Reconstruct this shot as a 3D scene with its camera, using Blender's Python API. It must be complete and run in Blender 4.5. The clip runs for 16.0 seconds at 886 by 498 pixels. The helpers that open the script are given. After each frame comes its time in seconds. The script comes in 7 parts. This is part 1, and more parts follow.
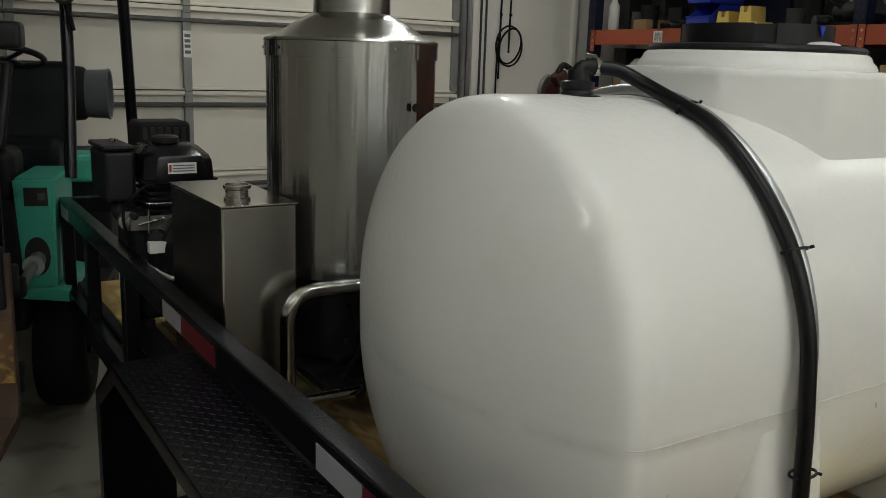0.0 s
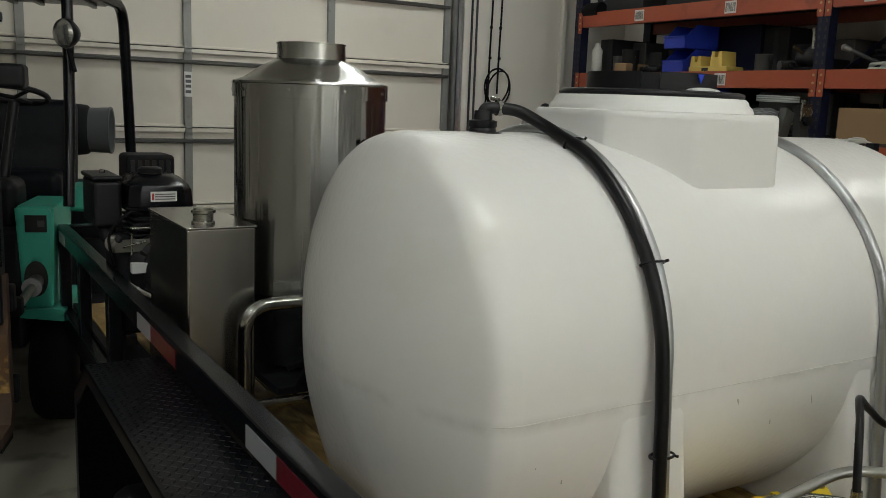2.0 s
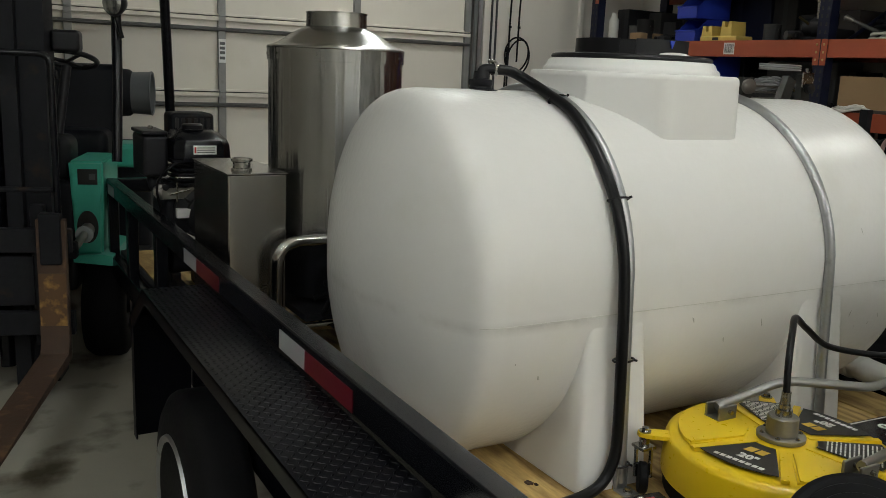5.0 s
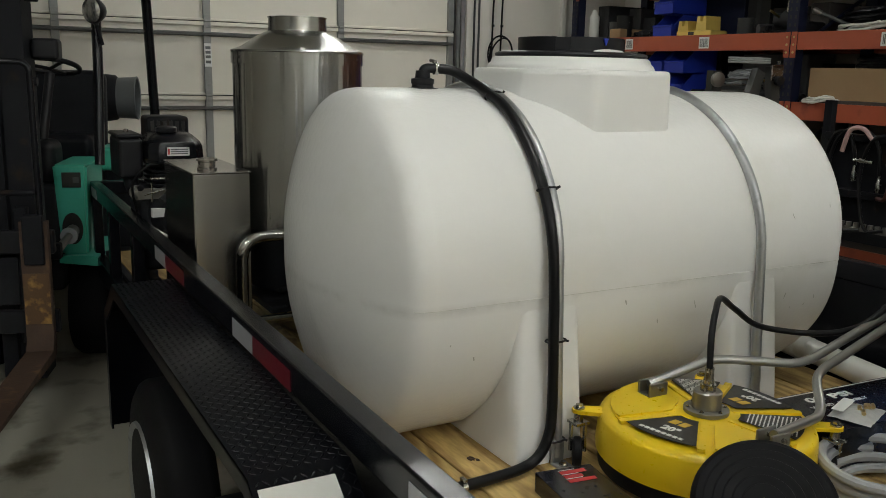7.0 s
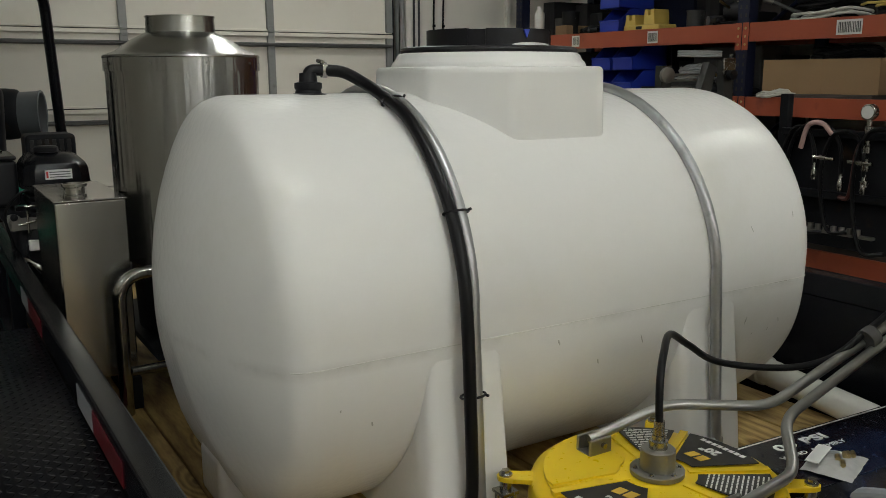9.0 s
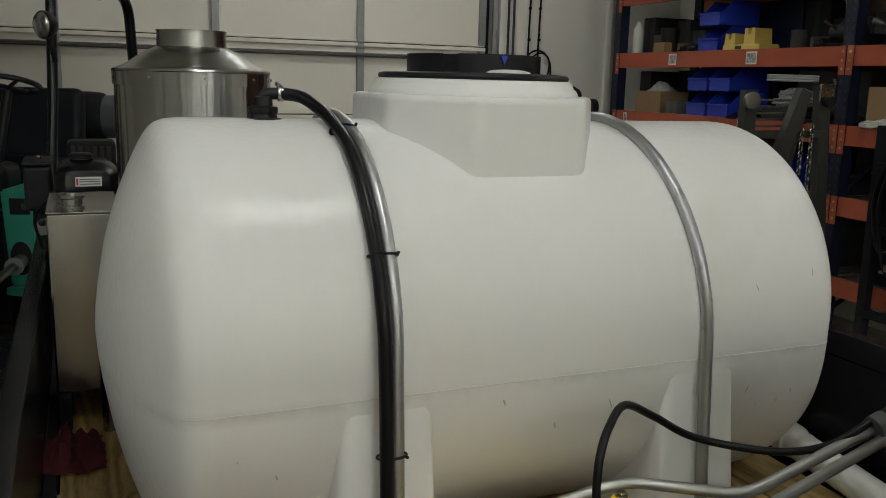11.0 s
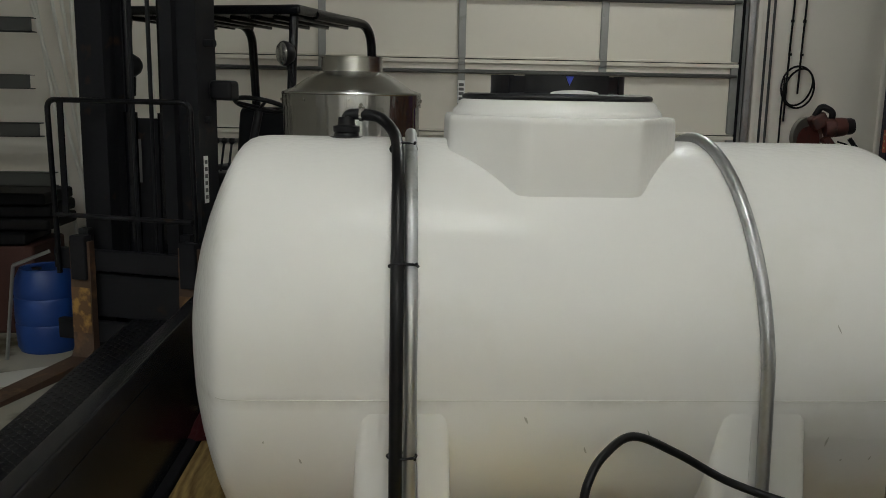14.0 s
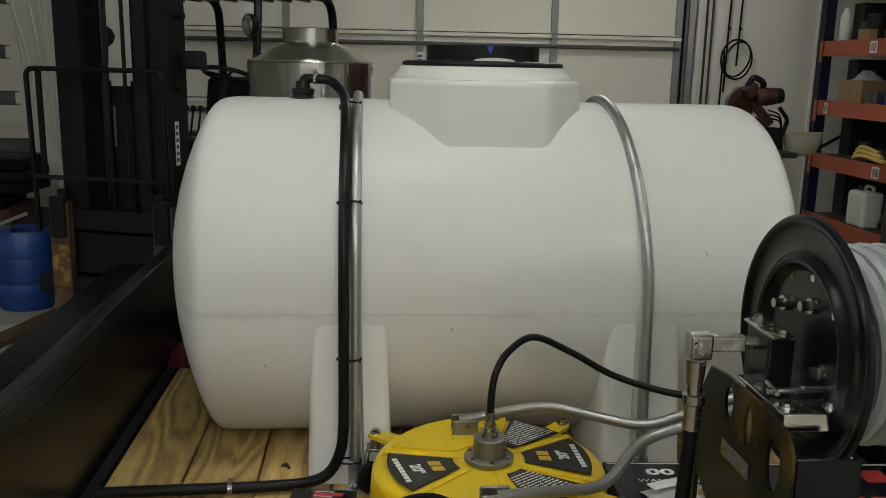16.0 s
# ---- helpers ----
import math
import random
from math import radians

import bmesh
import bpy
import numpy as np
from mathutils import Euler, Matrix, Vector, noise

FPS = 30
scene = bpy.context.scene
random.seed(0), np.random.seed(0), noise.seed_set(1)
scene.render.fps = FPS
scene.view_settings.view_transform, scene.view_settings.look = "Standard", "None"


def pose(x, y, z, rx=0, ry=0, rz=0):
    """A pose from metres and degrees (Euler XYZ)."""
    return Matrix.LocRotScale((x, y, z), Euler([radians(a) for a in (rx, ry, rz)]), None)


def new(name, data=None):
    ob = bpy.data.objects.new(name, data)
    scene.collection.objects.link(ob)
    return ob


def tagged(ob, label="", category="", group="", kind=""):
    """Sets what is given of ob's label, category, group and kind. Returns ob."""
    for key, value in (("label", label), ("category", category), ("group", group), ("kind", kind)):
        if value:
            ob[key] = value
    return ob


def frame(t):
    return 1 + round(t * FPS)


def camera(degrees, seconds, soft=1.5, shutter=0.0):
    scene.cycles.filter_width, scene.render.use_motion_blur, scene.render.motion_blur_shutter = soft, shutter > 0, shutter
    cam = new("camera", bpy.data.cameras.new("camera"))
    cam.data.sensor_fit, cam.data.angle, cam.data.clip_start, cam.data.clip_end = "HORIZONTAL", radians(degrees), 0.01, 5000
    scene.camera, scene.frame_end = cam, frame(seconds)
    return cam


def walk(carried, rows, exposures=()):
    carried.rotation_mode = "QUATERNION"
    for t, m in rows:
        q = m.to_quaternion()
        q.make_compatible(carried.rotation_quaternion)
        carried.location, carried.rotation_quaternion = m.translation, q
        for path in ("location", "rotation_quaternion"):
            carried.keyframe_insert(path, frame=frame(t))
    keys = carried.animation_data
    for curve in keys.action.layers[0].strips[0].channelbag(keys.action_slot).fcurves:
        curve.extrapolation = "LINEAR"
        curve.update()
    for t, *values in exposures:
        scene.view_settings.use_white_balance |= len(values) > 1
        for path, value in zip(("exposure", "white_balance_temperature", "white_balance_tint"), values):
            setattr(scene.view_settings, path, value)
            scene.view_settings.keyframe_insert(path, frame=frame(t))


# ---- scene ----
cam = camera(54.4, 16.0, soft=0.8)
METRES, EYE, TILT, LEAN, TURN = 3.0, 1.62, 0.0, 0.0, -32.4
ROWS = [
    (0.0, 0.0, 0.0, 0.0, 0.4, -12.19, -1.83),
    (0.5, 0.0048, -0.0088, 0.0022, -0.17, -11.41, -1.53),
    (1.0, 0.026, -0.0292, 0.0034, -0.1, -10.94, -1.64),
    (1.5, 0.0546, -0.0615, 0.0031, 0.55, -10.28, -1.71),
    (2.0, 0.0693, -0.0914, 0.0034, 1.34, -9.66, -2.17),
    (2.5, 0.0646, -0.1081, 0.0032, 2.13, -9.13, -2.09),
    (3.0, 0.0542, -0.1331, 0.0043, 2.56, -9.18, -1.29),
    (3.5, 0.0456, -0.1561, 0.0003, 2.72, -10.0, -1.07),
    (6.0, 0.1263, -0.244, -0.0034, 3.44, -11.83, -3.04),
    (6.5, 0.1368, -0.2519, -0.0006, 3.35, -11.75, -2.34),
    (7.0, 0.153, -0.2528, -0.0007, 3.39, -11.73, -1.36),
    (7.5, 0.1686, -0.2296, -0.0016, 2.76, -11.57, -0.29),
    (8.0, 0.1783, -0.1837, -0.0005, 1.79, -11.5, -0.28),
    (8.5, 0.1842, -0.1363, -0.0, 0.87, -11.39, -0.37),
    (9.0, 0.2001, -0.1155, -0.0033, 0.72, -11.44, 0.25),
    (11.5, 0.3547, -0.0328, 0.016, 12.35, -10.53, -1.42),
    (12.0, 0.3695, -0.007, 0.0166, 15.06, -9.82, -0.48),
    (12.5, 0.4114, 0.0066, 0.0151, 20.22, -9.86, 0.59),
    (13.0, 0.4666, 0.0134, 0.0166, 26.03, -10.3, -0.43),
    (13.5, 0.4969, 0.0108, 0.0176, 28.83, -10.47, -1.2),
    (14.0, 0.5112, -0.0077, 0.019, 29.82, -10.25, -1.04),
    (14.5, 0.5252, -0.0418, 0.0148, 29.5, -10.36, -0.96),
    (15.0, 0.5401, -0.0801, 0.0105, 29.09, -11.66, -0.46),
    (15.5, 0.5626, -0.0981, 0.0124, 28.05, -11.98, -0.4),
    (16.0, 0.5986, -0.1097, 0.0142, 27.77, -11.94, -1.18),
]
walk(cam, [(t, pose(0, 0, EYE, TILT, LEAN, TURN) @ pose(METRES * x, METRES * y, METRES * z, 90 + pitch, roll, yaw)) for t, x, y, z, yaw, pitch, roll in ROWS],
     exposures=[(0.0, 0.06), (3.5, 0.16), (7.0, 0.16), (9.0, 0.02), (11.5, -0.12), (16.0, -0.12)])

# ---- world and lamps ----
scene.view_settings.exposure = 0.0
world = bpy.data.worlds.new("world")
scene.world = world
world.use_nodes = True
world.node_tree.nodes["Background"].inputs[0].default_value = (0.02, 0.02, 0.022, 1)
world.node_tree.nodes["Background"].inputs[1].default_value = 0.2
LAMP_POWER = 62.0        # glow of the ceiling tubes
CEILING = 3.75


# ---- materials ----
def node_material(name, color, rough=0.5, metal=0.0, vary=0.12, scale=6.0, fine=60.0, bump=0.0, bump_scale=120.0,
                  rough_vary=0.08, coat=0.0, stretch=(1, 1, 1), stain=None, stain_scale=2.0, stain_at=0.55, spec=0.5, per_object=0.0):
    m = bpy.data.materials.new(name)
    m.use_nodes = True
    nt = m.node_tree
    n, l = nt.nodes, nt.links
    b = n["Principled BSDF"]
    b.inputs["Metallic"].default_value = metal
    b.inputs["Coat Weight"].default_value = coat
    b.inputs["Coat Roughness"].default_value = 0.12
    b.inputs["Specular IOR Level"].default_value = spec
    tc = n.new("ShaderNodeTexCoord")
    mp = n.new("ShaderNodeMapping")
    mp.inputs["Scale"].default_value = stretch
    l.new(tc.outputs["Object"], mp.inputs["Vector"])

    def nz(s, detail=4.0):
        k = n.new("ShaderNodeTexNoise")
        k.inputs["Scale"].default_value = s
        k.inputs["Detail"].default_value = detail
        l.new(mp.outputs["Vector"], k.inputs["Vector"])
        return k
    big, small = nz(scale), nz(fine, 6.0)
    mix = n.new("ShaderNodeMix")
    mix.data_type = "RGBA"
    dark = tuple(c * (1 - vary) for c in color)
    light = tuple(min(1.0, c * (1 + vary)) for c in color)
    mix.inputs["A"].default_value = (*dark, 1)
    mix.inputs["B"].default_value = (*light, 1)
    avg = n.new("ShaderNodeMath")
    avg.operation = "MULTIPLY_ADD"
    l.new(small.outputs["Fac"], avg.inputs[0])
    avg.inputs[1].default_value = 0.45
    half = n.new("ShaderNodeMath")
    half.operation = "MULTIPLY"
    l.new(big.outputs["Fac"], half.inputs[0])
    half.inputs[1].default_value = 0.55
    l.new(half.outputs[0], avg.inputs[2])
    l.new(avg.outputs[0], mix.inputs["Factor"])
    out = mix.outputs["Result"]
    if stain:
        st = nz(stain_scale, 7.0)
        ramp = n.new("ShaderNodeValToRGB")
        ramp.color_ramp.elements[0].position, ramp.color_ramp.elements[1].position = stain_at, min(1.0, stain_at + 0.14)
        l.new(st.outputs["Fac"], ramp.inputs["Fac"])
        m2 = n.new("ShaderNodeMix")
        m2.data_type = "RGBA"
        l.new(ramp.outputs["Color"], m2.inputs["Factor"])
        l.new(out, m2.inputs["A"])
        m2.inputs["B"].default_value = (*stain, 1)
        out = m2.outputs["Result"]
    if per_object:
        info = n.new("ShaderNodeObjectInfo")
        hsv = n.new("ShaderNodeHueSaturation")
        mr = n.new("ShaderNodeMapRange")
        mr.inputs["To Min"].default_value, mr.inputs["To Max"].default_value = 1 - per_object, 1 + per_object
        l.new(info.outputs["Random"], mr.inputs["Value"])
        l.new(mr.outputs["Result"], hsv.inputs["Value"])
        l.new(out, hsv.inputs["Color"])
        out = hsv.outputs["Color"]
    l.new(out, b.inputs["Base Color"])
    rr = n.new("ShaderNodeMapRange")
    rr.inputs["To Min"].default_value, rr.inputs["To Max"].default_value = max(0.02, rough - rough_vary), min(1.0, rough + rough_vary)
    l.new(small.outputs["Fac"], rr.inputs["Value"])
    l.new(rr.outputs["Result"], b.inputs["Roughness"])
    if bump:
        bn = nz(bump_scale, 3.0)
        bp = n.new("ShaderNodeBump")
        bp.inputs["Strength"].default_value = bump
        bp.inputs["Distance"].default_value = 0.004
        l.new(bn.outputs["Fac"], bp.inputs["Height"])
        l.new(bp.outputs["Normal"], b.inputs["Normal"])
    return m


def poly_material(name):
    """Moulded polyethylene: soft matt body under a thin dimpled gloss."""
    m = node_material(name, (0.86, 0.85, 0.83), 0.42, vary=0.02, scale=1.6, fine=30, rough_vary=0.05, stain=(0.80, 0.79, 0.74), stain_scale=2.6, stain_at=0.62, spec=0.02)
    n, l = m.node_tree.nodes, m.node_tree.links
    b = n["Principled BSDF"]
    tc = n.new("ShaderNodeTexCoord")
    k = n.new("ShaderNodeTexVoronoi")
    k.inputs["Scale"].default_value = 55.0
    l.new(tc.outputs["Object"], k.inputs["Vector"])
    dome = n.new("ShaderNodeMath")
    dome.operation = "POWER"
    dome.inputs[1].default_value = 2.0
    l.new(k.outputs["Distance"], dome.inputs[0])
    bp = n.new("ShaderNodeBump")
    bp.inputs["Strength"].default_value = 1.0
    bp.inputs["Distance"].default_value = 0.0012
    bp.invert = True
    l.new(dome.outputs[0], bp.inputs["Height"])
    l.new(bp.outputs["Normal"], b.inputs["Coat Normal"])
    b.inputs["Coat IOR"].default_value = 1.6
    b.inputs["Coat Weight"].default_value = 0.38
    b.inputs["Coat Roughness"].default_value = 0.04
    scuff = n.new("ShaderNodeTexNoise")
    scuff.inputs["Scale"].default_value = 9.0
    scuff.inputs["Detail"].default_value = 8.0
    scuff.inputs["Roughness"].default_value = 0.75
    l.new(tc.outputs["Object"], scuff.inputs["Vector"])
    ramp = n.new("ShaderNodeValToRGB")
    ramp.color_ramp.elements[0].position, ramp.color_ramp.elements[1].position = 0.715, 0.765
    l.new(scuff.outputs["Fac"], ramp.inputs["Fac"])
    mix = n.new("ShaderNodeMix")
    mix.data_type = "RGBA"
    old = b.inputs["Base Color"].links[0].from_socket
    l.new(old, mix.inputs["A"])
    mix.inputs["B"].default_value = (0.30, 0.29, 0.26, 1)
    l.new(ramp.outputs["Color"], mix.inputs["Factor"])
    # rubbed-in grime along the mould line, in broken patches
    xyz = n.new("ShaderNodeSeparateXYZ")
    l.new(tc.outputs["Object"], xyz.inputs[0])
    grime = n.new("ShaderNodeTexNoise")
    grime.inputs["Scale"].default_value = 5.0
    grime.inputs["Detail"].default_value = 7.0
    grime.inputs["Roughness"].default_value = 0.7
    l.new(tc.outputs["Object"], grime.inputs["Vector"])
    off = n.new("ShaderNodeMath")
    off.operation = "SUBTRACT"
    l.new(xyz.outputs["Z"], off.inputs[0])
    off.inputs[1].default_value = 1.042
    gap = n.new("ShaderNodeMath")
    gap.operation = "ABSOLUTE"
    l.new(off.outputs[0], gap.inputs[0])
    near = n.new("ShaderNodeMapRange")
    near.inputs["From Min"].default_value, near.inputs["From Max"].default_value = 0.0, 0.020
    near.inputs["To Min"].default_value, near.inputs["To Max"].default_value = 0.26, 0.0
    l.new(gap.outputs[0], near.inputs["Value"])
    patch = n.new("ShaderNodeMapRange")
    patch.inputs["From Min"].default_value, patch.inputs["From Max"].default_value = 0.44, 0.68
    l.new(grime.outputs["Fac"], patch.inputs["Value"])
    amount = n.new("ShaderNodeMath")
    amount.operation = "MULTIPLY"
    l.new(near.outputs["Result"], amount.inputs[0])
    l.new(patch.outputs["Result"], amount.inputs[1])
    dirty = n.new("ShaderNodeMix")
    dirty.data_type = "RGBA"
    l.new(amount.outputs[0], dirty.inputs["Factor"])
    l.new(mix.outputs["Result"], dirty.inputs["A"])
    dirty.inputs["B"].default_value = (0.26, 0.24, 0.19, 1)
    l.new(dirty.outputs["Result"], b.inputs["Base Color"])
    # the empty thin-walled shell lets some light through
    through_light = n.new("ShaderNodeBsdfTranslucent")
    through_light.inputs["Color"].default_value = (0.84, 0.81, 0.72, 1)
    both = n.new("ShaderNodeMixShader")
    both.inputs[0].default_value = 0.10
    l.new(b.outputs[0], both.inputs[1])
    l.new(through_light.outputs[0], both.inputs[2])
    l.new(both.outputs[0], n["Material Output"].inputs["Surface"])
    return m


def wood_material(name, light, dark, ring=34.0):
    """Sawn pine: long grain along y, darker growth lines and knots, each board of its own tone."""
    m = bpy.data.materials.new(name)
    m.use_nodes = True
    n, l = m.node_tree.nodes, m.node_tree.links
    b = n["Principled BSDF"]
    tc = n.new("ShaderNodeTexCoord")
    info = n.new("ShaderNodeObjectInfo")
    off = n.new("ShaderNodeVectorMath")
    off.operation = "MULTIPLY_ADD"
    l.new(info.outputs["Random"], off.inputs[0])
    off.inputs[1].default_value = (3.1, 7.7, 1.3)
    l.new(tc.outputs["Object"], off.inputs[2])
    mp = n.new("ShaderNodeMapping")
    mp.inputs["Scale"].default_value = (1.0, 0.16, 1.0)
    l.new(off.outputs[0], mp.inputs["Vector"])
    warp = n.new("ShaderNodeTexNoise")
    warp.inputs["Scale"].default_value = 4.5
    warp.inputs["Detail"].default_value = 2.0
    l.new(mp.outputs["Vector"], warp.inputs["Vector"])
    knots = n.new("ShaderNodeTexVoronoi")
    knots.inputs["Scale"].default_value = 3.4
    mk = n.new("ShaderNodeMapping")
    mk.inputs["Scale"].default_value = (1.3, 0.75, 1.0)
    l.new(off.outputs[0], mk.inputs["Vector"])
    l.new(mk.outputs["Vector"], knots.inputs["Vector"])
    kn = n.new("ShaderNodeMapRange")
    kn.inputs["From Min"].default_value, kn.inputs["From Max"].default_value = 0.04, 0.30
    kn.inputs["To Min"].default_value, kn.inputs["To Max"].default_value = 0.16, 0.0
    l.new(knots.outputs["Distance"], kn.inputs["Value"])
    s1 = n.new("ShaderNodeMath")
    s1.operation = "ADD"
    l.new(warp.outputs["Fac"], s1.inputs[0])
    l.new(kn.outputs["Result"], s1.inputs[1])
    s2 = n.new("ShaderNodeMath")
    s2.operation = "MULTIPLY"
    l.new(s1.outputs[0], s2.inputs[0])
    s2.inputs[1].default_value = ring
    s3 = n.new("ShaderNodeMath")
    s3.operation = "SINE"
    l.new(s2.outputs[0], s3.inputs[0])
    fine = n.new("ShaderNodeTexNoise")
    fine.inputs["Scale"].default_value = 130.0
    fine.inputs["Detail"].default_value = 5.0
    l.new(mp.outputs["Vector"], fine.inputs["Vector"])
    s4 = n.new("ShaderNodeMath")
    s4.operation = "MULTIPLY_ADD"
    l.new(s3.outputs[0], s4.inputs[0])
    s4.inputs[1].default_value = 0.30
    l.new(fine.outputs["Fac"], s4.inputs[2])
    mix = n.new("ShaderNodeMix")
    mix.data_type = "RGBA"
    mix.inputs["A"].default_value, mix.inputs["B"].default_value = (*light, 1), (*dark, 1)
    l.new(s4.outputs[0], mix.inputs["Factor"])
    core = n.new("ShaderNodeMapRange")
    core.inputs["From Min"].default_value, core.inputs["From Max"].default_value = 0.035, 0.075
    core.inputs["To Min"].default_value, core.inputs["To Max"].default_value = 0.75, 0.0
    l.new(knots.outputs["Distance"], core.inputs["Value"])
    m2 = n.new("ShaderNodeMix")
    m2.data_type = "RGBA"
    l.new(core.outputs["Result"], m2.inputs["Factor"])
    l.new(mix.outputs["Result"], m2.inputs["A"])
    m2.inputs["B"].default_value = (dark[0] * 0.4, dark[1] * 0.35, dark[2] * 0.3, 1)
    hsv = n.new("ShaderNodeHueSaturation")
    mr = n.new("ShaderNodeMapRange")
    mr.inputs["To Min"].default_value, mr.inputs["To Max"].default_value = 0.72, 1.12
    l.new(info.outputs["Random"], mr.inputs["Value"])
    l.new(mr.outputs["Result"], hsv.inputs["Value"])
    l.new(m2.outputs["Result"], hsv.inputs["Color"])
    l.new(hsv.outputs["Color"], b.inputs["Base Color"])
    b.inputs["Roughness"].default_value = 0.62
    bp = n.new("ShaderNodeBump")
    bp.inputs["Strength"].default_value = 0.25
    bp.inputs["Distance"].default_value = 0.002
    l.new(s4.outputs[0], bp.inputs["Height"])
    l.new(bp.outputs["Normal"], b.inputs["Normal"])
    return m


def drum_steel(name):
    """Rolled stainless sheet: reflections drawn out upright, broken by long shallow ripples."""
    m = node_material(name, (0.40, 0.40, 0.395), 0.20, metal=1.0, vary=0.10, scale=3.0, fine=20, stretch=(10, 10, 0.2), rough_vary=0.06)
    n, l = m.node_tree.nodes, m.node_tree.links
    b = n["Principled BSDF"]
    tan = n.new("ShaderNodeTangent")
    tan.direction_type, tan.axis = "RADIAL", "Z"
    l.new(tan.outputs["Tangent"], b.inputs["Tangent"])
    b.inputs["Anisotropic"].default_value = 0.85
    b.inputs["Anisotropic Rotation"].default_value = 0.25
    tc = n.new("ShaderNodeTexCoord")
    mp = n.new("ShaderNodeMapping")
    mp.inputs["Scale"].default_value = (1, 1, 0.03)
    l.new(tc.outputs["Object"], mp.inputs["Vector"])
    k = n.new("ShaderNodeTexNoise")
    k.inputs["Scale"].default_value = 17.0
    k.inputs["Detail"].default_value = 2.5
    l.new(mp.outputs["Vector"], k.inputs["Vector"])
    bp = n.new("ShaderNodeBump")
    bp.inputs["Strength"].default_value = 1.0
    bp.inputs["Distance"].default_value = 0.011
    l.new(k.outputs["Fac"], bp.inputs["Height"])
    l.new(bp.outputs["Normal"], b.inputs["Normal"])
    return m


def glow_material(name, color, strength):
    m = bpy.data.materials.new(name)
    m.use_nodes = True
    b = m.node_tree.nodes["Principled BSDF"]
    b.inputs["Base Color"].default_value = (*color, 1)
    b.inputs["Emission Color"].default_value = (*color, 1)
    b.inputs["Emission Strength"].default_value = strength
    return m


M = {}
M["poly"] = poly_material("white_polyethylene")
M["scuff"] = node_material("dark_rub_mark", (0.52, 0.51, 0.46), 0.6, vary=0.45, scale=60, fine=200)
M["poly_seam"] = node_material("grimy_mould_seam", (0.66, 0.65, 0.60), 0.5, vary=0.1, scale=14, fine=60, stain=(0.40, 0.38, 0.33), stain_scale=7, stain_at=0.56)
M["steel_lid"] = node_material("plain_stainless_sheet", (0.40, 0.40, 0.385), 0.24, metal=1.0, vary=0.12, scale=6, fine=50, rough_vary=0.06)
M["black_paint"] = node_material("black_gloss_paint", (0.005, 0.0056, 0.008), 0.26, vary=0.3, rough_vary=0.02, spec=0.32)
M["tread"] = node_material("black_tread_plate", (0.0030, 0.0034, 0.005), 0.30, vary=0.3, rough_vary=0.03, spec=0.16)
M["black_plastic"] = node_material("black_plastic", (0.009, 0.009, 0.011), 0.42, vary=0.2, bump=0.04, bump_scale=300, spec=0.25)
M["black_iron"] = node_material("black_sooty_iron", (0.014, 0.0145, 0.017), 0.55, vary=0.4, bump=0.1, bump_scale=80, spec=0.09, stain=(0.040, 0.026, 0.016), stain_scale=7, stain_at=0.62)
M["rubber"] = node_material("black_rubber", (0.008, 0.008, 0.009), 0.6, vary=0.25, bump=0.05, bump_scale=200, spec=0.10)
M["hose"] = node_material("black_hose_rubber", (0.006, 0.006, 0.007), 0.36, vary=0.2, bump=0.03, spec=0.22)
M["steel"] = drum_steel("ribbed_stainless_sheet")
M["tube_steel"] = node_material("brushed_stainless_tube", (0.37, 0.37, 0.355), 0.15, metal=1.0, vary=0.45, scale=2.2, fine=22, stretch=(14, 14, 0.10), rough_vary=0.05, bump=0.7, bump_scale=4.0)
M["steel_box"] = node_material("dull_stainless_sheet", (0.47, 0.46, 0.435), 0.23, metal=1.0, vary=0.05, scale=3, fine=30, rough_vary=0.04, bump=0.05, bump_scale=3)
M["galvanised"] = node_material("galvanised_steel", (0.45, 0.46, 0.47), 0.40, metal=0.9, vary=0.22, scale=14, fine=90, rough_vary=0.12, stain=(0.30, 0.30, 0.30), stain_scale=18, stain_at=0.6)
M["zinc"] = node_material("zinc_plated_steel", (0.38, 0.37, 0.345), 0.26, metal=1.0, vary=0.2, scale=20, rough_vary=0.06)
M["chrome"] = node_material("chrome", (0.8, 0.8, 0.8), 0.12, metal=1.0, vary=0.05)
M["brass"] = node_material("brass", (0.55, 0.42, 0.2), 0.3, metal=1.0, vary=0.15)
M["teal"] = node_material("teal_machine_enamel", (0.055, 0.39, 0.29), 0.35, vary=0.10, stain=(0.02, 0.10, 0.08), stain_scale=6, stain_at=0.64, bump=0.05)
M["rust"] = node_material("rusty_fork_steel", (0.06, 0.032, 0.019), 0.75, vary=0.5, scale=9, fine=70, bump=0.4, bump_scale=60, stain=(0.15, 0.08, 0.035), stain_scale=9, stain_at=0.58)
M["rust_yellow"] = node_material("worn_yellow_fork_paint", (0.10, 0.05, 0.02), 0.7, vary=0.4, bump=0.3, stain=(0.36, 0.20, 0.05), stain_scale=16, stain_at=0.50)
M["wall"] = node_material("painted_wall", (0.79, 0.75, 0.68), 0.6, vary=0.03, scale=0.8, fine=30, bump=0.06, bump_scale=250, stain=(0.68, 0.63, 0.55), stain_scale=1.2, stain_at=0.66)
M["door_panel"] = node_material("cream_steel_door", (0.78, 0.735, 0.65), 0.45, vary=0.03, scale=1.2, fine=20, bump=0.05, bump_scale=20, stain=(0.70, 0.65, 0.56), stain_scale=1.5, stain_at=0.62)
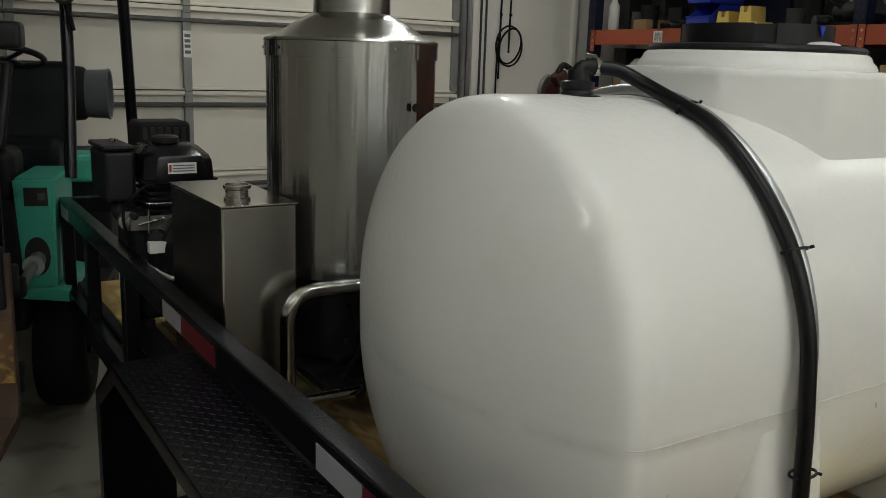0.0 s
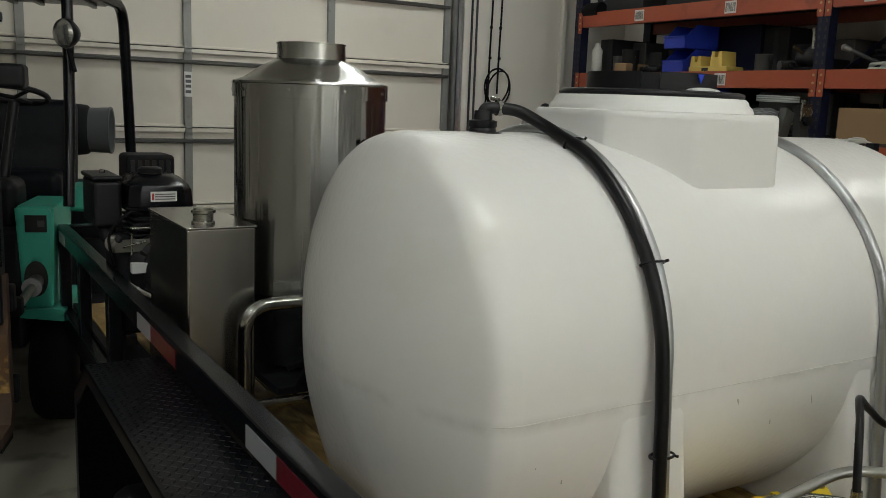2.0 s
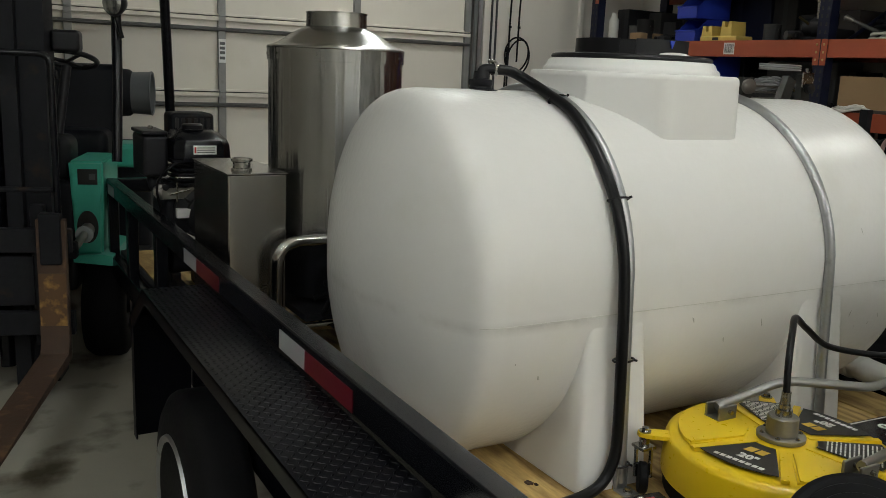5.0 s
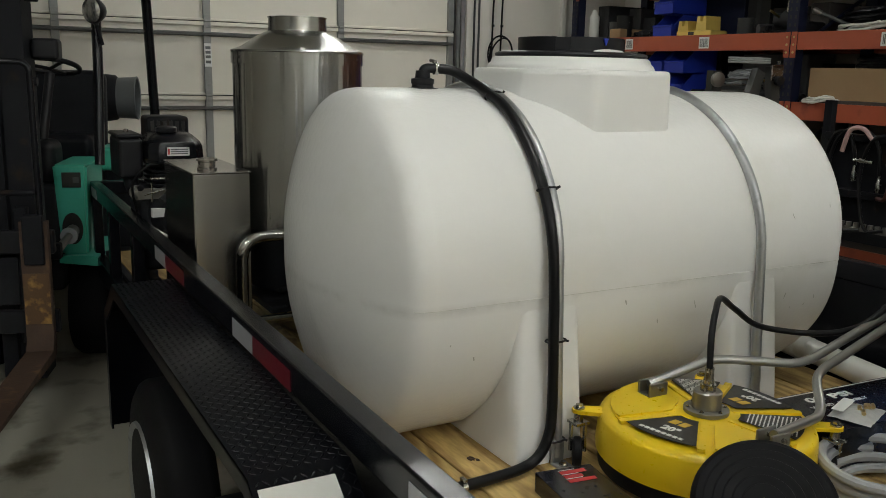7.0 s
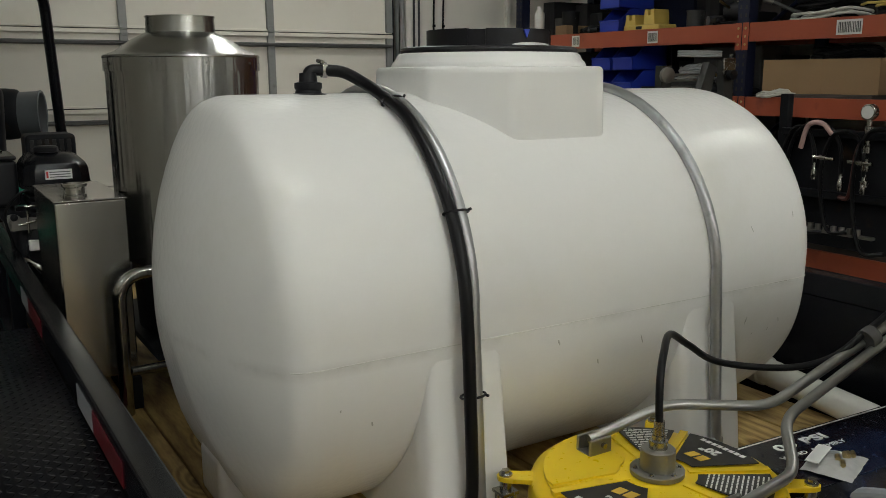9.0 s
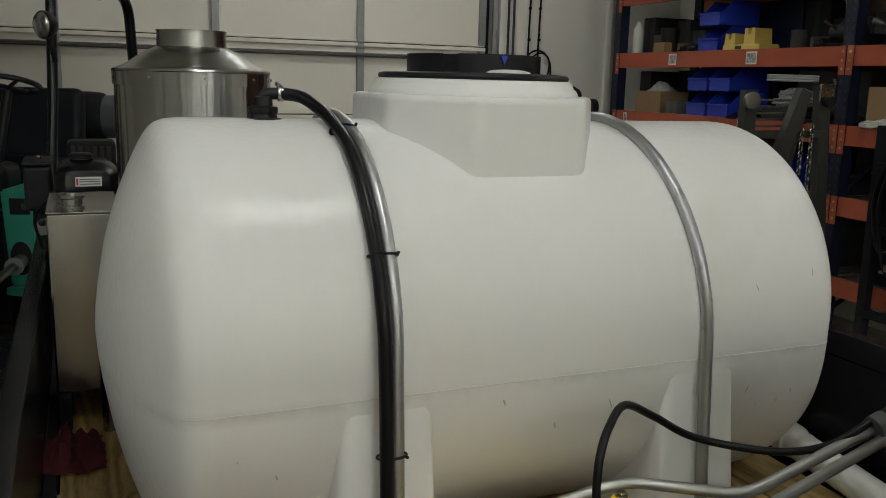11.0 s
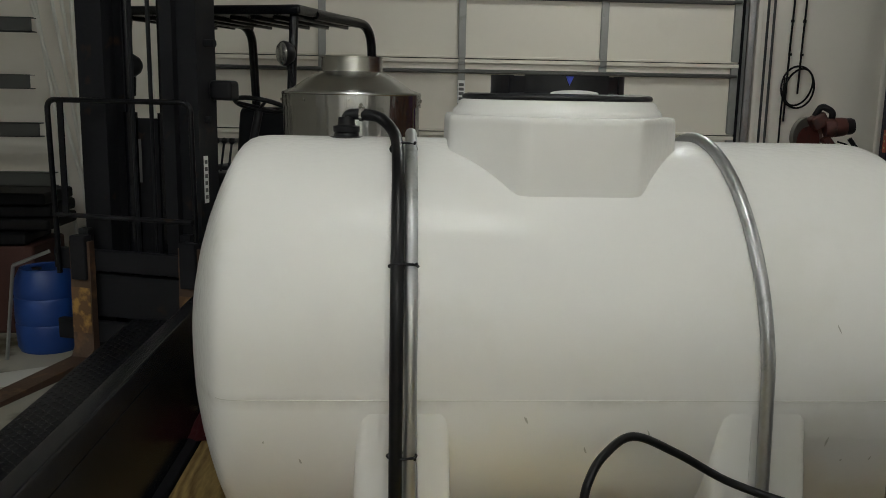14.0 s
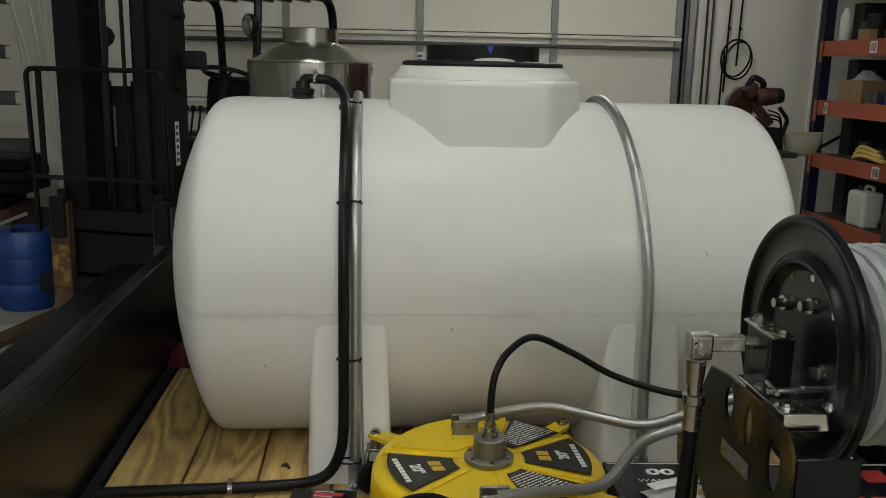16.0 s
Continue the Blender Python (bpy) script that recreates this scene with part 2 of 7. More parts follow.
M["stile"] = node_material("dull_galvanised_stile", (0.27, 0.27, 0.26), 0.5, metal=0.55, vary=0.25, scale=12, fine=60, stain=(0.16, 0.155, 0.15), stain_scale=9, stain_at=0.6)
M["strut"] = node_material("dark_galvanised_bar", (0.085, 0.085, 0.085), 0.5, metal=0.55, vary=0.2, scale=8)
M["door_rail"] = node_material("cream_door_rib", (0.58, 0.57, 0.52), 0.4, vary=0.05)
M["ceiling"] = node_material("ceiling_paint", (0.7, 0.69, 0.65), 0.7, vary=0.03, scale=1.0, bump=0.05)
M["concrete"] = node_material("stained_concrete", (0.42, 0.40, 0.335), 0.5, vary=0.14, scale=3.0, fine=45, bump=0.12, bump_scale=120,
                              stain=(0.10, 0.082, 0.05), stain_scale=2.8, stain_at=0.52, rough_vary=0.15)
M["pine"] = wood_material("sawn_pine", (0.64, 0.455, 0.175), (0.23, 0.13, 0.038), 78.0)
M["yellow"] = node_material("yellow_moulded_plastic", (0.80, 0.55, 0.012), 0.30, vary=0.05, scale=4, bump=0.05, bump_scale=200, stain=(0.60, 0.42, 0.02), stain_scale=6, stain_at=0.7)
M["decal_black"] = node_material("black_decal_film", (0.016, 0.015, 0.014), 0.38, vary=0.15)
M["print_white"] = node_material("white_print", (0.78, 0.78, 0.76), 0.5, vary=0.04)
M["print_gold"] = node_material("gold_print", (0.65, 0.42, 0.05), 0.45, vary=0.06)
M["print_red"] = node_material("red_print", (0.5, 0.03, 0.03), 0.45, vary=0.08)
M["print_grey"] = node_material("grey_print", (0.12, 0.12, 0.12), 0.6, vary=0.2)
M["reflect_red"] = node_material("red_reflective_tape", (0.16, 0.012, 0.022), 0.35, vary=0.12, scale=30, coat=0.4)
M["reflect_white"] = node_material("white_reflective_tape", (0.42, 0.43, 0.46), 0.35, vary=0.1, scale=40, coat=0.4)
M["orange"] = node_material("orange_rack_enamel", (0.40, 0.085, 0.04), 0.42, vary=0.12, scale=5, stain=(0.20, 0.045, 0.028), stain_scale=5, stain_at=0.60)
M["rack_blue"] = node_material("blue_rack_enamel", (0.009, 0.012, 0.034), 0.45, vary=0.15, spec=0.3, stain=(0.012, 0.013, 0.022), stain_scale=6, stain_at=0.62)
M["bin_blue"] = node_material("blue_bin_plastic", (0.02, 0.045, 0.42), 0.36, vary=0.06)
M["drum_blue"] = node_material("blue_drum_plastic", (0.010, 0.05, 0.24), 0.4, vary=0.10, scale=3, bump=0.05)
M["bin_yellow"] = node_material("yellow_plastic", (0.75, 0.55, 0.14), 0.4, vary=0.08)
M["cardboard"] = node_material("brown_cardboard", (0.33, 0.21, 0.11), 0.8, vary=0.10, scale=4, bump=0.1, bump_scale=60, stain=(0.22, 0.13, 0.07), stain_scale=4, stain_at=0.64)
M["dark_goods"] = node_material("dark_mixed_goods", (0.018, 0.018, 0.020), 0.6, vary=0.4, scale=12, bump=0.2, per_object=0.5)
M["grey_goods"] = node_material("grey_painted_metal", (0.07, 0.07, 0.07), 0.5, vary=0.2, scale=10, per_object=0.3)
M["grey_paint"] = node_material("grey_cylinder_paint", (0.12, 0.13, 0.137), 0.4, vary=0.10, stain=(0.10, 0.10, 0.10), stain_scale=7, stain_at=0.64)
M["grey_hose"] = node_material("grey_hose", (0.33, 0.34, 0.35), 0.45, vary=0.08)
M["pvc"] = node_material("white_pvc", (0.72, 0.71, 0.66), 0.35, vary=0.05, stain=(0.55, 0.52, 0.45), stain_scale=8, stain_at=0.66)
# the lighter blue patches put a glossy highlight into the carton's colour
M["blue_box"] = node_material("dark_blue_carton_painted_sheen", (0.0035, 0.0045, 0.010), 0.25, vary=0.3, coat=0.2, stain=(0.010, 0.028, 0.09), stain_scale=1.6, stain_at=0.62)
M["red_cloth"] = node_material("dark_red_cloth", (0.10, 0.012, 0.016), 0.9, vary=0.3, scale=20, bump=0.5, bump_scale=200)
M["seat"] = node_material("black_vinyl", (0.006, 0.007, 0.010), 0.5, vary=0.2, bump=0.15, bump_scale=150, spec=0.2)
M["clear_bag"] = node_material("milky_plastic_bag", (0.55, 0.55, 0.54), 0.2, vary=0.2, scale=30, bump=0.4, bump_scale=60, spec=0.7)
M["lens"] = node_material("lamp_lens", (0.42, 0.42, 0.40), 0.22, metal=0.8, vary=0.2, scale=40, bump=0.25, bump_scale=120, coat=0.5)
M["paper"] = node_material("pale_paper", (0.62, 0.61, 0.57), 0.7, vary=0.05, stain=(0.45, 0.44, 0.40), stain_scale=6, stain_at=0.62)
M["red_tool"] = node_material("red_tool_enamel", (0.075, 0.020, 0.015), 0.5, vary=0.3, stain=(0.03, 0.014, 0.011), stain_scale=14, stain_at=0.5)
M["red_brown"] = node_material("red_brown_board", (0.06, 0.02, 0.015), 0.7, vary=0.3)
M["zinc_dark"] = node_material("dull_zinc_casting", (0.26, 0.25, 0.23), 0.42, metal=0.85, vary=0.2, scale=20, rough_vary=0.12)
M["galv_tube"] = node_material("grey_steel_tube", (0.38, 0.38, 0.365), 0.34, metal=0.9, vary=0.06, scale=10, rough_vary=0.02)
M["stand_grey"] = node_material("grey_green_steel", (0.035, 0.037, 0.034), 0.5, vary=0.15, stain=(0.04, 0.035, 0.03), stain_scale=6, stain_at=0.6)
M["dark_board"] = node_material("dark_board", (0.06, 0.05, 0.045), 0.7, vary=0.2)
M["rust_sheet"] = node_material("black_sheet_with_rust_film", (0.008, 0.0075, 0.0075), 0.24, vary=0.3, spec=0.12, stain=(0.10, 0.055, 0.013), stain_scale=6, stain_at=0.55)
M["pale_cloth"] = node_material("pale_cloth", (0.40, 0.37, 0.29), 0.85, vary=0.1, bump=0.3, bump_scale=90)
M["lime"] = node_material("lime_plastic", (0.42, 0.55, 0.02), 0.4, vary=0.08)
M["pink_hose"] = node_material("pale_pink_hose", (0.55, 0.36, 0.34), 0.45, vary=0.06)
M["knot_wood"] = node_material("dark_knot_wood", (0.045, 0.022, 0.010), 0.7, vary=0.5, scale=60, fine=200, bump=0.4)
M["tube"] = glow_material("ceiling_tube", (0.96, 1.0, 0.975), LAMP_POWER)


# ---- mesh helpers ----
def world_of(ob):
    m = ob.matrix_basis.copy()
    return world_of(ob.parent) @ ob.matrix_parent_inverse @ m if ob.parent else m


def smooth_sharp(me, angle=38):
    for p in me.polygons:
        p.use_smooth = True
    me.set_sharp_from_angle(angle=radians(angle))


BEVELLED = set()


def flat_sided_normals(bm):
    """Corner normals that keep large faces flat and round only the narrow bevels between them."""
    bm.normal_update()
    area = [f.calc_area() for f in bm.faces]
    bm.faces.index_update()
    out = []
    for f in bm.faces:
        for v in f.verts:
            n = Vector((0, 0, 0))
            for g in v.link_faces:
                if g.normal.dot(f.normal) > 0.64:
                    n += g.normal * area[g.index]
            out.append(n.normalized() if n.length > 0 else f.normal.copy())
    return out


def part(name, bm, material, parent=None, label="", m=None):
    """Links a bmesh, made in the world's metres, as one mesh object under a thing or a part."""
    if m is not None:
        bm.transform(m)
    bmesh.ops.recalc_face_normals(bm, faces=bm.faces)
    me = bpy.data.meshes.new(name)
    corners = flat_sided_normals(bm) if id(bm) in BEVELLED else None
    BEVELLED.discard(id(bm))
    bm.to_mesh(me)
    bm.free()
    if corners:
        for p in me.polygons:
            p.use_smooth = True
        me.normals_split_custom_set(corners)
    else:
        smooth_sharp(me)
    me.materials.append(M[material] if isinstance(material, str) else material)
    ob = new(name, me)
    if parent:
        ob.parent = parent
        ob.matrix_parent_inverse = world_of(parent).inverted()
    if label:
        ob["label"] = label
    return ob


def thing(name, at, label, category, group="", kind=""):
    ob = new(name)
    ob.matrix_basis = Matrix.Translation(at)
    ob.empty_display_size = 0.1
    return tagged(ob, label, category, group, kind)


def B():
    bm = bmesh.new()
    BEVELLED.discard(id(bm))
    return bm


def box(bm, lo, hi, bevel=0.0, m=None, seg=2):
    lo, hi = Vector(lo), Vector(hi)
    r = bmesh.ops.create_cube(bm, size=1.0)
    vs = r["verts"]
    c, s = (lo + hi) / 2, hi - lo
    for v in vs:
        v.co = Vector((v.co.x * s.x, v.co.y * s.y, v.co.z * s.z)) + c
    if bevel:
        BEVELLED.add(id(bm))
        es = list({e for v in vs for e in v.link_edges})
        g = bmesh.ops.bevel(bm, geom=es, offset=min(bevel, min(abs(a) for a in s) * 0.45), segments=seg, profile=0.5, affect="EDGES")
        vs = list({v for f in g["faces"] for v in f.verts} | {v for v in vs if v.is_valid})
    if m is not None:
        bmesh.ops.transform(bm, matrix=m, verts=vs)
    return bm


def rings(bm, loops, close=True, caps=True):
    """Joins equal loops of points into one skin."""
    rows = [[bm.verts.new(p) for p in loop] for loop in loops]
    k = len(rows[0])
    for a, b in zip(rows, rows[1:]):
        for i in range(k if close else k - 1):
            bm.faces.new((a[i], a[(i + 1) % k], b[(i + 1) % k], b[i]))
    if caps:
        bm.faces.new(rows[0][::-1])
        bm.faces.new(rows[-1])
    return bm


def basis(d):
    d = Vector(d).normalized()
    u = d.orthogonal().normalized()
    return d, u, d.cross(u)


def rod(bm, a, b, r, r2=None, n=16):
    a, b = Vector(a), Vector(b)
    d, u, v = basis(b - a)
    r2 = r if r2 is None else r2
    return rings(bm, [[p + (u * math.cos(t) + v * math.sin(t)) * q for t in (2 * math.pi * i / n for i in range(n))] for p, q in ((a, r), (b, r2))])


def lathe(bm, base, axis, profile, n=32):
    """profile: (distance along the axis, radius), from end to end."""
    base = Vector(base)
    d, u, v = basis(axis)
    return rings(bm, [[base + d * h + (u * math.cos(t) + v * math.sin(t)) * max(r, 0.0004) for t in (2 * math.pi * i / n for i in range(n))] for h, r in profile])


def rounded_path(points, radius=0.05, steps=6):
    pts = [Vector(p) for p in points]
    out = [pts[0]]
    for a, b, c in zip(pts, pts[1:], pts[2:]):
        r = min(radius, (a - b).length * 0.48, (c - b).length * 0.48)
        p, q = b + (a - b).normalized() * r, b + (c - b).normalized() * r
        for i in range(steps + 1):
            t = i / steps
            out.append(p * (1 - t) ** 2 + b * 2 * t * (1 - t) + q * t * t)
    out.append(pts[-1])
    return out


def spline(points, steps=8):
    pts = [Vector(p) for p in points]
    pts = [pts[0] * 2 - pts[1]] + pts + [pts[-1] * 2 - pts[-2]]
    out = []
    for p0, p1, p2, p3 in zip(pts, pts[1:], pts[2:], pts[3:]):
        for i in range(steps):
            t = i / steps
            out.append(0.5 * (p1 * 2 + (p2 - p0) * t + (p0 * 2 - p1 * 5 + p2 * 4 - p3) * t * t + (p1 * 3 - p0 - p2 * 3 + p3) * t ** 3))
    out.append(pts[-2])
    return out


def sweep(bm, path, r, n=10):
    path = [Vector(p) for p in path]
    d, u, v = basis(path[1] - path[0])
    loops = []
    for i, p in enumerate(path):
        t = (path[min(i + 1, len(path) - 1)] - path[max(i - 1, 0)]).normalized()
        u = (u - t * u.dot(t)).normalized()
        v = t.cross(u)
        loops.append([p + (u * math.cos(a) + v * math.sin(a)) * r for a in (2 * math.pi * k / n for k in range(n))])
    return rings(bm, loops)


def prism(bm, outline, lo, hi, axis="z"):
    """A flat outline drawn out between two values of one axis."""
    def at(p, h):
        return {"z": (p[0], p[1], h), "y": (p[0], h, p[1]), "x": (h, p[0], p[1])}[axis]
    return rings(bm, [[Vector(at(p, lo)) for p in outline], [Vector(at(p, hi)) for p in outline]])


def bolt(bm, at, axis, r=0.008, h=0.006):
    at = Vector(at)
    d = Vector(axis).normalized()
    rod(bm, at, at + d * h * 0.35, r * 1.5, n=14)
    return rod(bm, at + d * h * 0.35, at + d * h, r, n=6)


def lettering(text, size, m, material, parent, name="lettering", bold=0.0, depth=0.0006):
    cu = bpy.data.curves.new(name, "FONT")
    cu.body, cu.size, cu.extrude, cu.offset = text, size, depth, bold
    cu.align_x, cu.align_y = "CENTER", "CENTER"
    cu.resolution_u = 3
    tmp = bpy.data.objects.new(name, cu)
    me = bpy.data.meshes.new_from_object(tmp)
    bpy.data.objects.remove(tmp)
    me.name = name
    me.transform(m)
    me.materials.clear()
    me.materials.append(M[material])
    ob = new(name, me)
    ob.parent = parent
    ob.matrix_parent_inverse = world_of(parent).inverted()
    return ob


# ---- the building ----
# the west wall is unseen, set far off to dim what the steel reflects
X0, X1, Y0, Y1 = -8.5, 5.95, -6.5, 6.12          # inner faces of the walls
bm = B()
box(bm, (X0 - 0.2, Y0 - 0.2, -0.15), (X1 + 0.2, Y1 + 0.2, 0))
tagged(part("floor", bm, "concrete"), "stained grey concrete garage floor", "floor", kind="structure")
bm = B()
box(bm, (X0 - 0.2, Y0 - 0.2, CEILING), (X1 + 0.2, Y1 + 0.2, CEILING + 0.12))
tagged(part("ceiling", bm, "ceiling"), "plain painted flat workshop ceiling", "ceiling", kind="structure")
DOOR_L, DOOR_R, DOOR_T = -0.48, 3.97, 3.05
bm = B()
box(bm, (X0 - 0.2, Y1, 0), (DOOR_L - 0.05, Y1 + 0.2, CEILING))
box(bm, (DOOR_R + 0.12, Y1, 0), (X1 + 0.2, Y1 + 0.2, CEILING))
box(bm, (DOOR_L - 0.05, Y1, DOOR_T), (DOOR_R + 0.12, Y1 + 0.2, CEILING))
wall_north = tagged(part("wall_north", bm, "wall"), "cream painted wall round the overhead door", "wall", kind="structure")
bm = B()
box(bm, (X1, Y0, 0), (X1 + 0.2, Y1, CEILING))
tagged(part("wall_east", bm, "wall"), "cream painted wall behind the shelving", "wall", kind="structure")
bm = B()
box(bm, (X0 - 0.2, Y0, 0), (X0, Y1, CEILING))
tagged(part("wall_west", bm, "wall"), "unseen cream painted wall closing the room", "wall", kind="structure")
bm = B()
box(bm, (X0 - 0.2, Y0 - 0.2, 0), (X1 + 0.2, Y0, CEILING))
tagged(part("wall_south", bm, "wall"), "unseen cream painted wall closing the room", "wall", kind="structure")


def overhead_door():
    """Sectional door: pans between joints, stiles, stiffening bars, tracks."""
    door = thing("door_1", (1.74, Y1, 0), "closed cream sectional overhead door with galvanised stiles", "garage door", kind="structure")
    joints = [0.02, 0.80, 1.375, 1.95, 2.525, 3.05]
    for lo, hi in zip(joints, joints[1:]):
        bm = B()
        box(bm, (DOOR_L, Y1 + 0.03, lo + 0.004), (DOOR_R, Y1 + 0.07, hi - 0.004), 0.004)
        box(bm, (DOOR_L, Y1 - 0.004, hi - 0.035), (DOOR_R, Y1 + 0.03, hi - 0.004), 0.004)
        box(bm, (DOOR_L, Y1 + 0.012, lo + 0.004), (DOOR_R, Y1 + 0.03, lo + 0.022), 0.004)
        part("panel", bm, "door_panel", door)
    for z in joints[1:-1]:
        bm = B()
        prism(bm, [(Y1 - 0.035, z - 0.106), (Y1 - 0.035, z - 0.092), (Y1 - 0.012, z - 0.088), (Y1 + 0.028, z - 0.082), (Y1 + 0.028, z - 0.116), (Y1 - 0.012, z - 0.110)],
              DOOR_L + 0.03, DOOR_R - 0.02, "x")
        part("stiffening_bar", bm, "strut", door, "galvanised stiffening bar")
    for x in (-0.46, 0.64, 1.74, 2.87, 3.94):
        for lo, hi in zip(joints, joints[1:]):
            bm = B()
            w = 0.029
            box(bm, (x - w, Y1 - 0.002, lo + 0.012), (x + w, Y1 + 0.03, hi - 0.012), 0.003)
            stile = part("stile", bm, "stile", door, "galvanised steel stile")
            if 0 < x < 3.9 and lo > 0.5:
                bm = B()
                box(bm, (x - 0.026, Y1 - 0.010, lo - 0.05), (x + 0.026, Y1 - 0.003, lo + 0.05), 0.002)
                rod(bm, (x - 0.02, Y1 - 0.014, lo), (x + 0.02, Y1 - 0.014, lo), 0.008)
                for dx in (-0.013, 0.013):
                    for dz in (-0.035, 0.035):
                        bolt(bm, (x + dx, Y1 - 0.010, lo + dz), (0, -1, 0), 0.005, 0.006)
                part("hinge", bm, "stile", stile)
    bm = B()
    box(bm, (DOOR_R + 0.015, Y1 - 0.09, 0.02), (DOOR_R + 0.022, Y1 - 0.02, 3.2))
    box(bm, (DOOR_R + 0.015, Y1 - 0.09, 0.02), (DOOR_R + 0.06, Y1 - 0.083, 3.2))
    box(bm, (DOOR_R + 0.052, Y1 - 0.083, 0.02), (DOOR_R + 0.06, Y1 - 0.06, 3.2))
    box(bm, (DOOR_R + 0.022, Y1 - 0.027, 0.02), (DOOR_R + 0.10, Y1 - 0.02, 3.2))
    part("track", bm, "galvanised", door, "galvanised vertical track")
    bm = B()
    box(bm, (1.74 - 0.028, Y1 - 0.006, 1.60), (1.74 + 0.028, Y1 - 0.003, 1.78))
    sticker = part("sticker", bm, "print_white", door, "white warning sticker with grey print")
    bm = B()
    for z in (1.625, 1.665, 1.70, 1.735):
        box(bm, (1.74 - 0.02, Y1 - 0.0075, z), (1.74 + 0.02, Y1 - 0.0062, z + 0.022))
    part("print", bm, "print_grey", sticker)
    return door


overhead_door()
bm = B()
box(bm, (DOOR_R + 0.12, Y1 - 0.022, 0), (DOOR_R + 0.16, Y1 - 0.001, 3.2), 0.003)
tagged(part("trim_door", bm, "wall"), "cream door jamb trim", "trim", kind="structure")
bm = B()
box(bm, (5.14, Y1 - 0.045, 0), (5.20, Y1 - 0.001, CEILING - 0.01), 0.012)
tagged(part("trim_wall", bm, "wall"), "cream vertical wall trim", "trim", kind="structure")


def ceiling_light(at, length=1.25):
    x, y, z = at
    lamp = thing("ceiling_light", at, "unseen white ceiling strip light placed to light the scene, switched on", "ceiling light", "workshop strip lights")
    bm = B()
    box(bm, (x - length / 2 - 0.02, y - 0.07, z + 0.02), (x + length / 2 + 0.02, y + 0.07, CEILING - 0.002), 0.01)
    part("frame", bm, "wall", lamp)
    bm = B()
    for dy in (-0.035, 0.035):
        rod(bm, (x - length / 2, y + dy, z), (x + length / 2, y + dy, z), 0.016, n=10)
    part("diffuser", bm, "tube", lamp, "glowing tubes")


# first two sit where the tank's glints put them; the rest are added fill
for at, size in (((1.45, 0.27, 3.6), 0.95), ((1.20, -1.65, 3.6), 0.35), ((3.9, -4.4, 3.6), 1.25), ((1.75, -4.4, 3.6), 1.25), ((-0.4, -4.4, 3.6), 1.25), ((-2.0, 0.45, 3.6), 1.25), ((-1.8, -1.65, 3.6), 1.25), ((2.9, -5.6, 3.6), 1.0), ((5.2, 0.9, 3.6), 1.0)):
    ceiling_light(at, size)
# unseen extra lamp, added to brighten the door and the wall beside it
ceiling_light((2.9, 4.4, 3.6), 1.0)


# ---- the trailer ----
DECK = 0.60
TR_L, TR_R, TR_BACK, TR_FRONT = 0.572, 2.78, -0.52, 4.10


def wheel(trailer, y, x0, x1, r=0.335):
    bm = B()
    lathe(bm, (x0, y, r), (1, 0, 0), [(0.0, r * 0.6), (0.006, r * 0.70), (0.012, r * 0.88), (0.03, r * 0.97), (0.05, r), (x1 - x0 - 0.05, r), (x1 - x0 - 0.03, r * 0.97), (x1 - x0 - 0.012, r * 0.88), (x1 - x0, r * 0.6)], 40)
    w = part("wheel", bm, "rubber", trailer, "black trailer tyre")
    bm = B()
    lathe(bm, (x0 - 0.004, y, r), (1, 0, 0), [(0.03, 0.001), (0.03, r * 0.30), (0.024, r * 0.44), (0.012, r * 0.52), (0.0, r * 0.58), (-0.004, r * 0.62), (0.006, r * 0.63)], 36)
    part("rim", bm, "galvanised", w, "grey steel rim")


def diamond_lugs(bm, x0, x1, y0, y1, z, pitch=0.0175):
    """Raised lugs of a tread plate, turned this way and that."""
    i = 0
    y = y0 + pitch * 0.5
    while y < y1 - pitch * 0.3:
        j = 0
        x = x0 + pitch * 0.5
        while x < x1 - pitch * 0.3:
            a = radians(45 if (i + j) % 2 else -45)
            u, v = Vector((math.cos(a), math.sin(a), 0)), Vector((-math.sin(a), math.cos(a), 0))
            c = Vector((x, y, z))
            L, W, H = 0.0085, 0.0026, 0.0013
            q = [bm.verts.new(c + p) for p in (u * L, v * W, -u * L, -v * W)]
            t = [bm.verts.new(c + p * 0.55 + Vector((0, 0, H))) for p in (u * L, v * W, -u * L, -v * W)]
            for k in range(4):
                bm.faces.new((q[k], q[(k + 1) % 4], t[(k + 1) % 4], t[k]))
            bm.faces.new(t)
            x += pitch
            j += 1
        y += pitch
        i += 1


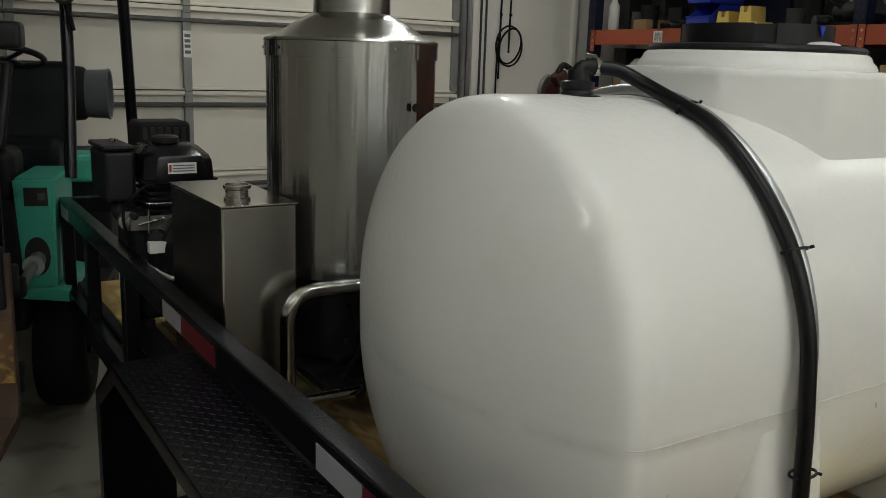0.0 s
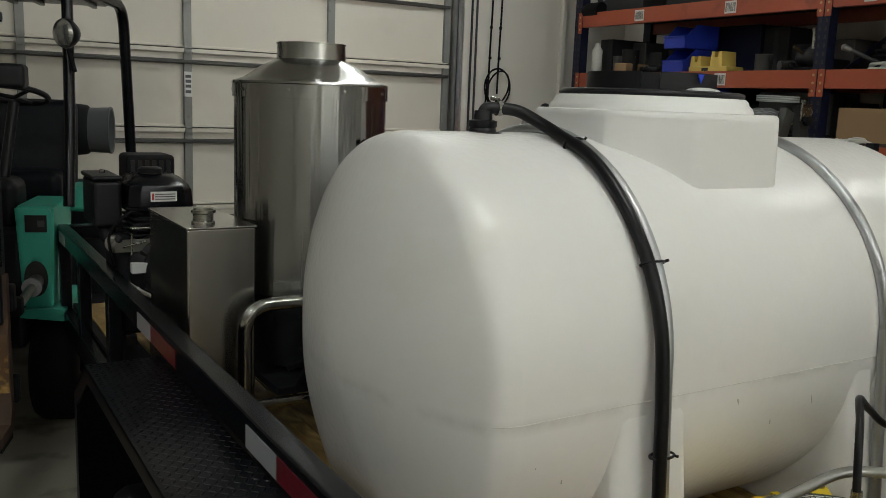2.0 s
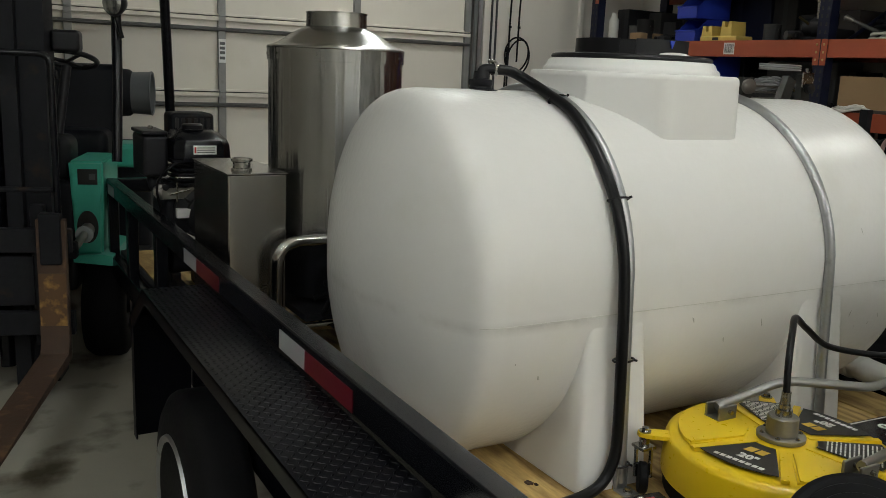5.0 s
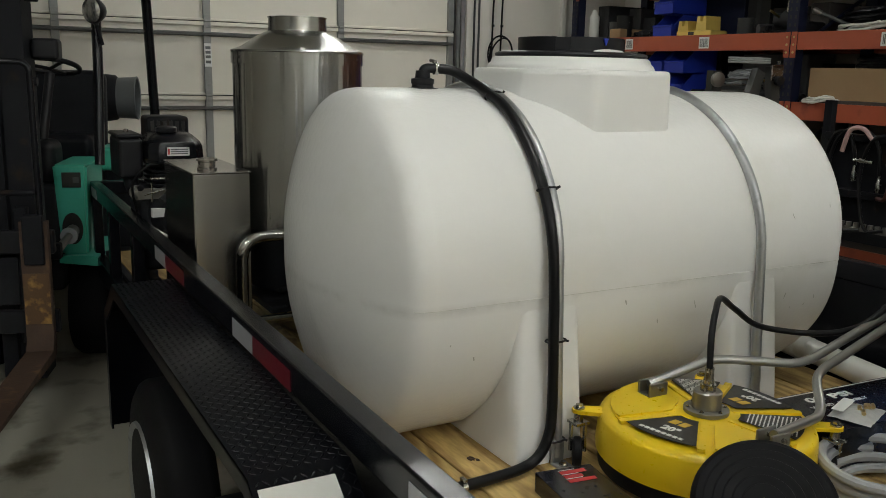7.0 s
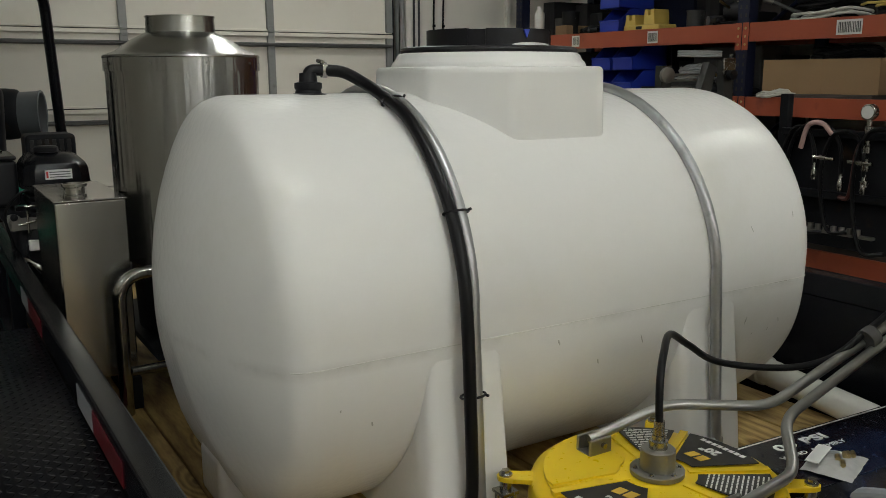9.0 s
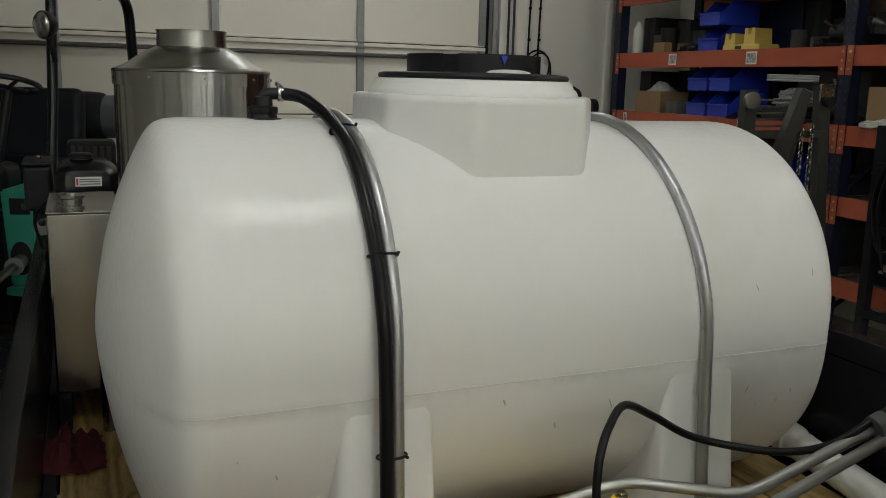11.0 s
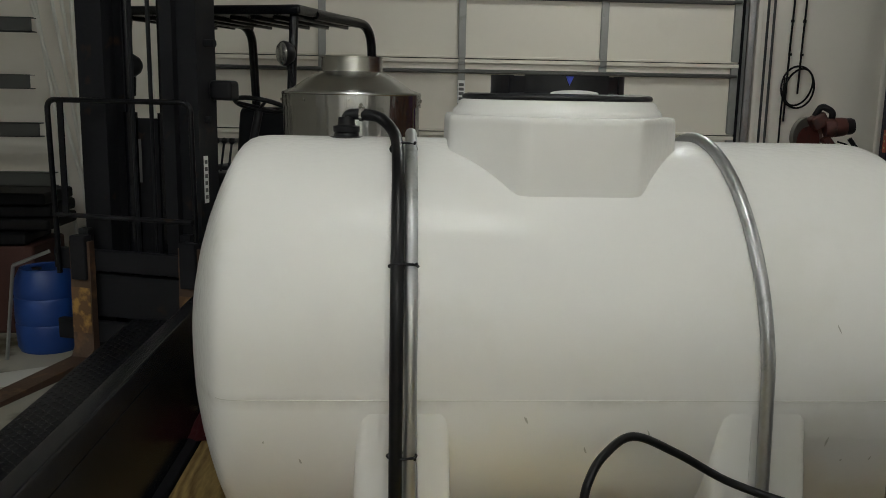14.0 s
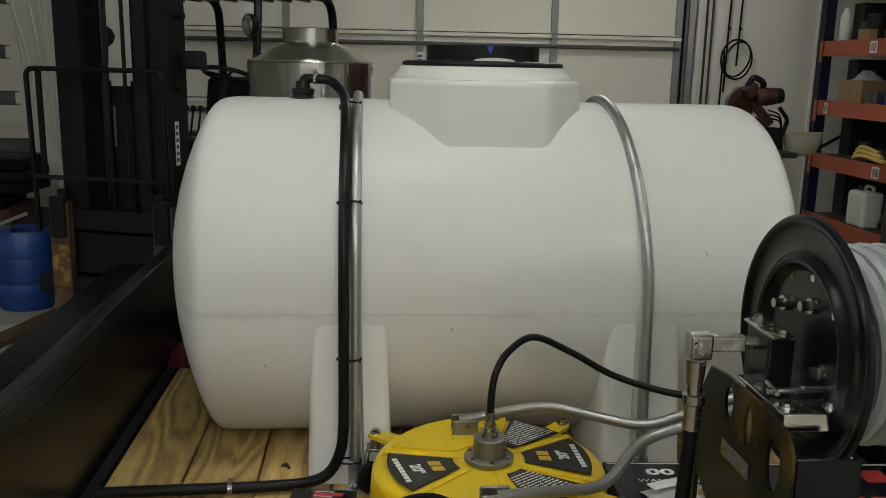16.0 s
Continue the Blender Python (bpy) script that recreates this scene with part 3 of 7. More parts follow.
def build_trailer():
    tr = thing("utility_trailer", (1.676, 1.6, 0), "black steel tandem-axle utility trailer with a pine plank deck", "trailer")
    # side rails
    for x0, x1, side in ((TR_L, TR_L + 0.052, -1), (TR_R - 0.052, TR_R, 1)):
        bm = B()
        box(bm, (x0, TR_BACK, 0.912), (x1, TR_FRONT, 0.985), 0.006)
        rail = part("rail", bm, "black_paint", tr)
        bm = B()
        box(bm, (x0 + 0.002, TR_BACK, 0.48), (x0 + 0.05, TR_FRONT, 0.585), 0.005)
        part("side_beam", bm, "black_paint", tr)
        for y in (TR_BACK + 0.03, 2.85, 3.50, 4.06):
            bm = B()
            box(bm, (x0 + 0.002, y - 0.03, 0.585), (x0 + 0.05, y + 0.03, 0.912), 0.004)
            part("post", bm, "black_paint", tr)
        if side < 0:
            for y, ln, mt in ((1.293, 0.18, "reflect_white"), (1.113, 0.28, "reflect_red"), (2.32, 0.18, "reflect_white"), (2.14, 0.28, "reflect_red"), (4.02, 0.18, "reflect_white"),
                              (0.26, 0.18, "reflect_white")):
                bm = B()
                box(bm, (x0 - 0.0022, y - ln + 0.002, 0.917), (x0 - 0.0004, y - 0.002, 0.966))
                part("reflector", bm, mt, rail, ("white" if mt.endswith("white") else "red") + " reflective tape")
    # front cross rail and bed frame
    bm = B()
    box(bm, (TR_L + 0.052, TR_FRONT - 0.05, 0.912), (TR_R - 0.052, TR_FRONT, 0.985), 0.006)
    part("front_rail", bm, "black_paint", tr)
    for y in (TR_BACK + 0.03, 0.3, 1.1, 1.9, 2.7, 3.5, TR_FRONT - 0.05):
        bm = B()
        box(bm, (TR_L + 0.05, y - 0.03, 0.47), (TR_R - 0.05, y + 0.03, 0.558), 0.004)
        part("cross_member", bm, "black_paint", tr)
    # fenders with an inner plate up to the rail
    for side in (0, 1):
        def X(v):
            return v if side == 0 else TR_L + TR_R - v
        xs = sorted((X(0.375), X(0.571)))
        bm = B()
        prof = [(2.25, 0.33), (2.25, 0.76), (2.03, 0.905), (0.50, 0.905), (0.28, 0.76), (0.28, 0.33)]
        inner = [(2.242, 0.33), (2.242, 0.756), (2.026, 0.897), (0.504, 0.897), (0.288, 0.756), (0.288, 0.33)]
        loops = []
        for (ya, za), (yb, zb) in zip(prof, inner):
            loops.append([Vector((xs[0], ya, za)), Vector((xs[1], ya, za)), Vector((xs[1], yb, zb)), Vector((xs[0], yb, zb))])
        rings(bm, loops)
        lip = X(0.375)
        l0, l1 = sorted((lip, lip + (0.006 if side == 0 else -0.006)))
        prism(bm, [(2.25, 0.33), (2.25, 0.76), (2.03, 0.9045), (0.50, 0.9045), (0.28, 0.76), (0.28, 0.33), (0.325, 0.33), (0.325, 0.735), (0.53, 0.862), (2.0, 0.862), (2.205, 0.735), (2.205, 0.33)], l0, l1, "x")
        fender = part("fender", bm, "tread", tr, "black diamond tread plate fender")
        bm = B()
        diamond_lugs(bm, xs[0] + 0.004, xs[1] - 0.002, 0.505, 2.025, 0.9052)
        tagged(part("tread_pattern", bm, "tread", fender), kind="stuff")
        if side == 0:
            # lugs on the sloping end next to the licence-size paper plate
            bm = B()
            L = math.hypot(0.22, 0.145)
            diamond_lugs(bm, xs[0] + 0.004, xs[1] - 0.002, -L + 0.01, -0.004, 0.0)
            ang = math.atan2(0.145, 0.22)
            bm.transform(Matrix.Translation((0, 0.50, 0.9055)) @ Matrix.Rotation(ang, 4, "X"))
            tagged(part("tread_pattern", bm, "tread", fender), kind="stuff")
        bm = B()
        box(bm, (X(0.618) - 0.004, 0.0, 0.59), (X(0.618) + 0.004, 2.35, 0.911), 0.001)
        part("inner_plate", bm, "black_paint", tr)
        for y in (0.82, 1.68):
            wheel(tr, y, *sorted((X(0.385), X(0.565))))
    # deck edge angle
    bm = B()
    box(bm, (TR_L + 0.053, TR_BACK + 0.01, 0.586), (TR_L + 0.085, TR_FRONT - 0.06, 0.606), 0.002)
    box(bm, (TR_R - 0.085, TR_BACK + 0.01, 0.586), (TR_R - 0.053, TR_FRONT - 0.06, 0.606), 0.002)
    part("deck_edge", bm, "black_iron", tr)
    # drawbar
    bm = B()
    for x in (1.1, 2.25):
        rod(bm, (x, TR_FRONT - 0.02, 0.52), (1.676, TR_FRONT + 1.1, 0.52), 0.045, n=8)
    part("drawbar", bm, "black_paint", tr)
    return tr


trailer = build_trailer()

def paper_plate():
    bm = B()
    box(bm, (0.385, -0.20, -0.001), (0.53, -0.03, 0.0012))
    ang = math.atan2(0.145, 0.22)
    m = Matrix.Translation((0, 0.50, 0.9085)) @ Matrix.Rotation(ang, 4, "X")
    ob = part("paper_sheet", bm, "paper", m=m)
    tagged(ob, "white paper sheet lying on the black fender slope", "paper")


paper_plate()


def planks():
    """Deck boards, one object each, sharing one mesh."""
    x, w = TR_L + 0.092, 0.193
    rng = random.Random(4)
    bm = B()
    box(bm, (0, TR_BACK + 0.02, -0.038), (w - 0.006, TR_FRONT - 0.07, 0.0), 0.004)
    me = None
    while x + w < TR_R - 0.08:
        if me is None:
            ob = part("plank", bm, "pine", trailer)
            me = ob.data
        else:
            ob = new("plank", me)
            ob.parent = trailer
            ob.matrix_parent_inverse = world_of(trailer).inverted()
        ob.matrix_basis = Matrix.Translation((x, 0, DECK - rng.random() * 0.002))
        x += w


planks()


def deck_knot(x, y, r, seed):
    """A split loose knot standing a little proud of its board."""
    rng = random.Random(seed)
    bm = B()
    rim = [(r * (0.7 + 0.5 * rng.random()) * math.cos(a), r * (0.7 + 0.5 * rng.random()) * 1.3 * math.sin(a)) for a in (2 * math.pi * i / 14 for i in range(14))]
    rings(bm, [[Vector((x + p * k, y + q * k, DECK + h)) for p, q in rim] for k, h in ((1.0, -0.003), (0.95, 0.0008), (0.6, 0.0022), (0.3, 0.0006))])
    part("knot", bm, "knot_wood", trailer, "dark loose knot")


deck_knot(1.111, 0.945, 0.011, 3)
deck_knot(1.122, 0.930, 0.006, 4)

# ---- the water tank ----
TY, TZ, TRAD = 1.325, 1.107, 0.46
TX0, TX1 = 0.767, 2.585
DROP = 0.472          # from the middle to the flat bottom
END = [(0.0, 0.0), (0.003, 0.05), (0.010, 0.10), (0.027, 0.19), (0.045, 0.255), (0.064, 0.31), (0.085, 0.36), (0.105, 0.402), (0.120, 0.428), (0.131, 0.442), (0.143, 0.451), (0.160, 0.457), (0.185, 0.46)]


def flank(u):
    """Share of the tank's half-width left at a depth u below its middle: upright to the mould line, then sloping in."""
    return 1 - 0.02 * u - 0.506 * max(0.0, (u - 0.12) / 0.88) ** 2.5


def tank_loop(x, r, n=112):
    """One cross-section: round above the waist, tapering to a flat bottom below it."""
    drop = min(1.03 * r, DROP)
    h = n // 2
    half = [(math.cos(math.pi * i / h) * r, math.sin(math.pi * i / h) * r) for i in range(h + 1)]
    side = [(r * flank(u), -u * drop) for u in (0.04 * j if j < 25 else 1.0 for j in range(1, 26))]
    flat = [(side[-1][0] * (1 - 2 * j / 6), -drop) for j in range(1, 6)]
    low = [(-y, z) for y, z in side] + [(-y, z) for y, z in flat] + side[::-1]
    return [Vector((x, TY + y, TZ + z)) for y, z in half + low]


def build_tank():
    tank = thing("water_tank", (1.676, TY, DECK), "large white polyethylene leg tank lying across the trailer", "tank")
    bm = B()
    loops = [tank_loop(TX0 + d, max(r, 0.001)) for d, r in END]
    k = 24
    loops += [tank_loop(TX0 + 0.185 + (TX1 - TX0 - 0.37) * i / k, TRAD) for i in range(1, k)]
    loops += [tank_loop(TX1 - d, max(r, 0.001)) for d, r in END[::-1]]
    rings(bm, loops)
    body = part("body", bm, "poly", tank)
    # mould seam round the waist
    for sy in (-1, 1):
        bm = B()
        path = []
        for d, r in END[9:]:
            path.append((TX0 + d, TY + sy * (r + 0.0002), 1.047))
        path += [(TX1 - d, TY + sy * (r + 0.0002), 1.047) for d, r in END[9:][::-1]]
        sweep(bm, path, 0.0009, 8)
        part("mould_seam", bm, "poly_seam", body)
    # legs with a groove for the hoop
    for x0, x1, hx in ((1.18, 1.395, 1.304), (1.945, 2.16, 2.042)):
        for sy in (-1, 1):
            bm = B()
            yo, yi = TY + sy * 0.497, TY + sy * 0.10
            g = 0.022
            out = [(x0 - 0.006, yi), (x0 - 0.003, yo - sy * 0.05), (x0, yo - sy * 0.022), (x0 + 0.005, yo - sy * 0.009), (x0 + 0.014, yo - sy * 0.002), (x0 + 0.026, yo), (hx - g, yo), (hx - g + 0.006, yo - sy * 0.012), (hx + g - 0.006, yo - sy * 0.012), (hx + g, yo),
                   (x1 - 0.018, yo), (x1 - 0.008, yo - sy * 0.002), (x1 - 0.002, yo - sy * 0.008), (x1, yo - sy * 0.02), (x1 + 0.004, yi)]
            levels = [(DECK + 0.0025, 0.0), (0.72, 0.010), (0.82, 0.020), (0.90, 0.028), (0.95, 0.033), (0.99, 0.0365), (1.02, 0.0395), (1.045, 0.044)]
            loops = []
            for z, inset in levels:
                loops.append([Vector((p[0] + (0.25 * inset if p[0] < hx else -0.25 * inset), p[1] - sy * inset * (1.0 if abs(p[1] - yo) < 0.1 else 0.0), z)) for p in out])
            rings(bm, loops)
            part("leg", bm, "poly", body)
    bm = B()
    box(bm, (0.852, 1.245, DECK + 0.002), (2.50, 1.405, 0.735), 0.02, seg=3)
    part("foot", bm, "poly", body)
    # manway neck: eight-sided, with a stepped round top
    cx, cy = 1.676, TY
    octo = [(-0.142, -0.294), (0.130, -0.294), (0.260, -0.112), (0.260, 0.112), (0.130, 0.294), (-0.142, 0.294), (-0.286, 0.135), (-0.286, -0.135)]

    def soft(s, k=0.10):
        out = []
        m = len(octo)
        for i in range(m):
            a, b, c = (Vector(octo[(i + j) % m]) for j in (-1, 0, 1))
            for q in ((b + (a - b) * k), (b + (a - b) * k * 0.35 + (c - b) * k * 0.1), (b + (c - b) * k * 0.35 + (a - b) * k * 0.1), (b + (c - b) * k)):
                out.append((cx + q.x * s, cy + q.y * s))
        return out
    bm = B()
    levels = [(1.38, 1.02), (1.45, 1.015), (1.52, 1.008), (1.612, 1.0), (1.621, 0.996), (1.627, 0.982), (1.629, 0.96)]
    loops = [[Vector((x, y, z)) for x, y in soft(s)] for z, s in levels]
    rings(bm, loops)
    neck = part("manway_neck", bm, "poly", body)
    cx, cy = 1.664, TY + 0.006
    bm = B()
    lathe(bm, (cx, cy, 1.622), (0, 0, 1), [(0, 0.260), (0.012, 0.259), (0.02, 0.255), (0.026, 0.248), (0.036, 0.244), (0.042, 0.237), (0.043, 0.2)], 48)
    part("neck_ring", bm, "poly", neck)
    # lid
    bm = B()
    z = 1.665
    lathe(bm, (cx, cy, z), (0, 0, 1), [(0, 0.20), (0.0, 0.233), (0.006, 0.236), (0.012, 0.233), (0.015, 0.222), (0.012, 0.205), (0.012, 0.172), (0.018, 0.16), (0.020, 0.14), (0.020, 0.001)], 56)
    lid = part("lid", bm, "black_plastic", tank, "black screw-on manway lid")
    for a0 in (0, 90, 180, 270):
        bm = B()
        outer, inner = [], []
        for i in range(9):
            a = radians(a0 + 8 + 74 * i / 8 + 45)
            outer.append((cx + math.cos(a) * 0.165, cy + math.sin(a) * 0.165))
            inner.append((cx + math.cos(a) * 0.150, cy + math.sin(a) * 0.150))
        prism(bm, outer + inner[::-1], z + 0.010, z + 0.058)
        a = radians(a0 + 45)
        part("grip_wall", bm, "black_plastic", lid)
        bm = B()
        d = Vector((math.cos(a), math.sin(a), 0))
        s = Vector((-d.y, d.x, 0))
        c0 = Vector((cx, cy, 0))
        prism(bm, [tuple((c0 + d * p + s * q).xy) for p, q in ((0.05, -0.022), (0.16, -0.022), (0.16, 0.022), (0.05, 0.022))], z + 0.012, z + 0.056)
        part("rib", bm, "black_plastic", lid)
    bm = B()
    prism(bm, [(cx + 0.012 + 0.056 * math.cos(a), z + 0.0165 + 0.0075 * math.sin(a)) for a in (2 * math.pi * i / 28 for i in range(28))], cy - 0.172, cy - 0.1655, "y")
    part("sticker", bm, "print_white", lid, "white oval sticker")
    bm = B()
    prism(bm, [(cx - 0.009, z + 0.055), (cx + 0.009, z + 0.055), (cx, z + 0.034)], cy - 0.170, cy - 0.166, "y")
    part("marker", bm, "bin_blue", lid, "small blue arrow")
    # vent fitting with its elbow
    fx, fy, fz = 1.142, 1.325, 1.560
    bm = B()
    lathe(bm, (fx, fy, fz - 0.02), (0, 0, 1), [(0, 0.05), (0.018, 0.05), (0.026, 0.047), (0.028, 0.032), (0.036, 0.030), (0.040, 0.033), (0.052, 0.033), (0.055, 0.022), (0.075, 0.02)], 24)
    fit = part("tank_fitting", bm, "black_plastic", tank, "black bulkhead fitting")
    bm = B()
    sweep(bm, rounded_path([(fx, fy, fz + 0.03), (fx, fy, fz + 0.062), (fx + 0.05, fy - 0.008, fz + 0.062)], 0.025), 0.0135, 12)
    part("elbow", bm, "black_plastic", fit)
    bm = B()
    lathe(bm, (fx + 0.033, fy - 0.004, fz + 0.062), (1, -0.13, 0), [(0, 0.018), (0.012, 0.018)], 20)
    rod(bm, (fx + 0.035, fy - 0.01, fz + 0.080), (fx + 0.035, fy + 0.02, fz + 0.084), 0.005, n=8)
    part("hose_clamp", bm, "zinc", fit, "worm-drive hose clamp")
    return tank


tank = build_tank()


def tank_scuffs():
    """Short dark rub marks left on the moulding below the seam."""
    rng = random.Random(21)
    spots = [(0.97 + rng.random() * 0.16, 0.80 + rng.random() * 0.22) for _ in range(2)] + [(1.45 + rng.random() * 0.45, 0.90 + rng.random() * 0.13) for _ in range(3)]
    spots += [(2.20 + rng.random() * 0.18, 0.90 + rng.random() * 0.14) for _ in range(4)] + [(0.98 + rng.random() * 1.4, 1.08 + rng.random() * 0.2) for _ in range(2)]
    for x, z in spots:
        u = max(0.0, (TZ - z) / DROP)
        w = TRAD * flank(u) if z < TZ else math.sqrt(TRAD ** 2 - (z - TZ) ** 2)
        L, W = 0.003 + rng.random() * 0.010, 0.0015 + rng.random() * 0.002
        lean = rng.uniform(-0.5, 0.5)
        bm = B()
        ring = []
        for k in range(9):
            a = 2 * math.pi * k / 9
            j = 0.6 + 0.6 * rng.random()
            zz = z + math.sin(a) * L * j
            uu = max(0.0, (TZ - zz) / DROP)
            ww = TRAD * flank(uu) if zz < TZ else math.sqrt(TRAD ** 2 - (zz - TZ) ** 2)
            ring.append(bm.verts.new((x + math.cos(a) * W * j + lean * (zz - z), TY - ww - 0.0006, zz)))
        bm.faces.new(ring)
        part("scuff_mark", bm, "scuff", tank, "dark rub mark")


tank_scuffs()


def hoop(xt, xb):
    """A galvanised tube bent over the tank and bolted to the deck."""
    h = thing("tank_hoop", (xb, TY, DECK), "galvanised tube hoop strapping the white tank down", "tank strap", "hoops over the tank")
    R = TRAD + 0.009
    path = [(xb, TY - R - 0.034, DECK + 0.02), (xb, TY - R - 0.02, 0.80)]
    for i in range(0, 37):
        a = math.pi * i / 36
        z = TZ + math.sin(a) * R
        path.append((xb + (xt - xb) * math.sin(a), TY - math.cos(a) * R, z))
    path += [(xb, TY + R + 0.02, 0.80), (xb, TY + R + 0.034, DECK + 0.02)]
    bm = B()
    sweep(bm, path, 0.0145, 12)
    part("tube", bm, "galvanised", h)
    for sy in (-1, 1):
        bm = B()
        y = TY + sy * (R + 0.034)
        box(bm, (xb - 0.022, min(y, y + sy * 0.05), DECK), (xb + 0.022, max(y, y + sy * 0.05), DECK + 0.006), 0.001)
        box(bm, (xb - 0.018, y - 0.008, DECK + 0.002), (xb + 0.018, y + 0.008, DECK + 0.07), 0.004)
        foot = part("foot_plate", bm, "galvanised", h)
        bm = B()
        bolt(bm, (xb, y + sy * 0.03, DECK + 0.006), (0, 0, 1), 0.008, 0.012)
        part("bolt", bm, "zinc", foot)


hoop(1.302, 1.302)
hoop(2.018, 2.052)


def fill_hose():
    path = spline([(1.18, 1.317, 1.622), (1.222, 1.297, 1.616), (1.252, 1.258, 1.593), (1.267, 1.20, 1.567), (1.272, 1.087, 1.522), (1.273, 0.982, 1.436), (1.273, 0.898, 1.326), (1.273, 0.850, 1.203),
                   (1.273, 0.833, 1.08), (1.273, 0.825, 0.96), (1.272, 0.814, 0.76), (1.260, 0.808, 0.69), (1.232, 0.806, 0.642), (1.18, 0.80, 0.622), (1.08, 0.79, 0.619), (0.92, 0.782, 0.619), (0.665, 0.77, 0.619)], 6)
    ob = thing("fill_hose", (1.285, 0.795, 0.62), "black rubber hose tied along the tank hoop", "hose")
    bm = B()
    sweep(bm, path, 0.0142, 14)
    part("hose_line", bm, "hose", ob)
    for at, ax in (((1.284, 1.165, 1.548), (0, 1, 0.42)), ((1.286, 0.900, 1.325), (0, 0.5, 1)), ((1.286, 0.832, 0.94), (0, 0, 1)), ((1.286, 0.815, 0.672), (0, 0, 1))):
        bm = B()
        c = Vector(at)
        d, u, v = basis(ax)
        e = Vector((1, 0, 0))
        f = d.cross(e).normalized()
        loop = [c + e * math.cos(t) * 0.0305 + f * math.sin(t) * 0.0165 for t in (2 * math.pi * i / 20 for i in range(21))]
        sweep(bm, loop, 0.0028, 6)
        rod(bm, c + e * 0.024 - f * 0.012, c + e * 0.027 - f * 0.019, 0.0032, n=6)
        part("cable_tie", bm, "black_plastic", ob, "black cable tie")
    bm = B()
    lathe(bm, (0.985, 0.783, 0.619), (1, 0, 0), [(0, 0.0165), (0.012, 0.0165)], 18)
    box(bm, (0.985, 0.772, 0.634), (0.997, 0.794, 0.642), 0.002)
    part("hose_clamp", bm, "zinc", ob, "worm-drive hose clamp")


fill_hose()


# ---- the hot-water machine behind the tank ----
def heater():
    cx, cy, r = 1.101, 2.25, 0.238
    h = thing("water_heater", (cx, cy, DECK), "upright stainless steel burner coil drum with a coned top", "water heater")
    bm = B()
    lathe(bm, (cx, cy, 1.03), (0, 0, 1), [(0.0, r - 0.02), (0.004, r), (0.03, r), (0.60, r), (0.615, r)], 64)
    drum = part("drum", bm, "steel", h)
    for z in (1.035, 1.625):
        bm = B()
        lathe(bm, (cx, cy, z), (0, 0, 1), [(0, r + 0.0005), (0, r + 0.005), (0.045, r + 0.005), (0.045, r + 0.0005)], 64)
        part("band", bm, "steel", drum)
        for a in range(20, 360, 40):
            bm = B()
            d = Vector((math.cos(radians(a - 148)), math.sin(radians(a - 148)), 0))
            bolt(bm, Vector((cx, cy, z + 0.022)) + d * (r + 0.004), d, 0.004, 0.006)
            part("screw", bm, "zinc", drum)
    bm = B()
    lathe(bm, (cx, cy, 1.668), (0, 0, 1), [(-0.01, r), (0.0, r + 0.007), (0.006, r + 0.004), (0.018, r - 0.03), (0.054, 0.155), (0.074, 0.115), (0.077, 0.108)], 64)
    part("cone_top", bm, "steel_lid", h, "coned stainless lid")
    bm = B()
    lathe(bm, (cx, cy, 1.735), (0, 0, 1), [(0.004, 0.112), (0.004, 0.108), (0.056, 0.106), (0.056, 0.109), (0.060, 0.109), (0.060, 0.102), (0.008, 0.101), (0.006, 0.001)], 48)
    part("flue_collar", bm, "steel_lid", h, "open stainless flue collar")
    bm = B()
    lathe(bm, (cx + 0.075, cy - r - 0.001, 1.50), (0, -1, 0), [(0, 0.012), (0.003, 0.011)], 16)
    part("inspection_plug", bm, "black_iron", drum)
    bm = B()
    lathe(bm, (cx, cy, 0.80), (0, 0, 1), [(0, 0.15), (0.0, 0.19), (0.23, 0.20), (0.232, 0.1)], 40)
    part("burner_housing", bm, "black_iron", h, "sooty black burner housing")
    bm = B()
    lathe(bm, (cx + 0.02, cy - 0.20, 0.90), (0, -1, 0), [(0, 0.07), (0.06, 0.07), (0.075, 0.06), (0.078, 0.02), (0.09, 0.018)], 28)
    part("blower", bm, "black_plastic", h, "black burner fan")
    bm = B()
    loop = [Vector((cx + 0.02 + 0.078 * math.cos(a), cy - 0.275, 0.90 + 0.078 * math.sin(a))) for a in (2 * math.pi * i / 28 for i in range(29))]
    sweep(bm, loop, 0.005, 6)
    part("fan_ring", bm, "zinc", h)
    rng = random.Random(11)
    for k in range(6):
        bm = B()
        p = [(cx - 0.18 + rng.random() * 0.25, cy - 0.30 + rng.random() * 0.08, 0.72 + rng.random() * 0.26) for _ in range(4)]
        sweep(bm, spline(p, 6), 0.007 + rng.random() * 0.004, 8)
        part("wire", bm, "rubber", h)


heater()


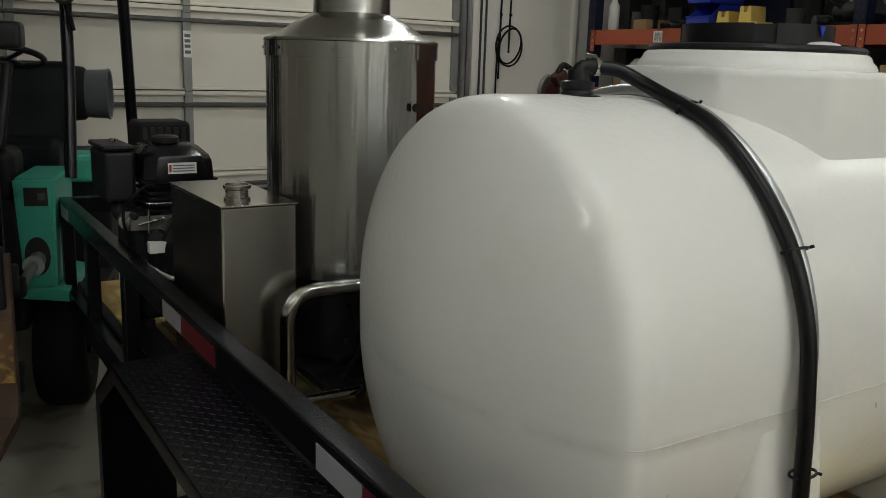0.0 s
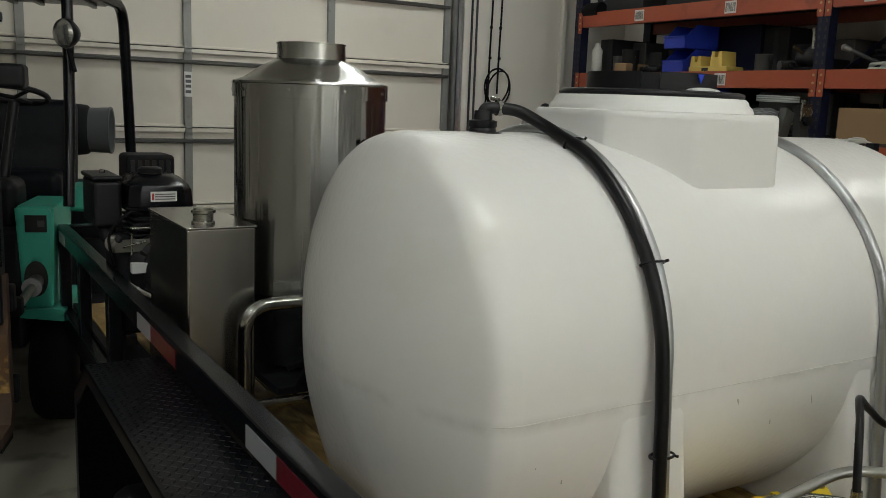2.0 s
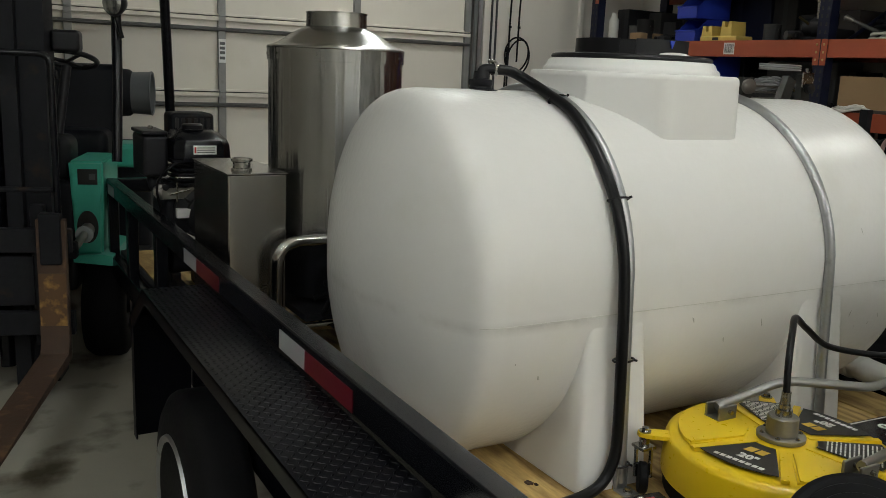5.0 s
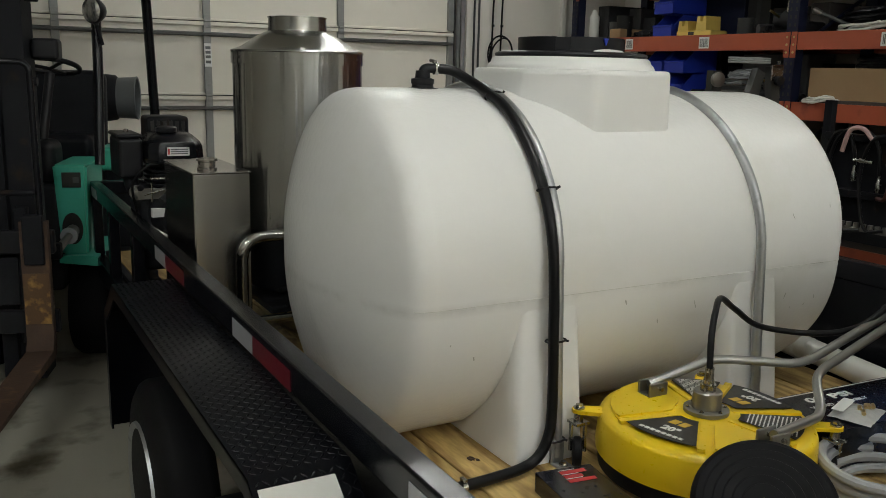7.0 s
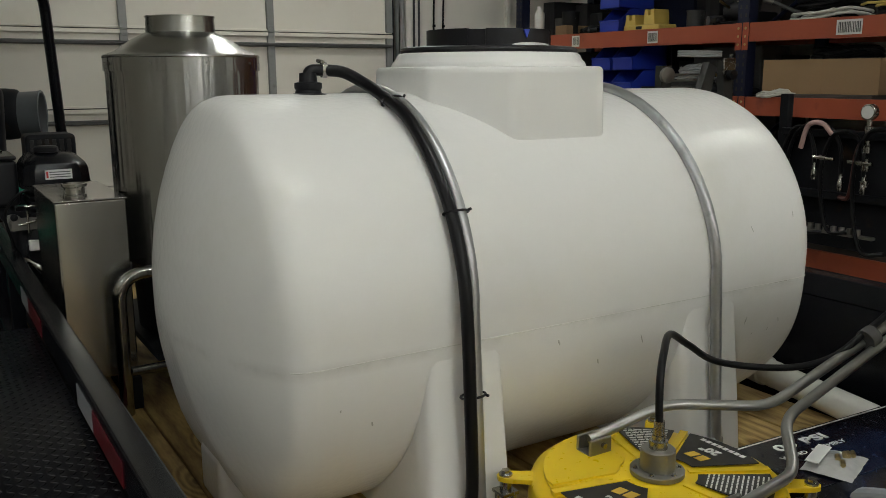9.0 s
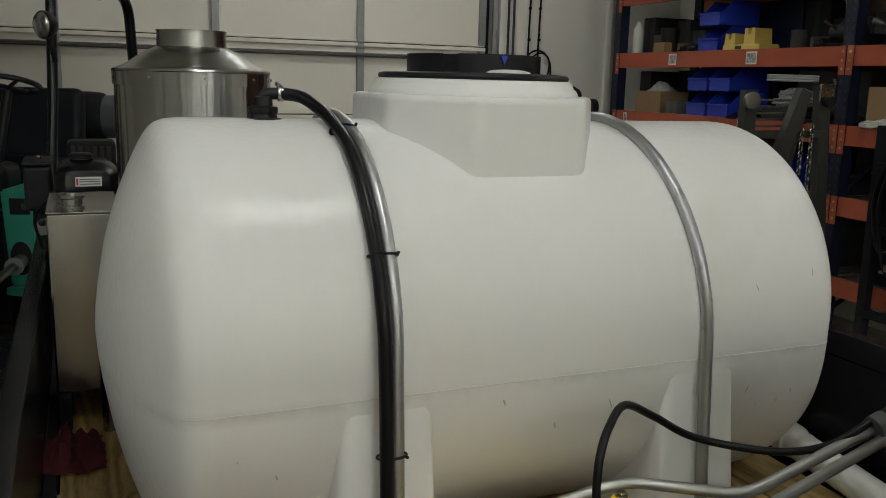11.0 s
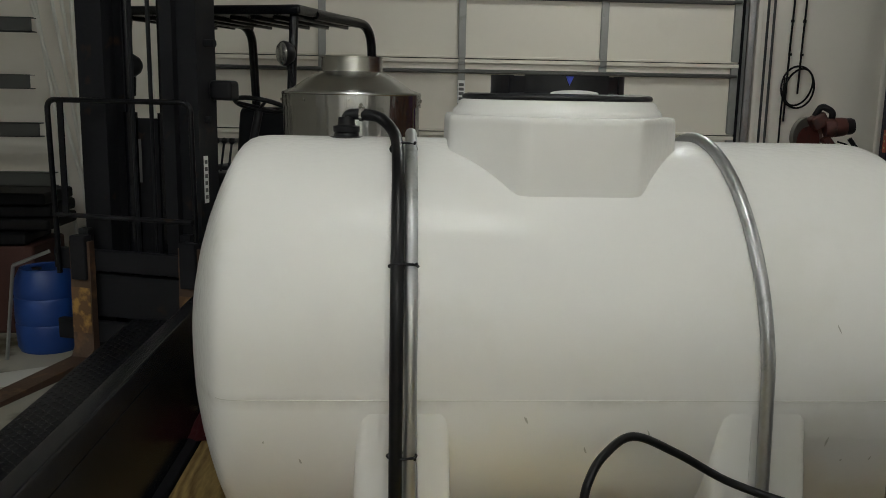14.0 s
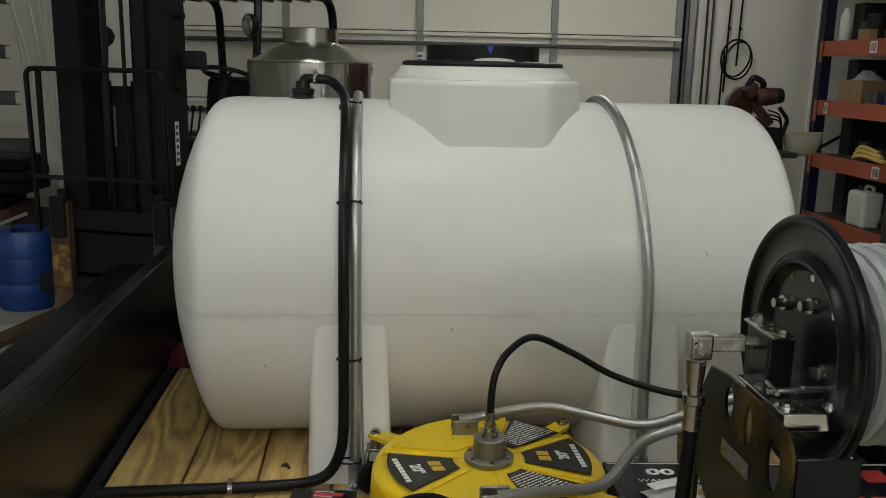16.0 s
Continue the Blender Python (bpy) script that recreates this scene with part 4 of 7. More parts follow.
def tube_skid():
    s = thing("tube_skid", (1.2, 2.35, DECK), "bent stainless tube frame carrying the pressure washer", "skid frame")
    r = 0.0205
    for y in (1.99, 2.76):
        bm = B()
        sweep(bm, rounded_path([(0.800, y, DECK + 0.002), (0.800, y, 1.035), (1.62, y, 1.035), (1.62, y, DECK + 0.002)], 0.085, 8), r, 14)
        part("hoop_tube", bm, "tube_steel", s)
        bm = B()
        rod(bm, (0.800 + r, y, 0.735), (1.62 - r, y, 0.735), 0.015)
        part("cross_tube", bm, "tube_steel", s)
    for x in (0.800, 1.62):
        bm = B()
        rod(bm, (x, 1.99 + r, 0.735), (x, 2.76 - r, 0.735), 0.015)
        part("side_tube", bm, "tube_steel", s)
    bm = B()
    box(bm, (0.90, 1.99, 0.752), (1.60, 2.73, 0.775), 0.004)
    part("base_plate", bm, "black_iron", s)
    for x in (0.66, 0.82):
        bm = B()
        box(bm, (x, 2.02, DECK + 0.001), (x + 0.035, 3.30, 0.704), 0.004)
        part("skid_runner", bm, "black_iron", s)


tube_skid()


def fuel_box():
    b = thing("fuel_tank", (0.755, 2.28, 0.705), "dull stainless steel fuel box with a filler neck", "fuel tank")
    bm = B()
    box(bm, (0.657, 2.060, 0.706), (0.855, 2.525, 1.252), 0.006)
    part("body", bm, "steel_box", b)
    bm = B()
    box(bm, (0.654, 2.057, 1.2525), (0.858, 2.528, 1.2565), 0.001)
    part("top_plate", bm, "steel_box", b)
    bm = B()
    lathe(bm, (0.728, 2.150, 1.256), (0, 0, 1), [(0, 0.034), (0.008, 0.034), (0.010, 0.029), (0.028, 0.029), (0.032, 0.036), (0.040, 0.036), (0.041, 0.030), (0.020, 0.027), (0.018, 0.001)], 32)
    part("filler_neck", bm, "zinc", b, "open steel filler neck")


fuel_box()


def engine():
    e = thing("engine", (0.78, 2.98, 0.705), "black small petrol engine with a tank on top", "engine")
    x, y = 0.78, 2.98
    # petrol tank: two pressed halves with a rim between
    bm = B()

    def slab(z, dx, y0, y1, c=0.035):
        return [Vector(p + (z,)) for p in ((x - dx + c, y0), (x + dx - c, y0), (x + dx, y0 + c), (x + dx, y1 - c), (x + dx - c, y1), (x - dx + c, y1), (x - dx, y1 - c), (x - dx, y0 + c))]
    rings(bm, [slab(1.216, 0.116, y - 0.13, y + 0.18), slab(1.272, 0.112, y - 0.127, y + 0.178), slab(1.292, 0.104, y - 0.119, y + 0.17), slab(1.318, 0.082, y - 0.07, y + 0.15), slab(1.326, 0.066, y - 0.05, y + 0.13)])
    tank_ = part("petrol_tank", bm, "black_paint", e, "black petrol tank")
    bm = B()
    rings(bm, [slab(1.206, 0.126, y - 0.142, y + 0.19), slab(1.215, 0.126, y - 0.142, y + 0.19)])
    part("rim", bm, "black_paint", tank_)
    bm = B()
    box(bm, (x - 0.045, y - 0.1325, 1.236), (x + 0.048, y - 0.1300, 1.272))
    label = part("label", bm, "print_white", tank_, "white safety label")
    bm = B()
    for k in range(3):
        box(bm, (x - 0.030, y - 0.1335, 1.243 + k * 0.009), (x + 0.042, y - 0.1327, 1.2465 + k * 0.009))
    part("print", bm, "print_grey", label)
    bm = B()
    box(bm, (x - 0.041, y - 0.1335, 1.242), (x - 0.034, y - 0.1327, 1.266))
    part("warning_mark", bm, "print_red", label)
    bm = B()
    lathe(bm, (x - 0.02, y - 0.01, 1.322), (0, 0, 1), [(0, 0.03), (0.006, 0.03), (0.008, 0.044), (0.024, 0.044), (0.030, 0.036)], 20)
    part("petrol_cap", bm, "black_plastic", tank_)
    # muffler with a louvred guard behind the tank
    bm = B()
    box(bm, (x - 0.07, y + 0.15, 1.27), (x + 0.115, y + 0.32, 1.385), 0.018, seg=3)
    guard = part("muffler_guard", bm, "black_iron", e)
    for k in range(6):
        bm = B()
        box(bm, (x - 0.055 + k * 0.027, y + 0.146, 1.30), (x - 0.040 + k * 0.027, y + 0.1495, 1.365), 0.001)
        part("louvre", bm, "decal_black", guard)
    # air cleaner on its elbow, with a clipped lid
    bm = B()
    box(bm, (x - 0.225, y - 0.05, 1.135), (x - 0.127, y + 0.20, 1.305), 0.016, seg=3)
    air = part("air_filter", bm, "black_plastic", e, "black air filter cover")
    bm = B()
    box(bm, (x - 0.229, y - 0.054, 1.306), (x - 0.1275, y + 0.204, 1.323), 0.007, seg=2)
    part("filter_lid", bm, "black_plastic", air)
    bm = B()
    lathe(bm, (x - 0.172, y + 0.08, 1.323), (0, 0, 1), [(0, 0.010), (0.012, 0.010), (0.014, 0.004)], 12)
    part("wing_nut", bm, "zinc", air)
    bm = B()
    sweep(bm, rounded_path([(x - 0.172, y + 0.02, 1.137), (x - 0.172, y - 0.01, 1.085), (x - 0.085, y - 0.01, 1.075)], 0.03), 0.030, 12)
    part("intake_elbow", bm, "black_iron", air)
    bm = B()
    lathe(bm, (x - 0.16, y - 0.03, 1.075), (0, -1, 0), [(0, 0.03), (0.03, 0.032), (0.034, 0.02), (0.06, 0.018), (0.064, 0.008)], 16)
    part("carburettor", bm, "zinc_dark", e, "dull metal carburettor")
    # finned cylinder and crankcase
    bm = B()
    box(bm, (x - 0.085, y - 0.085, 1.0), (x + 0.085, y + 0.10, 1.206), 0.005)
    block = part("cylinder_block", bm, "black_iron", e)
    for z in range(9):
        bm = B()
        box(bm, (x - 0.10, y - 0.10, 1.02 + z * 0.0205), (x + 0.10, y + 0.12, 1.030 + z * 0.0205), 0.003)
        part("fin", bm, "black_iron", block)
    bm = B()
    box(bm, (x - 0.16, y - 0.12, 0.74), (x + 0.13, y + 0.16, 1.06), 0.04, seg=3)
    part("crankcase", bm, "black_iron", e)
    bm = B()
    lathe(bm, (x + 0.015, y - 0.115, 0.985), (0, -1, 0), [(0, 0.145), (0.030, 0.142), (0.046, 0.120), (0.050, 0.105), (0.062, 0.10), (0.068, 0.085), (0.070, 0.02)], 36)
    recoil = part("recoil_cover", bm, "black_plastic", e, "black recoil starter cover")
    for k in range(10):
        a = 2 * math.pi * k / 10
        bm = B()
        box(bm, (-0.006, -0.003, -0.022), (0.006, 0.003, 0.022), 0.002, m=Matrix.Translation((x + 0.015 + 0.112 * math.cos(a), y - 0.166, 0.985 + 0.112 * math.sin(a))) @ Matrix.Rotation(math.pi / 2 - a, 4, "Y"))
        part("vent_slot", bm, "decal_black", recoil)
    bm = B()
    sweep(bm, rounded_path([(x + 0.10, y - 0.17, 1.12), (x + 0.10, y - 0.19, 1.13), (x + 0.16, y - 0.19, 1.13), (x + 0.16, y - 0.17, 1.12)], 0.01), 0.009, 8)
    part("pull_handle", bm, "black_plastic", recoil)
    # control levers, governor arm, plug lead and switch
    bm = B()
    box(bm, (x - 0.175, y - 0.155, 1.060), (x - 0.02, y - 0.150, 1.105), 0.001)
    ctl = part("control_plate", bm, "zinc_dark", e, "metal control plate")
    for p, q in (((x - 0.13, y - 0.18, 1.15), (x + 0.03, y - 0.18, 1.145)), ((x - 0.15, y - 0.16, 1.08), (x - 0.07, y - 0.17, 1.10)), ((x - 0.04, y - 0.17, 1.11), (x + 0.01, y - 0.17, 1.17)), ((x - 0.12, y - 0.16, 1.05), (x - 0.12, y - 0.165, 1.13))):
        bm = B()
        rod(bm, p, q, 0.0042, n=8)
        part("lever", bm, "zinc", ctl)
    for at_ in ((x - 0.165, y - 0.15, 1.11), (x - 0.02, y - 0.155, 1.085)):
        bm = B()
        lathe(bm, at_, (0, -1, 0), [(0, 0.012), (0.02, 0.013), (0.024, 0.006)], 12)
        part("knob", bm, "black_plastic", ctl)
    bm = B()
    sweep(bm, spline([(x - 0.06, y - 0.11, 1.19), (x - 0.13, y - 0.16, 1.20), (x - 0.19, y - 0.13, 1.12), (x - 0.17, y - 0.10, 1.0)], 6), 0.0055, 7)
    part("plug_lead", bm, "rubber", e)
    bm = B()
    box(bm, (x - 0.125, y - 0.180, 0.985), (x - 0.062, y - 0.150, 1.022), 0.002)
    part("plate", bm, "print_white", e, "bright data plate")
    bm = B()
    sweep(bm, spline([(x - 0.14, y - 0.14, 0.95), (x - 0.05, y - 0.20, 0.90), (x + 0.01, y - 0.19, 0.93)], 6), 0.010, 8)
    part("oil_drain", bm, "zinc", e)
    for dx in (-0.12, 0.10):
        bm = B()
        box(bm, (x + dx - 0.02, y - 0.12, 0.7055), (x + dx + 0.02, y + 0.14, 0.745), 0.004)
        part("mount", bm, "black_iron", e)


engine()


# ---- things on the deck before the tank ----
def surface_cleaner():
    cx, cy, r, zt = 1.616, 0.613, 0.273, 0.756
    c = thing("surface_cleaner", (cx, cy, DECK), "round yellow floor surface cleaner with a steel tube handle", "surface cleaner")
    bm = B()
    lathe(bm, (cx, cy, 0.655), (0, 0, 1), [(0.0, r - 0.006), (0.0, r + 0.004), (0.02, r + 0.005), (0.085, r), (0.095, r - 0.004), (0.101, r - 0.014), (0.1045, r - 0.03), (0.107, r - 0.06), (0.110, 0.10), (0.112, 0.001)], 72)
    shroud = part("shroud", bm, "yellow", c)
    bm = B()
    lathe(bm, (cx, cy, 0.614), (0, 0, 1), [(0, r - 0.012), (0, r - 0.004), (0.041, r - 0.003), (0.041, r - 0.012)], 64)
    part("brush_skirt", bm, "rubber", c, "black bristle skirt")

    def sector(a0, a1, r0, r1, z0, z1, k=10):
        out = [(cx + math.cos(radians(a0 + (a1 - a0) * i / k)) * r1, cy + math.sin(radians(a0 + (a1 - a0) * i / k)) * r1) for i in range(k + 1)]
        am = (a0 + a1) / 2
        w0 = (a1 - a0) * 0.72
        inn = [(cx + math.cos(radians(am - w0 / 2 + w0 * i / 4)) * r0, cy + math.sin(radians(am - w0 / 2 + w0 * i / 4)) * r0) for i in range(5)]
        b = B()
        prism(b, out + inn[::-1], z0, z1)
        return b
    for a0, a1 in ((83, 163), (228, 276)):
        b = sector(a0, a1, 0.085, 0.243, zt + 0.002, zt + 0.0135, 14)
        bmesh.ops.bevel(b, geom=[e for e in b.edges if all(v.co.z > zt + 0.01 for v in e.verts)], offset=0.005, segments=2, affect="EDGES")
        part("raised_panel", b, "yellow", shroud)
    for a in (30, 74, -27, -82, 168, 222):
        d = Vector((math.cos(radians(a)), math.sin(radians(a)), 0))
        s = Vector((-d.y, d.x, 0))
        bm = B()
        b0 = Vector((cx, cy, 0))
        prism(bm, [tuple((b0 + d * p + s * q).xy) for p, q in ((0.07, -0.007), (0.25, -0.009), (0.25, 0.009), (0.07, 0.007))], zt + 0.004, zt + 0.0125)
        part("stiffening_rib", bm, "yellow", shroud)
    # big decals and warning decals
    for am in (195, 2):
        dec = part("decal", sector(am - 24, am + 24, 0.085, 0.238, zt + 0.0125, zt + 0.0140), "decal_black", shroud, "black decal with gold and white print")
        d = Vector((math.cos(radians(am)), math.sin(radians(am)), 0))
        rz = radians(am + 90)
        z = zt + 0.0144
        base = Matrix.Translation((cx, cy, z)) @ Matrix.Rotation(rz, 4, "Z")
        # a maker's mark as two plain gold blocks
        bm = B()
        for x0, x1 in ((-0.024, -0.003), (0.003, 0.024)):
            prism(bm, [(x0, -0.145), (x1, -0.145), (x1 + 0.005, -0.117), (x0 + 0.005, -0.117)], 0, 0.0008)
        part("mark", bm, "print_gold", dec, "gold mark", m=base)
        lettering('20"', 0.034, base @ Matrix.Translation((0.004, -0.178, 0.0004)), "print_white", dec, bold=0.0012)
        bm = B()
        for i, w in enumerate((0.016, 0.012, 0.014, 0.01, 0.008, 0.008, 0.016, 0.012)):
            x = -0.062 + i * 0.0155
            prism(bm, [(x, -0.219), (x + 0.0115, -0.219), (x + 0.0125, -0.207), (x + 0.001, -0.207)], 0, 0.0008)
        part("print", bm, "print_white", dec, "white bars of print", m=base)
    for am, w in ((52, 17), (-55, 20)):
        dec = part("decal", sector(am - w, am + w, 0.085, 0.238, zt + 0.0125, zt + 0.0140), "decal_black", shroud, "black warning decal with small white print")
        base = Matrix.Translation((cx, cy, zt + 0.0144)) @ Matrix.Rotation(radians(am + 90), 4, "Z")
        rng = random.Random(am)
        bm = B()
        for k in range(13):
            y = -0.105 - k * 0.0098
            half = -y * math.tan(radians(w)) * 0.8
            x = -half
            while x < half - 0.004:
                wd = min(half - x, 0.006 + rng.random() * 0.016)
                prism(bm, [(x, y - 0.0022), (x + wd, y - 0.0022), (x + wd, y + 0.0014), (x, y + 0.0014)], 0, 0.0006)
                x += wd + 0.003
        part("print", bm, "print_white", dec, "white bars of small print", m=base)
    # swivel
    bm = B()
    lathe(bm, (cx, cy, zt + 0.012), (0, 0, 1), [(0, 0.05), (0.0, 0.058), (0.010, 0.058), (0.012, 0.055), (0.012, 0.038), (0.055, 0.037), (0.058, 0.034), (0.058, 0.022)], 36)
    hub = part("swivel", bm, "zinc_dark", c, "grey steel swivel hub")
    for a in range(30, 360, 60):
        bm = B()
        bolt(bm, (cx + 0.048 * math.cos(radians(a)), cy + 0.048 * math.sin(radians(a)), zt + 0.0235), (0, 0, 1), 0.004, 0.005)
        part("screw", bm, "zinc", hub)
    bm = B()
    lathe(bm, (cx, cy, zt + 0.069), (0, 0, 1), [(0, 0.02), (0.018, 0.02), (0.018, 0.014), (0.03, 0.014), (0.03, 0.012), (0.062, 0.0115)], 6 * 4)
    part("hose_fitting", bm, "zinc", hub)
    bm = B()
    sweep(bm, spline([(cx, cy, zt + 0.125), (1.618, 0.618, 0.925), (1.628, 0.628, 0.975), (1.66, 0.652, 1.018), (1.728, 0.70, 1.037), (1.83, 0.738, 0.985), (1.95, 0.745, 0.918), (2.082, 0.655, 0.905), (2.19, 0.606, 0.925), (2.284, 0.578, 0.985), (2.45, 0.570, 1.06)], 8), 0.0085, 12)
    part("hose", bm, "hose", c, "thin black pressure hose")
    # handle
    r1 = 0.0125
    bm = B()
    sweep(bm, rounded_path([(1.565, 0.775, 0.795), (1.765, 0.742, 0.850), (1.985, 0.620, 0.838), (2.284, 0.583, 0.958), (2.62, 0.542, 1.095)], 0.05), r1, 14)
    part("handle_tube", bm, "galv_tube", c, "grey bent steel handle tube")
    bm = B()
    sweep(bm, rounded_path([(1.60, 0.385, 0.795), (1.845, 0.44, 0.780), (1.955, 0.556, 0.835), (2.284, 0.555, 0.944), (2.62, 0.514, 1.081)], 0.05), r1, 14)
    part("handle_tube", bm, "galv_tube", c, "grey bent steel handle tube")
    bm = B()
    lathe(bm, (2.27, 0.572, 0.965), (0.93, -0.09, 0.37), [(0, 0.026), (0.03, 0.026)], 20)
    part("strap", bm, "grey_goods", c)
    for bx, by in ((1.575, 0.770), (1.60, 0.388)):
        bm = B()
        for s in (-1, 1):
            box(bm, (bx - 0.032, by + s * 0.021 - 0.004, zt + 0.004), (bx + 0.032, by + s * 0.021 + 0.004, zt + 0.05), 0.004)
        box(bm, (bx - 0.032, by - 0.021, zt + 0.004), (bx + 0.032, by + 0.021, zt + 0.016), 0.002)
        br = part("bracket", bm, "zinc_dark", c, "grey steel handle bracket")
        bm = B()
        rod(bm, (bx + 0.004, by - 0.034, zt + 0.034), (bx + 0.004, by + 0.034, zt + 0.034), 0.006, n=10)
        part("pin", bm, "zinc", br)
    # castor arms
    for a in (144, 46, -36, 234):
        d = Vector((math.cos(radians(a)), math.sin(radians(a)), 0))
        s = Vector((-d.y, d.x, 0))
        o = Vector((cx, cy, 0))
        bm = B()
        prism(bm, [tuple((o + d * p + s * q).xy) for p, q in ((0.262, -0.024), (0.325, -0.020), (0.340, -0.012), (0.344, 0.0), (0.340, 0.012), (0.325, 0.020), (0.262, 0.024))], 0.742, 0.752)
        arm = part("castor_arm", bm, "yellow", c)
        e = o + d * 0.325
        bm = B()
        bolt(bm, (e.x, e.y, 0.752), (0, 0, 1), 0.010, 0.012)
        rod(bm, (e.x, e.y, 0.716), (e.x, e.y, 0.742), 0.013, n=14)
        part("stem", bm, "zinc", arm)
        f = e + s * 0.022
        bm = B()
        for q in (-0.018, 0.018):
            g = e + d * q
            h = f + d * q
            sweep(bm, [(g.x, g.y, 0.716), ((g.x + h.x) / 2, (g.y + h.y) / 2, 0.69), (h.x, h.y, 0.642)], 0.006, 6)
        box(bm, (e.x - 0.022, e.y - 0.022, 0.710), (e.x + 0.022, e.y + 0.022, 0.718), 0.002)
        part("fork", bm, "zinc", arm)
        bm = B()
        lathe(bm, tuple((f - d * 0.013).xy) + (0.640,), d, [(0, 0.02), (0.002, 0.036), (0.006, 0.0395), (0.020, 0.0395), (0.024, 0.036), (0.026, 0.02)], 28)
        part("castor_wheel", bm, "rubber", arm, "black castor wheel")


surface_cleaner()


def punched_sheet(outline, holes, x0, x1):
    """A sheet in a plane of constant x, cut through by oval holes."""
    bm = B()
    loops = [outline] + [[(y + a * math.cos(t), z + b * math.sin(t)) for t in (2 * math.pi * i / 24 for i in range(24))] for y, z, a, b in holes]
    edges = []
    for lp in loops:
        vs = [bm.verts.new((x0, y, z)) for y, z in lp]
        edges += [bm.edges.new((vs[i], vs[(i + 1) % len(vs)])) for i in range(len(vs))]
    bmesh.ops.triangle_fill(bm, edges=edges, use_beauty=True)
    ex = bmesh.ops.extrude_face_region(bm, geom=list(bm.faces))
    bmesh.ops.translate(bm, vec=(x1 - x0, 0, 0), verts=[g for g in ex["geom"] if isinstance(g, bmesh.types.BMVert)])
    return bm


def hose_reel():
    """Upright reel: two black dished flanges on a pedestal, grey hose wound between."""
    ax, ay, az, R = 2.05, 0.085, 1.222, 0.216
    h = thing("hose_reel", (2.2, ay, DECK), "black steel hose reel with grey hose on a pedestal", "hose reel")
    for x0, sx in ((ax, 1), (2.45, -1)):
        bm = B()
        lathe(bm, (x0, ay, az), (sx, 0, 0), [(0.010, 0.001), (0.010, 0.122), (0.004, 0.129), (-0.005, 0.135), (-0.007, 0.142), (-0.004, 0.148), (0.004, 0.155), (0.006, 0.162), (0.006, 0.192), (0.001, 0.200), (-0.004, 0.207), (-0.004, 0.212), (0.0, R), (0.008, R), (0.011, R - 0.006), (0.016, 0.19), (0.016, 0.001)], 64)
        fl = part("flange", bm, "black_paint", h, "black dished reel flange")
        if sx > 0:
            for a, rr in ((108, 0.075), (38, 0.085), (200, 0.075)):
                bm = B()
                bolt(bm, (x0 + 0.010, ay + rr * math.cos(radians(a)), az + rr * math.sin(radians(a))), (-1, 0, 0), 0.009, 0.024)
                part("bolt", bm, "zinc", fl)
            # uncut holes: thin discs coloured white for light showing through, black for dark
            for a, rr in ((95, 0.115), (140, 0.112), (60, 0.115)):
                bm = B()
                lathe(bm, (x0 + 0.0098, ay + rr * math.cos(radians(a)), az + rr * math.sin(radians(a))), (-1, 0, 0), [(0, 0.006), (0.0006, 0.006)], 16)
                part("hole", bm, "print_white" if a in (95, 140) else "decal_black", fl)
    bm = B()
    rod(bm, (ax + 0.03, ay, az), (2.42, ay, az), 0.09, n=32)
    part("drum", bm, "black_paint", h)
    rng = random.Random(3)
    for layer in range(3):
        bm = B()
        r0 = 0.105 + layer * 0.026
        pts = []
        turns = 12
        for i in range(turns * 24 + 1):
            a = 2 * math.pi * i / 24
            t = i / (turns * 24)
            x = ax + 0.05 + 0.34 * (t if layer % 2 == 0 else 1 - t)
            pts.append((x, ay + r0 * math.cos(a), az + r0 * math.sin(a)))
        sweep(bm, pts, 0.0128, 8)
        part("hose", bm, "grey_hose", h, "wound grey pressure hose")
    # bearing block and swivel
    bm = B()
    box(bm, (1.985, ay - 0.035, az - 0.066), (2.030, ay + 0.05, az + 0.022), 0.004)
    part("bearing_block", bm, "black_paint", h)
    bm = B()
    box(bm, (1.983, ay - 0.05, az + 0.0225), (2.020, ay + 0.06, az + 0.0275), 0.001)
    cap = part("clamp_plate", bm, "zinc", h, "bright clamp plate")
    for dy in (-0.04, 0.045):
        bm = B()
        bolt(bm, (2.003, ay + dy, az + 0.0275), (0, 0, 1), 0.008, 0.010)
        part("bolt", bm, "zinc", cap)
    bm = B()
    rod(bm, (1.955, ay, az + 0.002), (1.995, ay, az + 0.002), 0.011, n=16)
    box(bm, (1.900, ay - 0.013, az - 0.011), (1.958, ay + 0.013, az + 0.015), 0.003)
    sw = part("swivel", bm, "zinc", h, "plated swivel elbow")
    bm = B()
    box(bm, (1.864, ay - 0.018, az - 0.024), (1.901, ay + 0.018, az + 0.019), 0.005)
    rod(bm, (1.880, ay, az - 0.07), (1.880, ay, az - 0.028), 0.014, 0.017, n=12)
    bolt(bm, (1.875, ay - 0.022, az - 0.002), (0, -1, 0), 0.008, 0.008)
    part("elbow", bm, "zinc", sw)
    bm = B()
    lathe(bm, (1.880, ay, az - 0.15), (0.01, 0, 1), [(0, 0.014), (0.045, 0.015), (0.048, 0.019), (0.062, 0.019), (0.064, 0.013), (0.082, 0.013)], 24)
    part("hose_ferrule", bm, "zinc", sw)
    bm = B()
    sweep(bm, spline([(1.880, ay, az - 0.13), (1.876, ay - 0.004, 1.0), (1.862, ay - 0.01, 0.85), (1.82, ay - 0.015, 0.70), (1.72, ay - 0.03, 0.63), (1.55, ay - 0.10, 0.616), (1.3, ay - 0.2, 0.616)], 8), 0.0125, 12)
    part("inlet_hose", bm, "hose", h, "black inlet hose")
    # pedestal of punched sheet
    rust = M["rust_sheet"]
